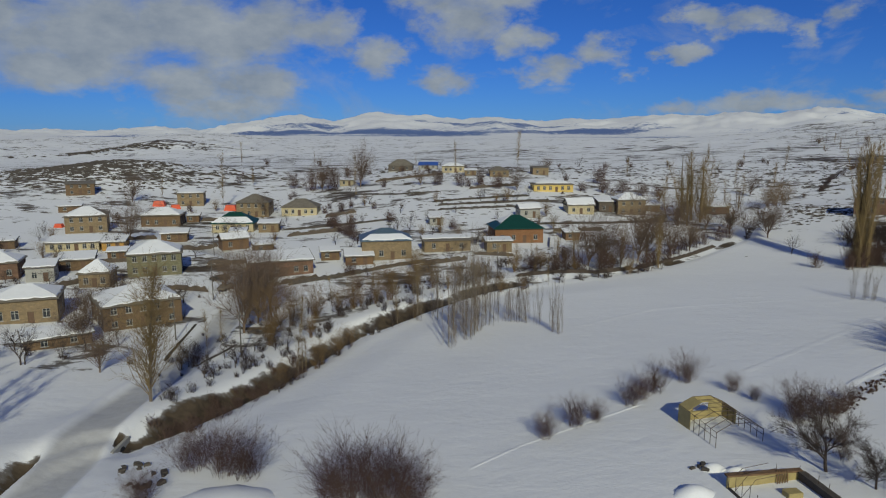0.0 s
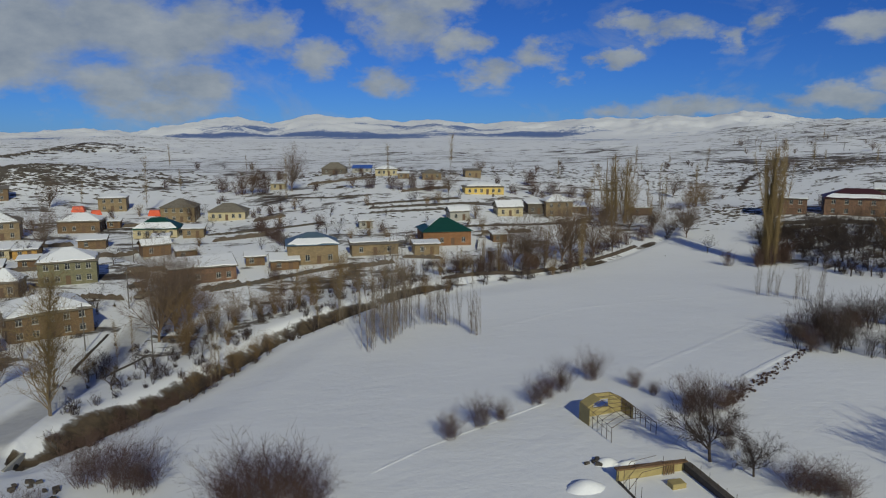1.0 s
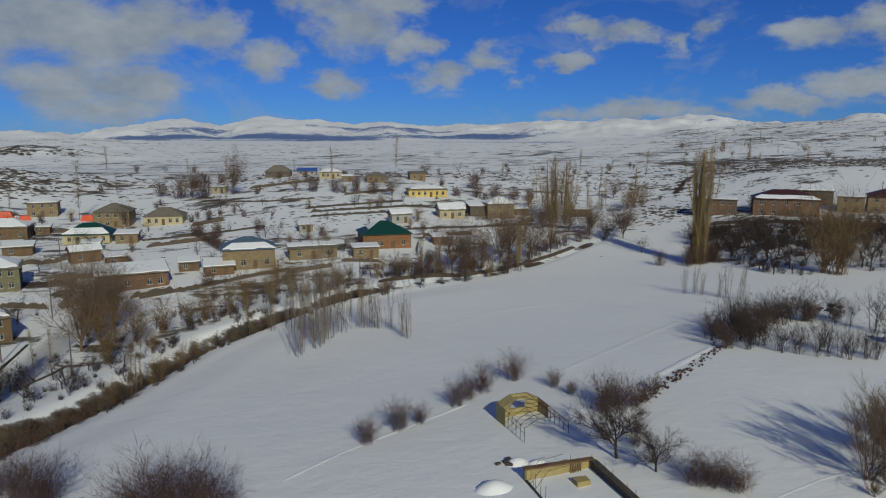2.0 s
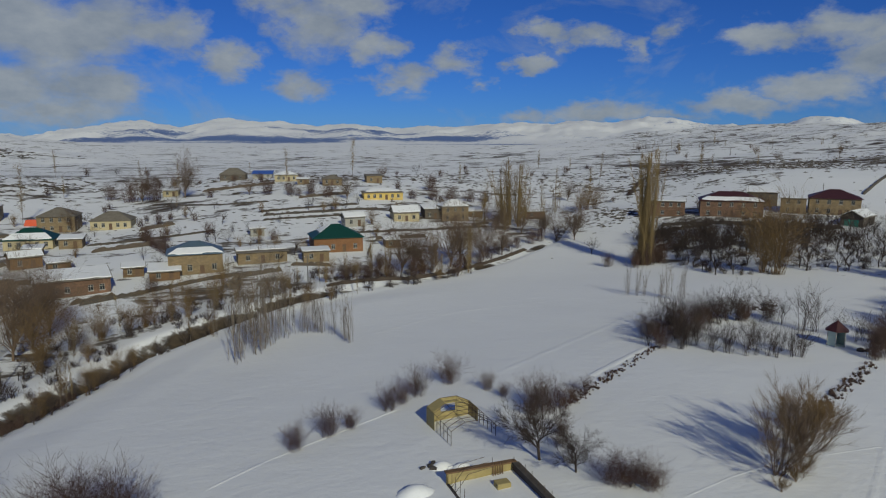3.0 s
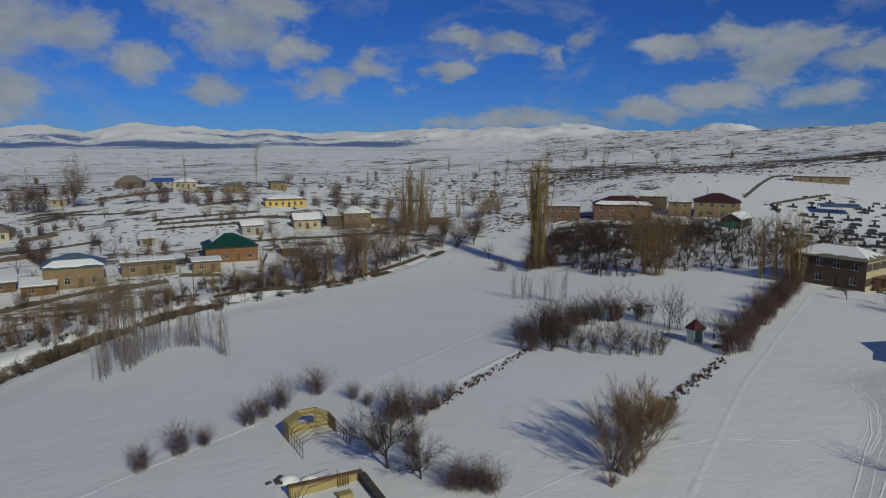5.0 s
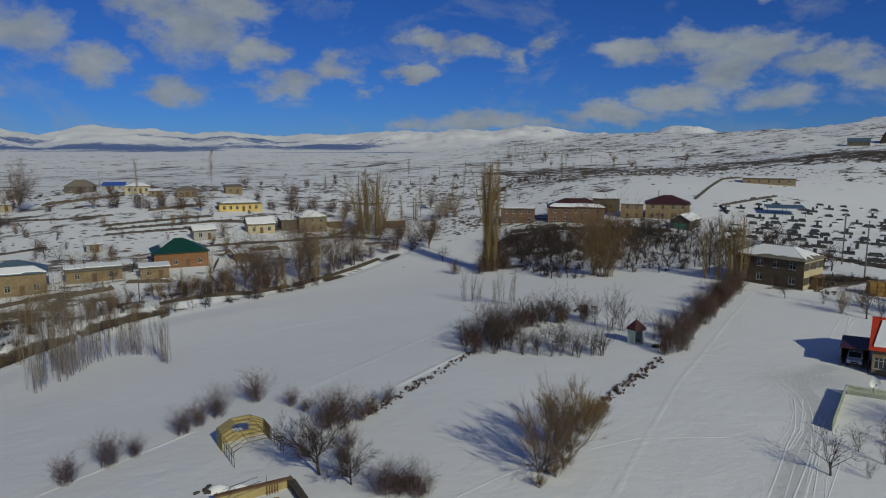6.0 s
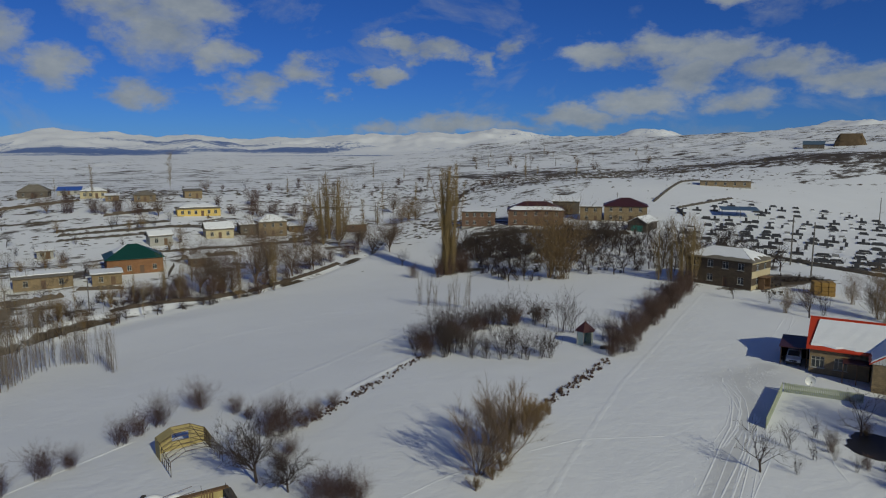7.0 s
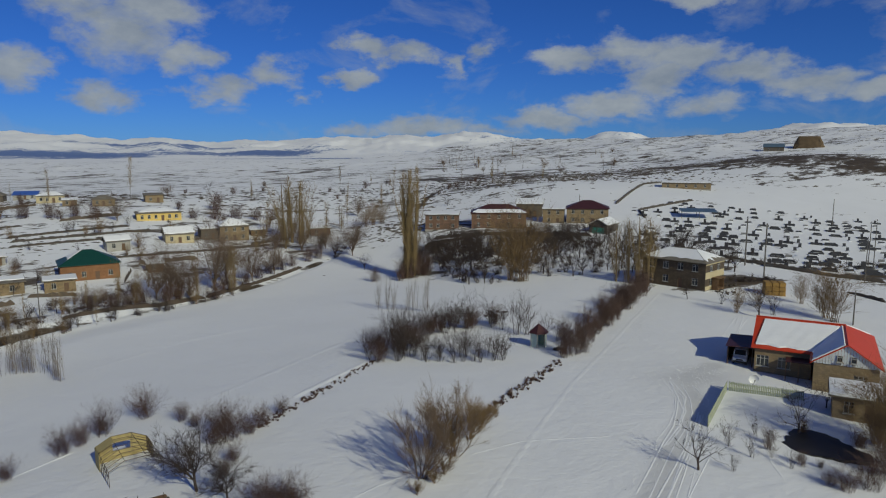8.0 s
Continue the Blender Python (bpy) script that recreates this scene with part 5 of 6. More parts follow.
gd = part("garage_door", bevelled(boxes((-1.9, -0.02, -0.09, -0.02, 0.02, 2.5), (0.02, 1.9, -0.09, -0.02, 0.02, 2.5)), 0.02), M["teal"], g, "teal painted double door")
part("door_handle", boxes((0.12, 0.22, -0.16, -0.09, 1.1, 1.3)), M["metal"], gd)
# the dark stone house with pale side wall
s2 = house("stone_house", "two-storey dark stone house with a snowy hipped roof", 134.2, 100.2, -72, 14.5, 9, 5.9, "hip", 2.2, "umber", "slate", 2, 4, 2, base=-1.1, win=(1.25, 1.55), low_snow=.05, ragged=.3, high_snow=.93, deep=.1)
part("side_cladding", boxes((7.2, 7.29, 0.05, 8.95, 0.1, 0.9), (7.2, 7.29, 0.05, 8.95, 2.45, 3.85), (7.2, 7.29, 0.05, 8.95, 5.35, 5.75)), M["cream"], s2, "pale cream plastered side wall")
part("porch", bevelled(boxes((7.3, 8.8, 3.0, 6.0, -0.9, 0.3), (7.4, 8.7, 3.0, 3.15, 0.3, 2.4), (7.4, 8.7, 5.85, 6.0, 0.3, 2.4), (7.3, 9.0, 2.9, 6.1, 2.42, 2.55))), M["wood"], s2, "wooden porch with a lean-to roof")
# far farm buildings on the slope
house("long_barn", "long tan stone barn with a flat snowy roof", 260.7, 220, -44, 21, 8, 2.9, "shed", 0.6, "tan", "slate", 1, 5, 0, door=False, low_snow=0.05)
hangar = house("hangar", "dark blue-grey hangar on the hillside", 540, 394, -52, 16, 12, 3.5, "gable", 3.0, "dark", "blue", 1, 2, 0, door=False, snow=())


# ---------------------------------------------------------------- the red-roofed house, its yard and neighbours
def red_house():
    z0 = -1.7
    root = thing("red_roofed_house", 103.3, 45.4, z0, -55, "tan house with a snowy red metal roof and pale gable", "house", "village houses")
    tall, th = 3.5, 0.4
    bm = bmesh.new()
    fr = [(1.9, 0.95, 1.5, 1.5), (5.1, 0.95, 1.5, 1.5)]
    wall_run(bm, 7.0, tall, th, [(c - 3.5, s, w, t) for c, s, w, t in fr[1:]], pose(3.5, 0, 0))
    wall_run(bm, 6.8, tall, th, [(0.2, 0.95, 1.5, 1.5), (-2.4, 0.95, 1.5, 1.5)], pose(-3.6, 4, 0))
    wall_run(bm, 4.0, tall, th, [], pose(0, 2.4, 0, 0, 0, -90))
    wall_run(bm, 12.2, tall, th, [], pose(-7, 10.5, 0, 0, 0, -90))
    wall_run(bm, 16.2, tall, th, [(-2, 0.95, 1.4, 1.5), (3, 0.95, 1.4, 1.5)], pose(7, 8.5, 0, 0, 0, 90))
    wall_run(bm, 14, tall, th, [], pose(0, 17, 0, 0, 0, 180))
    part("wall", bm, M["tan"], root)
    for x, y, s in ((5.1, 0, 0), (-3.4, 4, 0), (-6.0, 4, 0)):
        window(root, x, y, 0.95, 1.5, 1.5, 0, 2)
    for y in (6.5, 11.5):
        window(root, 7, y, 0.95, 1.4, 1.5, 1, 2)
    # front gable of pale boards with two small windows
    n = 24
    for i in range(n):
        bm = bmesh.new()
        x0, x1 = -0.35 + 7.7 * i / n, -0.35 + 7.7 * (i + 1) / n - 0.03
        t0, t1 = (2.6 * (1 - abs(x - 3.5) / 3.9) for x in (x0, x1))
        vs = [bm.verts.new(p) for p in ((x0, -0.12, tall), (x1, -0.12, tall), (x1, -0.12, tall + t1), (x0, -0.12, tall + t0), (x0, -0.02, tall), (x1, -0.02, tall), (x1, -0.02, tall + t1), (x0, -0.02, tall + t0))]
        for f in ((0, 1, 2, 3), (7, 6, 5, 4), (0, 4, 5, 1), (1, 5, 6, 2), (2, 6, 7, 3), (3, 7, 4, 0)):
            bm.faces.new([vs[k] for k in f])
        part("gable_board", bm, M["siding"], root)
    for x in (2.75, 4.25):
        window(root, x, -0.3, tall + 0.45, 0.62, 0.8, 0, 0)
    # roofs
    e, r, o = tall + 0.05, tall + 2.75, 0.45
    main = [((-7 - o, 4 - o, e), (7 + o, 4 - o, e), (3.5, 10.6, r), (-7 - o, 10.6, r)), ((7 + o, 17 + o, e), (-7 - o, 17 + o, e), (-7 - o, 10.6, r), (3.5, 10.6, r))]
    wing = [((7 + o, -o, e + .004), (7 + o, 17 + o, e + .004), (3.5, 10.7, r + .03), (3.5, -o, r + .03)), ((-o, 10.7, e + .004), (-o, -o, e + .004), (3.5, -o, r + .03), (3.5, 10.7, r + .03))]
    bm = bmesh.new()
    for s in main + wing:
        slab(bm, s, 0.14)
    part("roof", bm, M["red"], root, "red sheet-metal roof")
    bm = bmesh.new()
    rng = random.Random(5)
    snow_on(bm, (-7.1, 4 - o, e), (0.2, 4 - o, e), (3.2, 10.6, r), (-6.3, 10.6, r), rng, 0.05, 0.05, 0.2, 0.93)
    snow_on(bm, *wing[1], rng, 0.04, 0.05, 0.2, 0.93)
    snow_on(bm, *main[1], rng, 0.05, 0.05, 0.2, 0.95)
    part("roof_snow", bm, M["snow"], root, "thick snow on the shaded slopes")
    part("ridge_cap", boxes((-7.5, 3.6, 10.45, 10.75, r + 0.0, r + 0.1)), M["red"], root)
    part("porch_roof", boxes((-3.2, -0.05, 1.6, 3.95, 2.6, 2.7)), M["maroon"], root, "dark lean-to porch roof")
    for x in (-3.1, -1.6):
        bm = bmesh.new()
        rod(bm, (x, 1.7, -0.5), (x, 1.7, 2.6), 0.06)
        part("porch_post", bm, M["wood"], root)
    part("gable_wall", boxes((-7, 7, 16.95, 17.0, -0.5, -0.4)), M["tan"], root)
    bm = bmesh.new()
    for xx in (-7.0,):
        tri = [(4, tall), (17, tall), (10.6, tall + 2.6)]
        vs = [bm.verts.new((xx + q, a, b)) for q in (0, 0.2) for a, b in tri]
        for fc in ((0, 1, 2), (5, 4, 3), (0, 3, 4, 1), (1, 4, 5, 2), (2, 5, 3, 0)):
            bm.faces.new([vs[i] for i in fc])
    part("end_gable", bm, M["tan"], root)


red_house()


def local(u, v, ox=103.3, oy=45.4, rz=-55):
    c, s = math.cos(radians(rz)), math.sin(radians(rz))
    return ox + u * c - v * s, oy + u * s + v * c


def carport():
    x, y = local(-8.95, 5.4)
    root = thing("carport", x, y, h(x, y), -55, "open carport with a dark maroon sheet roof", "carport")
    for px, py in ((-1.55, 0.1), (1.6, 0.1), (-1.55, 5.4), (1.6, 5.4)):
        bm = bmesh.new()
        rod(bm, (px, py, -0.5), (px, py, 2.75), 0.07)
        part("post", bm, M["metal"], root)
    bm = bmesh.new()
    slab(bm, [(-1.8, -0.4, 2.75), (1.75, -0.4, 2.85), (1.75, 5.8, 3.05), (-1.8, 5.8, 2.95)], 0.1)
    part("roof", bm, M["maroon"], root)
    part("back_wall", boxes((-1.6, 1.65, 5.45, 5.55, -0.5, 2.7)), M["wood"], root)
    part("side_wall", boxes((-1.68, -1.6, 1.4, 5.45, -0.5, 2.6)), M["wood"], root)


carport()


def van():
    x, y = local(-8.95, 5.55)
    root = thing("van", x, y, h(x, y) + 0.02, -55, "white van parked nose-out under the carport", "van")
    bm = bmesh.new()
    prof = [(0.0, 0.35), (0.0, 0.95), (0.75, 1.15), (1.35, 1.95), (4.3, 1.98), (4.4, 0.35)]
    vs = [[bm.verts.new((sx_ * (0.9 if pz < 1.3 else 0.78), py, pz)) for py, pz in prof] for sx_ in (-1, 1)]
    n = len(prof)
    for i in range(n):
        k = (i + 1) % n
        bm.faces.new((vs[0][i], vs[0][k], vs[1][k], vs[1][i]))
    bm.faces.new(vs[0][::-1])
    bm.faces.new(vs[1])
    part("body", bevelled(bm, 0.06), M["white"], root)
    bm = bmesh.new()
    q = [bm.verts.new(p) for p in ((-0.72, 0.80, 1.24), (0.72, 0.80, 1.24), (0.68, 1.27, 1.86), (-0.68, 1.27, 1.86))]
    q2 = [bm.verts.new((v.co.x, v.co.y - 0.035, v.co.z + 0.02)) for v in q]
    bm.faces.new(q2)
    bm.faces.new(q[::-1])
    for i in range(4):
        bm.faces.new((q[i], q[(i + 1) % 4], q2[(i + 1) % 4], q2[i]))
    part("windscreen", bm, GLASS, root)
    part("bumper", bevelled(boxes((-0.92, 0.92, -0.12, -0.005, 0.35, 0.6)), 0.03), M["black"], root)
    part("grille", boxes((-0.45, 0.45, -0.035, -0.005, 0.66, 0.86)), M["black"], root)
    for sx_ in (-0.68, 0.68):
        part("headlight", bevelled(boxes((sx_ - 0.18, sx_ + 0.18, -0.04, -0.005, 0.66, 0.88)), 0.02), M["siding"], root)
        for py in (0.75, 3.5):
            bm = bmesh.new()
            rod(bm, (sx_ * 1.2 - 0.1, py, 0.32), (sx_ * 1.2 + 0.1, py, 0.32), 0.33, 14)
            wh = part("wheel", bm, M["black"], root)
            bm = bmesh.new()
            rod(bm, (sx_ * 1.2 - 0.115, py, 0.32), (sx_ * 1.2 + 0.115, py, 0.32), 0.18, 10)
            part("rim", bm, M["siding"], wh)


van()


def picket_fence(name, a, b, tall, label, material, gap=0.28):
    """Rails and separate pickets from a to b over the ground."""
    n = max(2, int(math.dist(a, b) / gap))
    rz = math.degrees(math.atan2(b[1] - a[1], b[0] - a[0]))
    z = h(*a)
    root = thing(name, a[0], a[1], z, rz, label, "fence", "yard fences")
    length = math.dist(a, b)
    dz = h(*b) - z
    for k in (0.3, 0.75):
        bm = bmesh.new()
        vs = box(bm, 0, length, 0.03, 0.08, tall * k, tall * k + 0.09)
        for v in vs:
            v.co.z += dz * v.co.x / length
        part("rail", bm, material, root)
    shared = None
    for i in range(n + 1):
        x = length * i / n
        if shared is None:
            ob = part("picket", boxes((-0.07, 0.07, -0.02, 0.02, -0.15, tall)), material, root)
            shared = ob.data
        else:
            ob = part("picket", shared, None, root)
        ob.matrix_basis = pose(x, 0, dz * x / length + random.Random(i).uniform(-0.05, 0.05))


picket_fence("picket_fence", (80.9, 41.4), (92.4, 49.0), 1.25, "pale greenish picket fence casting shade on snow", M["fence"], 0.16)
picket_fence("picket_fence", (92.7, 48.9), (98.6, 43.2), 1.15, "pale greenish picket fence across the yard", M["fence"], 0.2)


def dish():
    x, y = 96.2, 48.3
    root = thing("satellite_dish", x, y, h(x, y), -40, "white satellite dish on a short pole", "satellite dish")
    bm = bmesh.new()
    rod(bm, (0, 0.1, -0.3), (0, 0.1, 1.2), 0.05)
    part("pole", bm, M["pole"], root)
    bm = bmesh.new()
    for i in range(5):
        for j in range(18):
            r, t = 0.62 * i / 4, j * math.tau / 18
            bm.verts.new((r * math.cos(t), 0.2 * (r / 0.62) ** 2 * -1 + 0.0, 1.3 + r * math.sin(t)))
    bm.verts.ensure_lookup_table()
    for i in range(4):
        for j in range(18):
            k = (j + 1) % 18
            bm.faces.new([bm.verts[i * 18 + j], bm.verts[i * 18 + k], bm.verts[(i + 1) * 18 + k], bm.verts[(i + 1) * 18 + j]])
    bmesh.ops.remove_doubles(bm, verts=bm.verts, dist=0.001)
    bmesh.ops.solidify(bm, geom=bm.faces[:], thickness=0.03)
    part("bowl", bm, M["white"], root)
    bm = bmesh.new()
    rod(bm, (0, -0.2, 0.72), (0, -0.75, 1.25), 0.02)
    box(bm, -0.06, 0.06, -0.82, -0.7, 1.2, 1.35)
    part("feed_arm", bm, M["pole"], root)


dish()
sx1, sy1 = local(4.6, -9.2)
house("shed", "low tan shed with thick snow on its flat roof", sx1, sy1, -55, 5.2, 4.5, 2.9, "shed", 0.25, "tan", "slate", 1, 2, 1, low_snow=0.0, ragged=.03, deep=.3)


def pond():
    """A dark pool of open water with a ragged snow bank."""
    bm = bmesh.new()
    rng = random.Random(3)
    cx, cy = 88.1, 33.4
    ring = []
    for i in range(40):
        t = i * math.tau / 40
        r = 1 + 0.15 * math.sin(3 * t + 1) + rng.uniform(-0.08, 0.08)
        u, v = 4.0 * r * math.cos(t), 2.9 * r * math.sin(t)
        c, s = math.cos(radians(-84)), math.sin(radians(-84))
        ring.append((cx + u * c - v * s, cy + u * s + v * c))
    zt = max(h(*p) for p in ring) + 0.03
    top = [bm.verts.new((*p, zt)) for p in ring]
    low = [bm.verts.new((*p, zt - 1.2)) for p in ring]
    bm.faces.new(top)
    for i in range(40):
        k = (i + 1) % 40
        bm.faces.new((top[k], top[i], low[i], low[k]))
    me = bpy.data.meshes.new("pond")
    bm.to_mesh(me)
    bm.free()
    me.materials.append(M["water"])
    tagged(new("pond", me), "dark muddy pool in the snowy yard", "pond", kind="structure")


pond()


# ---------------------------------------------------------------- summerhouse, hay, canopy, haystack
def summerhouse():
    x, y = 82.6, 75.4
    root = thing("summerhouse", x, y, h(x, y), -15, "small pale green summerhouse with a dark red pyramid roof", "gazebo")
    bm = bmesh.new()
    n, r = 6, 1.2
    pts = [(r * math.cos(k * math.tau / n), r * math.sin(k * math.tau / n)) for k in range(n)]
    for k in range(n):
        a, b = Vector((*pts[k], 0)), Vector((*pts[(k + 1) % n], 0))
        if k == 4:
            continue
        d = (b - a).normalized()
        nn = Vector((d.y, -d.x, 0)) * 0.06
        lo, hi = -0.4, 2.15
        vs = [bm.verts.new(p) for p in (a + Vector((0, 0, lo)), b + Vector((0, 0, lo)), b + Vector((0, 0, hi)), a + Vector((0, 0, hi)), a - nn + Vector((0, 0, lo)), b - nn + Vector((0, 0, lo)), b - nn + Vector((0, 0, hi)), a - nn + Vector((0, 0, hi)))]
        for f in ((0, 1, 2, 3), (7, 6, 5, 4), (0, 4, 5, 1), (1, 5, 6, 2), (2, 6, 7, 3), (3, 7, 4, 0)):
            bm.faces.new([vs[i] for i in f])
    part("wall", bm, M["mint"], root)
    for k in range(n):
        bm = bmesh.new()
        rod(bm, (*pts[k], -0.4), (*pts[k], 2.2), 0.07)
        part("post", bm, M["frame"], root)
    bm = bmesh.new()
    R = 1.62
    ring = [bm.verts.new((R * math.cos(k * math.tau / n), R * math.sin(k * math.tau / n), 2.15)) for k in range(n)]
    apex = bm.verts.new((0, 0, 3.55))
    for k in range(n):
        bm.faces.new((ring[k], ring[(k + 1) % n], apex))
    bm.faces.new(ring[::-1])
    part("roof", bm, M["maroon"], root, "dark red tin roof")
    bm = bmesh.new()
    rod(bm, (0, 0, 3.45), (0, 0, 3.85), 0.05, 6, 0.01)
    part("finial", bm, M["metal"], root)


summerhouse()


def canopy():
    x, y = 216.5, 171
    root = thing("canopy", x, y, h(x, y), -38, "flat blue-grey metal canopy on posts", "canopy")
    bm = bmesh.new()
    slab(bm, [(-6.2, -3.5, 2.4), (6.2, -3.5, 2.4), (6.2, 4, 3.1), (-6.2, 4, 3.1)], 0.12)
    part("roof", bm, M["blue"], root)
    for px in (-6, 0, 6):
        for py, t in ((-3.2, 2.35), (3.7, 2.9)):
            bm = bmesh.new()
            rod(bm, (px, py, -0.5), (px, py, t), 0.08)
            part("post", bm, M["pole"], root)


canopy()


def hay_stack(name, x, y, rz, w, d, tall, label, seed, rows=3):
    root = thing(name, x, y, h(x, y), rz, label, "haystack")
    rng = random.Random(seed)
    k = 0
    for r in range(rows):
        n = max(2, int(w / 1.3))
        for i in range(n):
            bw, bh = w / max(2, int(w / 1.3)), tall / rows
            x0 = -n * bw / 2 + i * bw
            bm = boxes((x0 + 0.03, x0 + bw - 0.03, 0.1 * r + rng.uniform(0, .12), d - 0.1 * r - rng.uniform(0, .12), r * bh - (0.4 if r == 0 else 0), (r + 1) * bh - 0.02))
            part("bale", bevelled(bm, 0.09), M["hay"], root)


hay_stack("haystack", 147.0, 84.6, -40, 4.0, 3.2, 2.7, "yellow-brown straw stack beside the yard track", 1)


def far_stack():
    x, y = 574, 386
    root = thing("haystack", x, y, h(x, y) - 1, -54, "huge brown haystack with sloping sides on the hill", "haystack")
    rng = random.Random(2)
    bm = bmesh.new()
    rows = []
    for r in range(7):
        t = r / 6
        rows.append([bm.verts.new(((12.5 - 4.5 * t ** 1.3) * math.copysign(abs(math.cos(a)) ** 0.5, math.cos(a)) + rng.uniform(-.4, .4), (6.5 - 2.5 * t) * math.copysign(abs(math.sin(a)) ** 0.5, math.sin(a)) + rng.uniform(-.4, .4), 11.0 * t)) for a in (k * math.tau / 24 for k in range(24))])
    for p, q in zip(rows[:-1], rows[1:]):
        for k in range(24):
            bm.faces.new((p[k], p[(k + 1) % 24], q[(k + 1) % 24], q[k]))
    bm.faces.new(rows[-1])
    part("straw", bm, M["old_straw"], root)


far_stack()


# ---------------------------------------------------------------- greenhouse frame and walled pit
def greenhouse():
    """Bare steel hoops of a greenhouse with a reed-panelled far end."""
    x, y = 26.4, 56.6
    root = thing("greenhouse_frame", x, y, h(x, y), 10, "bare rusty greenhouse frame with one boarded end", "greenhouse")
    w, length, wall, ridge, n = 4.6, 6.4, 1.3, 2.0, 8
    for i in range(n):
        yy = length * i / (n - 1)
        bm = bmesh.new()
        pts = [(-w / 2, yy, -0.5), (-w / 2, yy, wall), (-w / 5, yy, ridge), (w / 5, yy, ridge), (w / 2, yy, wall), (w / 2, yy, -0.5)]
        for a, b in zip(pts[:-1], pts[1:]):
            rod(bm, a, b, 0.03, 5)
        part("hoop", bm, M["metal"], root)
    for px, pz in ((-w / 2, wall), (-w / 5, ridge), (w / 5, ridge), (w / 2, wall), (-w / 2, 0.75), (w / 2, 0.75)):
        bm = bmesh.new()
        rod(bm, (px, 0, pz), (px, length, pz), 0.024, 5)
        part("rail", bm, M["metal"], root)
    # boarded end and sides at the far end
    part("end_panel", boxes((-w / 2, -0.8, length + 0.02, length + 0.08, -0.5, wall), (0.8, w / 2, length + 0.02, length + 0.08, -0.5, wall), (-0.8, 0.8, length + 0.02, length + 0.08, -0.5, 0.5)), M["reed"], root, "straw-yellow boarded end")
    bm = bmesh.new()
    vs = [bm.verts.new(p) for yy in (length + 0.02, length + 0.08) for p in ((-w / 2, yy, wall), (w / 2, yy, wall), (w / 5, yy, ridge), (-w / 5, yy, ridge))]
    for f in ((0, 1, 2, 3), (7, 6, 5, 4), (0, 4, 5, 1), (1, 5, 6, 2), (2, 6, 7, 3), (3, 7, 4, 0)):
        bm.faces.new([vs[i] for i in f])
    part("end_gable", bm, M["reed"], root)
    part("side_panel", boxes((-w / 2 - 0.07, -w / 2 - 0.035, length - 2.2, length, -0.5, wall)), M["reed"], root)
    part("side_panel", boxes((w / 2 + 0.035, w / 2 + 0.07, length - 2.2, length, -0.5, wall)), M["reed"], root)
    bm = bmesh.new()
    slab(bm, [(-w / 2, length - 1.6, wall + 0.04), (-w / 2, length, wall + 0.04), (-w / 5, length, ridge + 0.04), (-w / 5, length - 1.6, ridge + 0.04)], 0.03)
    part("roof_panel", bm, M["reed"], root)


greenhouse()


def garden_walls():
    """Low tan walls of an unfinished greenhouse with steel stakes."""
    x, y = 22.2, 49.0
    root = thing("garden_wall", x, y, h(x, y), 8, "low tan block wall of an unfinished greenhouse", "wall")
    part("back_wall", bevelled(boxes((0, 6.2, 0, 0.25, -0.6, 1.0)), 0.03), M["reed"], root)
    part("wall_coping", boxes((-0.1, 6.3, -0.1, 0.42, 1.01, 1.14)), M["wood"], root)
    part("side_wall", bevelled(boxes((5.95, 6.2, -8, -0.01, -0.6, 1.0)), 0.03), M["rubble"], root, "dark rubble side wall")
    part("side_coping", boxes((5.8, 6.42, -8, -0.18, 1.01, 1.14)), M["rubble"], root)
    part("front_wall", bevelled(boxes((0, 0.22, -6, -0.01, -0.6, 0.15)), 0.03), M["rubble"], root)
    rng = random.Random(4)
    for i in range(14):
        px, py = ((0.1, -i * 0.9) if i < 5 else (6.05, -(i - 5) * 1.1)) if i < 12 else (1.5 + (i - 12) * 2.6, 0.12)
        bm = bmesh.new()
        rod(bm, (px, py, -0.3), (px + rng.uniform(-.05, .05), py, rng.uniform(1.4, 1.9)), 0.022, 5)
        part("stake", bm, M["metal"], root)
    for i in range(3):
        bm = bmesh.new()
        yy = 0.1 - i * 0.9
        for a, b in (((0.1, yy, 0.2), (1.2, yy, 1.6)), ((1.2, yy, 1.6), (3.4, yy, 1.9))):
            rod(bm, a, b, 0.022, 5)
        part("bent_hoop", bm, M["metal"], root)
    for i in range(5):
        bm = bmesh.new()
        rod(bm, (4.0 + i * 0.22, -0.35, -0.3), (4.1 + i * 0.22, -0.03, 1.25), 0.05, 5)
        part("leaning_post", bm, M["wood"], root)
    # snow drifted inside the walls
    bm, rg = bmesh.new(), random.Random(12)
    grid = [[bm.verts.new((0.24 + 5.68 * i / 10, -0.02 - 7.4 * k / 10, 0.06 + 0.42 * math.sin(math.pi * i / 10) * (0.4 + 0.6 * k / 10) + rg.uniform(-.05, .05))) for i in range(11)] for k in range(11)]
    for k in range(10):
        for i in range(10):
            bm.faces.new((grid[k][i], grid[k + 1][i], grid[k + 1][i + 1], grid[k][i + 1]))
    part("drifted_snow", bm, M["snow"], root, "snow drifted inside the walls", smooth=True)
    part("cold_frame", bevelled(boxes((3.4, 4.6, -2.6, -1.7, -0.2, 0.75)), 0.05), M["reed"], root)


garden_walls()


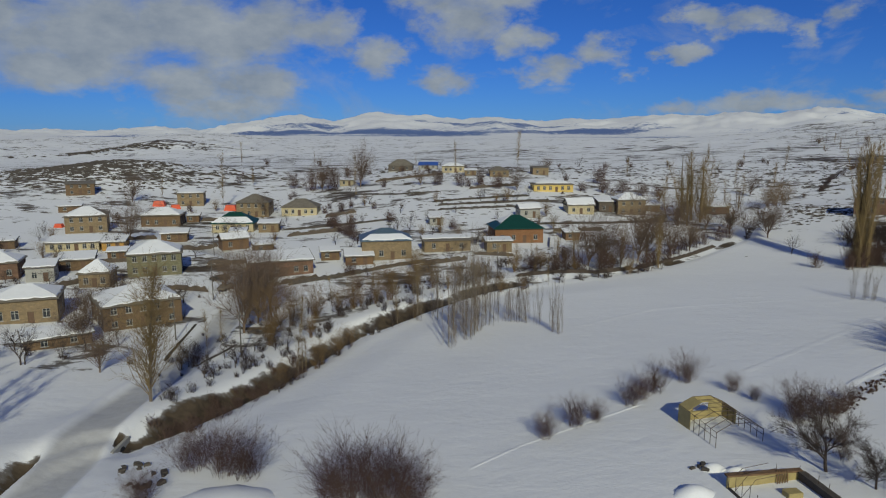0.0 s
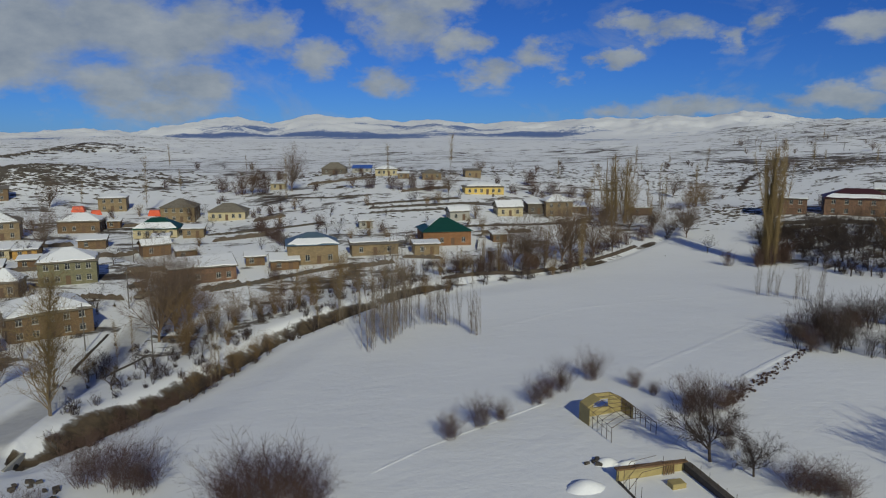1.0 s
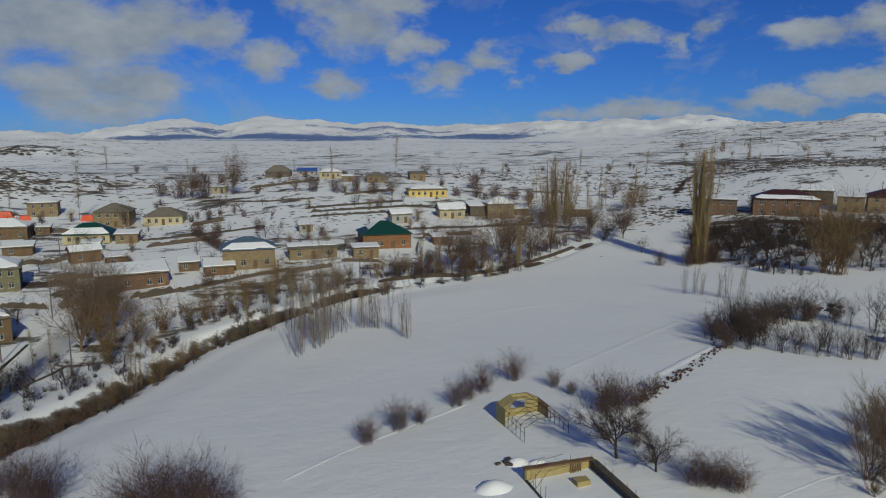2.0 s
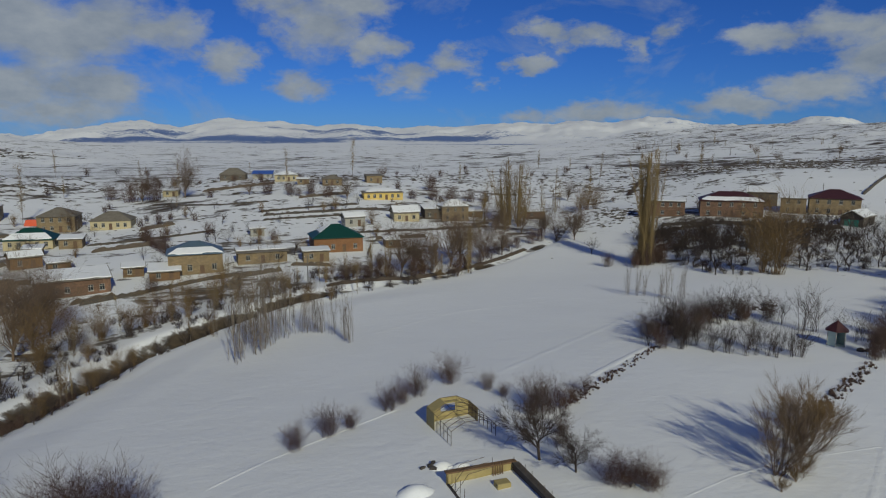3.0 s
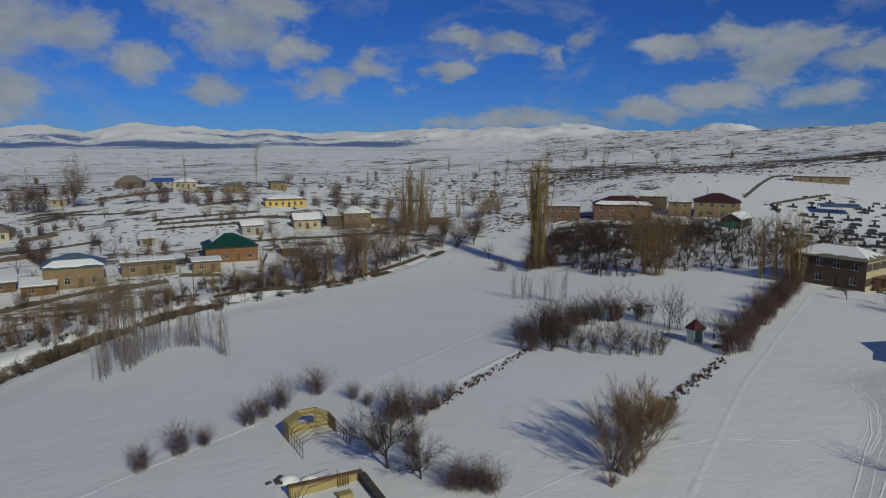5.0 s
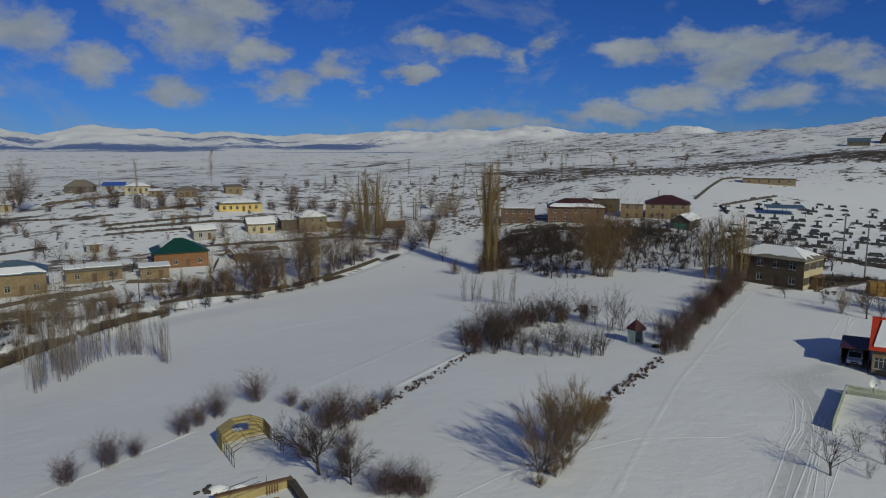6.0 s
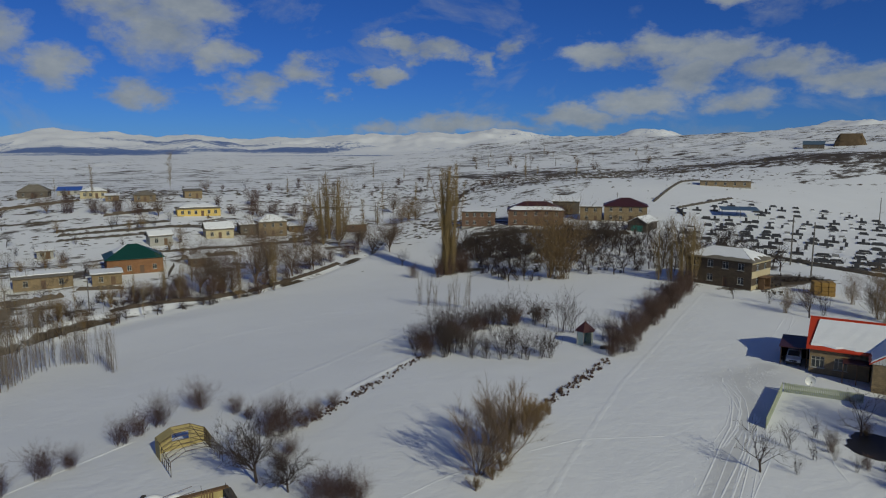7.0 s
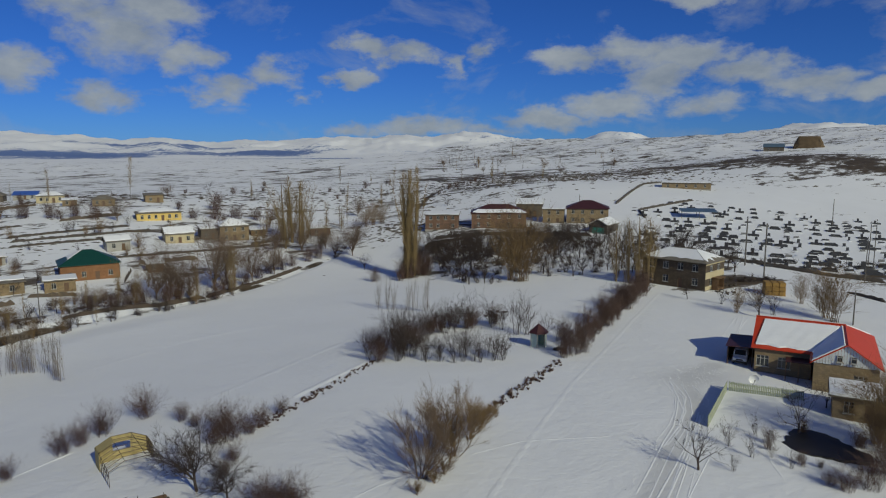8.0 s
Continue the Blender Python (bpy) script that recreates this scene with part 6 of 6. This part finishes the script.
def snow_mound(x, y, r, tall):
    bm = bmesh.new()
    rng = random.Random(int(x * 10))
    rows = []
    for i in range(7):
        t = i / 6
        rows.append([bm.verts.new((r * (1 - t) * math.cos(a) * rng.uniform(.93, 1.07), r * 0.7 * (1 - t) * math.sin(a) * rng.uniform(.93, 1.07), tall * (1 - (1 - t) ** 2) - 0.12)) for a in (k * math.tau / 20 for k in range(20))])
    for p, q in zip(rows[:-1], rows[1:]):
        for k in range(20):
            bm.faces.new((p[k], p[(k + 1) % 20], q[(k + 1) % 20], q[k]))
    me = bpy.data.meshes.new("snow_mound")
    bmesh.ops.remove_doubles(bm, verts=bm.verts, dist=0.0005)
    bmesh.ops.recalc_face_normals(bm, faces=bm.faces)
    for f in bm.faces:
        f.smooth = True
    bm.to_mesh(me)
    bm.free()
    me.materials.append(M["snow"])
    ob = new("snow_mound", me)
    ob.matrix_world = pose(x, y, h(x, y))
    tagged(ob, "rounded heap of snow", "snow heap", "snow heaps")


for x, y, r, t in ((19.6, 48.6, 1.7, .8), (22.5, 52.4, 1.2, .6), (24.2, 52.0, .9, .4), (-18, 52, 5, 1.0)):
    snow_mound(x, y, r, t)


# ---------------------------------------------------------------- cemetery
def grave(key, tall, wide, material, fence):
    root = thing("grave", 0, 0, 0, 0, "dark headstone on a low plinth in snow", "grave", "cemetery graves")
    part("plinth", bevelled(boxes((-wide / 2 - .2, wide / 2 + .2, -0.3, 0.3, -0.4, 0.14)), 0.03), M["granite"], root)
    bm = boxes((-wide / 2, wide / 2, -0.09, 0.09, 0.145, tall))
    part("headstone", bevelled(bm, 0.05), material, root)
    part("slab", bevelled(boxes((-wide / 2, wide / 2, -2.2, -0.35, -0.4, 0.16)), 0.04), M["snow"], root, "snow-covered grave slab")
    if fence:
        for x0, x1, y0, y1 in ((-1.6, 1.6, -2.7, -2.62), (-1.6, 1.6, 0.62, 0.7), (-1.6, -1.52, -2.61, 0.61), (1.52, 1.6, -2.61, 0.61)):
            part("border", boxes((x0, x1, y0, y1, -0.4, 0.42)), M["granite"], root)
    return root


GR = [grave("a", 1.55, 0.85, M["granite"], False), grave("b", 0.8, 1.5, M["granite_grey"], False), grave("c", 1.5, 0.9, M["granite"], True), grave("d", 0.7, 1.7, M["granite"], False), grave("e", 0.9, 2.6, M["granite"], True)]
used = set()
for r_ in range(15):
    for c in range(30):
        rng = random.Random(3000 + r_ * 40 + c)
        if rng.random() < 0.05 + 0.014 * r_:
            continue
        u, v = c * 4.4 - 12 + rng.uniform(-1.2, 1.2) + 2.2 * (r_ % 2), r_ * 7.0 + rng.uniform(-.9, .9) + 1.5 * math.sin(c * .6 + r_)
        x, y = 164 + u * 0.68 + v * 0.62, 123 - u * 0.73 + v * 0.785
        a_ = math.degrees(math.atan2(x - 25.6, y + 7.5))
        if a_ > 64 or math.hypot(x - 216, y - 171) < 9 or (x < 200 and y > 165) or (v > 80 and u < 4):
            continue
        i = rng.choice((0, 1, 2, 2, 4, 4, 3))
        m = pose(x, y, h(x, y), rng.uniform(-3, 3), rng.uniform(-3, 3), rng.uniform(-52, -40)) @ Matrix.Diagonal(((1.15 - .025 * r_) * rng.uniform(.75, 1.15), .9 - .02 * r_, (1.1 - .02 * r_) * rng.uniform(.75, 1.1), 1))
        if i in used:
            copy_thing(GR[i], m)
        else:
            used.add(i)
            GR[i].matrix_world = m


def pole(x, y, tall, lean=0.0, pair=False):
    root = thing("utility_pole", x, y, h(x, y), 30, "thin grey utility pole" if not pair else "pair of thin utility poles", "utility pole", "utility poles")
    for px in ((-.45, .45) if pair else (0,)):
        bm = bmesh.new()
        rod(bm, (px, 0, -0.5), (px + lean, 0, tall), 0.12, 7, 0.08)
        part("post", bm, M["pole"], root)
    part("crossarm", boxes((-0.8 + lean, 0.8 + lean, -0.06, 0.06, tall - 0.7, tall - 0.58)), M["pole"], root)
    for px in (-0.7, 0, 0.7):
        bm = bmesh.new()
        rod(bm, (px + lean, 0, tall - 0.58), (px + lean, 0, tall - 0.36), 0.05, 6)
        part("insulator", bm, M["white"], root)


for x, y, t, pr in ((169.8, 111.2, 12.5, True), (162.2, 99.5, 12.5, True), (254.8, 145.7, 9.4, True), (196.6, 95.2, 13, False), (180.2, 87, 10.5, False), (140.5, 64.1, 6.0, True), (199, 98, 12, False),
                    (-47, 135, 8, False), (-45, 110, 8, False), (-31, 100, 7, False), (12, 146, 7, False), (86, 230, 9, False), (104, 240, 9, False), (-60, 175, 8, False), (178, 190, 8, False)):
    pole(x, y, t, 0, pr)


# ---------------------------------------------------------------- walls, banks and terraces
def bank(name, pts, wide, tall, material, label, category, kind="", seed=0, group="", drift=False):
    """A low uneven ridge that follows the ground along a line."""
    rng = random.Random(seed + int(abs(pts[0][0] * 7)))
    line = []
    for (ax, ay), (bx, by) in zip(pts[:-1], pts[1:]):
        n = max(2, int(math.dist((ax, ay), (bx, by)) / 0.8))
        line += [(ax + (bx - ax) * i / n, ay + (by - ay) * i / n) for i in range(n)]
    line.append(pts[-1])
    bm = bmesh.new()
    rows = []
    for i, (x, y) in enumerate(line):
        q, p = line[min(i + 1, len(line) - 1)], line[max(i - 1, 0)]
        d = Vector((q[0] - p[0], q[1] - p[1], 0)).normalized()
        nn = Vector((-d.y, d.x, 0))
        end = 0.25 if i in (0, len(line) - 1) else 1.0
        k = end * rng.uniform(0.65, 1.15)
        row = []
        for s, t in ((-1, -.5), (-.6, .3), (-.25, .9), (.25, 1.0), (.6, .3), (1, -.5)) if drift else ((-1, -0.5), (-0.85, .35), (-0.35, .9), (0.3, 1.0), (0.8, .45), (1, -0.5)):
            c = Vector((x, y, 0)) + nn * (s * wide / 2 * rng.uniform(.8, 1.15))
            row.append(bm.verts.new((c.x, c.y, h(c.x, c.y) + (t * tall * k if t > 0 or drift else t * 0.6))))
        rows.append(row)
    for p, q in zip(rows[:-1], rows[1:]):
        for k in range(5):
            bm.faces.new((p[k], q[k], q[k + 1], p[k + 1]))
    bm.faces.new(rows[0])
    bm.faces.new(rows[-1][::-1])
    bmesh.ops.recalc_face_normals(bm, faces=bm.faces)
    me = bpy.data.meshes.new(name)
    bm.to_mesh(me)
    bm.free()
    me.materials.append(material)
    tagged(new(name, me), label, category, group, kind)


for pts, w_, t_ in (
        ([(-3.8, 241.7), (13.4, 243.5), (31.5, 248)], 1.6, 1.0), ([(-1.7, 227.8), (16.4, 228.5), (30, 231)], 1.5, .9), ([(-32.3, 269.4), (-18, 262), (-0.9, 259.7)], 1.5, .8),
        ([(-50, 209.1), (-32.8, 211.9), (-15.3, 217.3)], 1.3, .9), ([(25.1, 204.5), (48.6, 209.5), (72.1, 217)], 1.4, .9), ([(-2, 235), (20, 236), (38, 241)], 1.4, 1.0)):
    bank("terrace_wall", pts, w_ * .7, t_ * .7, M["rubble"], "dark dry-stone terrace wall with snow above", "stone wall", group="terrace walls")
for pts, w_, t_ in (
        ([(-34, 145.4), (-23.7, 151), (-11.4, 158.3), (-3.3, 161.6)], 1.0, 1.0), ([(-36.1, 95.4), (-33.8, 107)], .4, .3), ([(-42.2, 98.5), (-44.8, 119)], .45, .5),
        ([(206.6, 203.8), (254.4, 240.1), (269.3, 244.6)], 1.4, 1.0), ([(172.0, 119.9), (175.3, 107.0), (178.4, 95.4), (184.2, 84.6)], 1.0, 1.2), ([(164.9, 81.0), (163.9, 72.5)], .8, .8), ([(160, 122), (169.4, 117.6)], 1.0, .9), ([(118, 186), (131, 179), (144, 171), (156, 162)], 1.0, 1.3), ([(198, 178), (206, 190), (240, 196)], 1.2, .9)):
    bank("stone_wall", pts, w_ * .75, t_ * .85, M["rubble"], "low rubble stone wall along the plots", "stone wall", group="plot walls")
for pts, w_, t_ in (
        ([(16, 144), (25, 147.3), (34, 148.6), (44, 153.3)], 1.3, .7), ([(44.5, 153.5), (62, 169.8), (74, 182.5)], 1.2, .7)):
    bank("earth_bank", pts, w_, t_, M["earth"], "bare brown earth bank along the field edge", "earth bank", "stuff")
FIELD = bpy.data.materials["snowy_ground"]
# ridges left by sledge and cart in the snow
for pts, w_, t_ in (
        ([(33.8, 75.3), (48.3, 86.5), (71.8, 105.7)], 1.7, .03), ([(20.4, 103.9), (37.1, 114.4), (63.9, 118.8)], 1.8, .03), ([(52, 37.6), (75.6, 58), (105.6, 81), (126.5, 96.2)], 1.0, .02),
        ([(2.3, 55.7), (7.2, 59.7), (21, 68)], .7, .05), ([(44, 70.2), (50, 75), (57, 80.4)], 1.6, .1)):
    bank("snow_ridge", pts, w_, t_, FIELD, "long low ridge of drifted snow", "snow ridge", group="snow ridges", drift=True)
rng = random.Random(66)
for base, offsets in (([(60, 28.4), (65, 31.9), (70, 35.6), (74.2, 38.4), (78.5, 41.6), (82.6, 44.8), (86.2, 48.4), (89, 53)], (-2.2, -1.9, -1.6, -1.2, -1.0, -.7, -.3, 0, .3, .7, .9, 1.3, 1.5, 1.8, 2.1)), ([(140.7, 91.5), (133, 83), (126.7, 75.5), (120, 71), (114.7, 67.5), (105, 62.5)], (-.9, -.3, .5, 1.0))):
    for off in offsets:
        first = rng.randrange(len(base) - 3)
        pts = [(x - .6 * off + rng.gauss(0, .22), y + .8 * off + rng.gauss(0, .22)) for x, y in base[first:first + rng.randrange(3, 7)]]
        bank("tyre_track", pts, rng.uniform(.16, .3), rng.uniform(.012, .03), FIELD, "churned snow thrown up along a tyre track", "tyre track", group="tyre tracks", drift=True)
for pts in ([(39.2, 41.8), (44.9, 43.8), (48.7, 44.7)], [(54.3, 45.4), (60.6, 45.9), (69.5, 43.3)], [(84, 37), (80, 33), (78, 30)]):
    bank("footpath", pts, .36, .022, FIELD, "trodden footpath ridge across the snow", "footpath", group="footpaths", drift=True)


for pts in ([(-60, 143), (-50, 141)], [(-84, 139), (-79, 147)], [(-70, 133), (-60, 137)], [(-90, 163), (-76, 168)], [(-58, 163), (-48, 167)], [(-76, 178), (-62, 185)], [(-100, 192), (-84, 197)], [(-46, 198), (-30, 203)],
            [(-36, 146), (-28, 150)], [(-5, 158), (6, 163)], [(8, 168), (18, 166)], [(28, 176), (30, 188)], [(32, 196), (48, 200)], [(66, 216), (74, 222)], [(-82, 228), (-70, 230)], [(-40, 228), (-30, 234)], [(10, 262), (30, 268)], [(-30, 300), (0, 305)], [(112, 180), (130, 178)], [(150, 168), (160, 160)]):
    bank("plank_fence", pts, .14, 1.2, M["boards"], "old dark plank fence along a yard", "fence", group="plank fences")
for x, y, rz, w_, wl in ((-82, 168, 18, 4.5, "wood"), (-47, 176, 25, 5, "brown"), (-60, 196, 10, 4.5, "tan"), (-84, 226, 12, 4, "wood"), (-28, 166, 12, 4.5, "brown"), (-72, 222, 8, 5, "brown"), (36, 186, 6, 4, "wood"), (-2, 205, 8, 4, "grey"), (72, 232, 0, 5, "brown"),
                         (-110, 160, 20, 6, "tan"), (-118, 178, 20, 7, "brown"), (-130, 235, 20, 7, "brown"), (150, 192, -34, 5, "dark"), (12, 296, 0, 5, "tan")):
    house("shed", "small outbuilding with snow on its roof", x, y, rz, w_, 4, 2.3, "shed", 0.6, wl, "slate", 1, 2, 0, low_snow=0.01)


# ---------------------------------------------------------------- village clutter
def culvert(x, y, rz):
    root = thing("culvert", x, y, h(x, y), rz, "concrete culvert under the snowy road", "culvert")
    part("headwall", bevelled(boxes((-2.0, 2.0, 0, 0.35, -1.0, 0.9)), 0.04), M["grey"], root)
    # solid black disc paints the darkness inside the pipe; no bore is cut
    bm = bmesh.new()
    rod(bm, (0, -0.05, -0.05), (0, 0.1, -0.05), 0.6, 16)
    part("mouth_shade_disc", bm, M["black"], root)


culvert(-34.4, 68.0, 90)
def tractor(x, y, rz, s=1.0):
    root = thing("tarpaulin_load", x, y, h(x, y), rz, "bright orange tarpaulin-covered load in the yard", "covered load", "orange loads")
    bm = boxes((-1.5 * s, 1.5 * s, -1 * s, 1 * s, -0.2, 1.3 * s))
    bmesh.ops.subdivide_edges(bm, edges=bm.edges[:], cuts=2, use_grid_fill=True)
    rng = random.Random(int(x))
    for v in bm.verts:
        k = 1 - 0.28 * max(0, v.co.z) / (1.3 * s)
        v.co.x, v.co.y = v.co.x * k + rng.uniform(-.06, .06), v.co.y * k + rng.uniform(-.06, .06)
    part("cover", bm, M["tarp"], root)


for x, y, rz, s in ((-106.6, 254, 10, 1.5), (-99, 250, 30, 1.2), (-78.5, 250, 0, 1.5), (3.4, 178.5, 10, 1.1), (-120.5, 211, 0, .9)):
    tractor(x, y, rz, s)


def car(x, y, rz, material, label):
    root = thing("car", x, y, h(x, y), rz, label, "car", "parked cars")
    bm = bmesh.new()
    prof = [(-2.1, 0.35), (-2.1, 0.8), (-1.2, 0.9), (-0.6, 1.4), (0.9, 1.42), (1.6, 0.95), (2.1, 0.85), (2.1, 0.35)]
    vs = [[bm.verts.new((px, sy_ * (0.85 if pz < 1.1 else 0.68), pz)) for px, pz in prof] for sy_ in (-1, 1)]
    n = len(prof)
    for i in range(n):
        k = (i + 1) % n
        bm.faces.new((vs[0][i], vs[0][k], vs[1][k], vs[1][i]))
    bm.faces.new(vs[0][::-1])
    bm.faces.new(vs[1])
    part("body", bevelled(bm, 0.05), material, root)
    part("snow_cap", bevelled(boxes((-0.55, 0.85, -0.62, 0.62, 1.44, 1.56)), 0.05), M["snow"], root)
    for sy_ in (-0.8, 0.8):
        for px in (-1.3, 1.3):
            bm = bmesh.new()
            rod(bm, (px, sy_ - 0.1, 0.31), (px, sy_ + 0.1, 0.31), 0.31, 12)
            part("wheel", bm, M["black"], root)


car(-50.5, 150, 10, M["black"], "dark car parked on the snowy lane")
car(-46.5, 142, 70, M["slate"], "grey car parked beside the lane")


def rubble(x, y, r, n, material, label):
    root = thing("rubble_heap", x, y, h(x, y), 0, label, "rubble heap", "rubble heaps")
    rng = random.Random(int(x * 3 + y))
    for i in range(n):
        a, rr = rng.uniform(0, math.tau), r * math.sqrt(rng.random())
        s = rng.uniform(.15, .4)
        bm = boxes((-s, s, -s * .7, s * .7, -s * .6, s * .6))
        for v in bm.verts:
            v.co += Vector((rng.uniform(-.3, .3), rng.uniform(-.3, .3), rng.uniform(-.25, .25))) * s
        px, py = rr * math.cos(a), rr * math.sin(a)
        ob = part("stone", bevelled(bm, s * .15), material, root)
        ob.matrix_basis = pose(px, py, h(x + px, y + py) - h(x, y) + s * .25, 0, 0, rng.uniform(0, 180))


for x, y, r, n in ((87.5, 97.5, 1.4, 9), (90.5, 99.5, 1.2, 7), (-30, 61, 1.6, 8), (-27, 57.5, 1.8, 10), (21.5, 52.5, .8, 6), (84, 72.5, .7, 5), (146, 96, 3, 18), (140, 91, 2.4, 14)):
    rubble(x, y, r, n, M["rubble"], "scattered dark stones poking from the snow")


def snow_clods():
    """Churned lumps of snow before the carport and along the ruts."""
    rng = random.Random(77)
    verts, faces = [], []
    for k in range(900):
        if k < 260:
            t, r = rng.uniform(0, math.tau), math.sqrt(rng.random())
            x, y = 91.5 + 7.5 * r * math.cos(t), 55.2 + 4.6 * r * math.sin(t)
        else:
            q = rng.random() * (len(RUTS) - 1.001)
            (ax, ay), (bx, by), f = RUTS[int(q)], RUTS[int(q) + 1], q % 1
            o = rng.choice((-2.2, -1.1, 1.0, 2.1)) + rng.gauss(0, .22)
            n = math.dist((ax, ay), (bx, by))
            x, y = ax + (bx - ax) * f - (by - ay) / n * o, ay + (by - ay) * f + (bx - ax) / n * o
        s_, z = rng.uniform(.02, .075) + .05 * (k % 23 == 0), h(x, y)
        b = len(verts)
        for dx, dy, dz in ((1, 0, 0), (0, 1, 0), (-1, 0, 0), (0, -1, 0), (0, 0, .7), (0, 0, -.6)):
            verts.append((x + dx * s_ * rng.uniform(.6, 1.3), y + dy * s_ * rng.uniform(.6, 1.3), z + .02 + dz * s_ * rng.uniform(.6, 1.2)))
        for i in range(4):
            faces += [(b + i, b + (i + 1) % 4, b + 4), (b + (i + 1) % 4, b + i, b + 5)]
    tagged(new("snow_clod", mesh_np("snow_clod", verts, faces, M["snow"])), "churned lumps of trodden snow", "snow", kind="stuff")


def hill_stones():
    """Loose stones and tussocks standing out of thin snow on the slopes."""
    rng = random.Random(88)
    verts, faces = [], []
    for cx, cy, wx, wy, n, lo, hi in ((-165, 308, 46, 26, 1500, .3, 1.0), (-120, 330, 60, 40, 300, .3, .9), (-380, 800, 80, 50, 500, .6, 1.8), (120, 300, 70, 60, 800, .2, .6), (230, 330, 90, 70, 700, .25, .8), (10, 330, 90, 40, 350, .3, .8), (118, 210, 14, 12, 260, .2, .6), (310, 330, 60, 70, 700, .3, .9), (-10, 225, 70, 45, 300, .2, .5)):
        for k in range(n):
            x, y = cx + wx * rng.gauss(0, .6), cy + wy * rng.gauss(0, .6)
            z, s_ = float(land(x, y)), rng.uniform(lo, hi) * rng.uniform(.5, 1)
            long_ = rng.uniform(1.6, 4.6)
            b = len(verts)
            for dx, dy, dz in ((1, 0, 0), (0, 1, 0), (-1, 0, 0), (0, -1, 0), (0, 0, .75), (0, 0, -.8)):
                verts.append((x + dx * s_ * long_ * rng.uniform(.6, 1.2), y + dy * s_ * rng.uniform(.6, 1.3), z + .05 + dz * s_ * rng.uniform(.6, 1.2)))
            for i in range(4):
                faces += [(b + i, b + (i + 1) % 4, b + 4), (b + (i + 1) % 4, b + i, b + 5)]
    tagged(new("hill_stones", mesh_np("hill_stones", verts, faces, M["rubble"])), "dark stones scattered over the snowy slopes", "stones", kind="stuff")


snow_clods()
hill_stones()
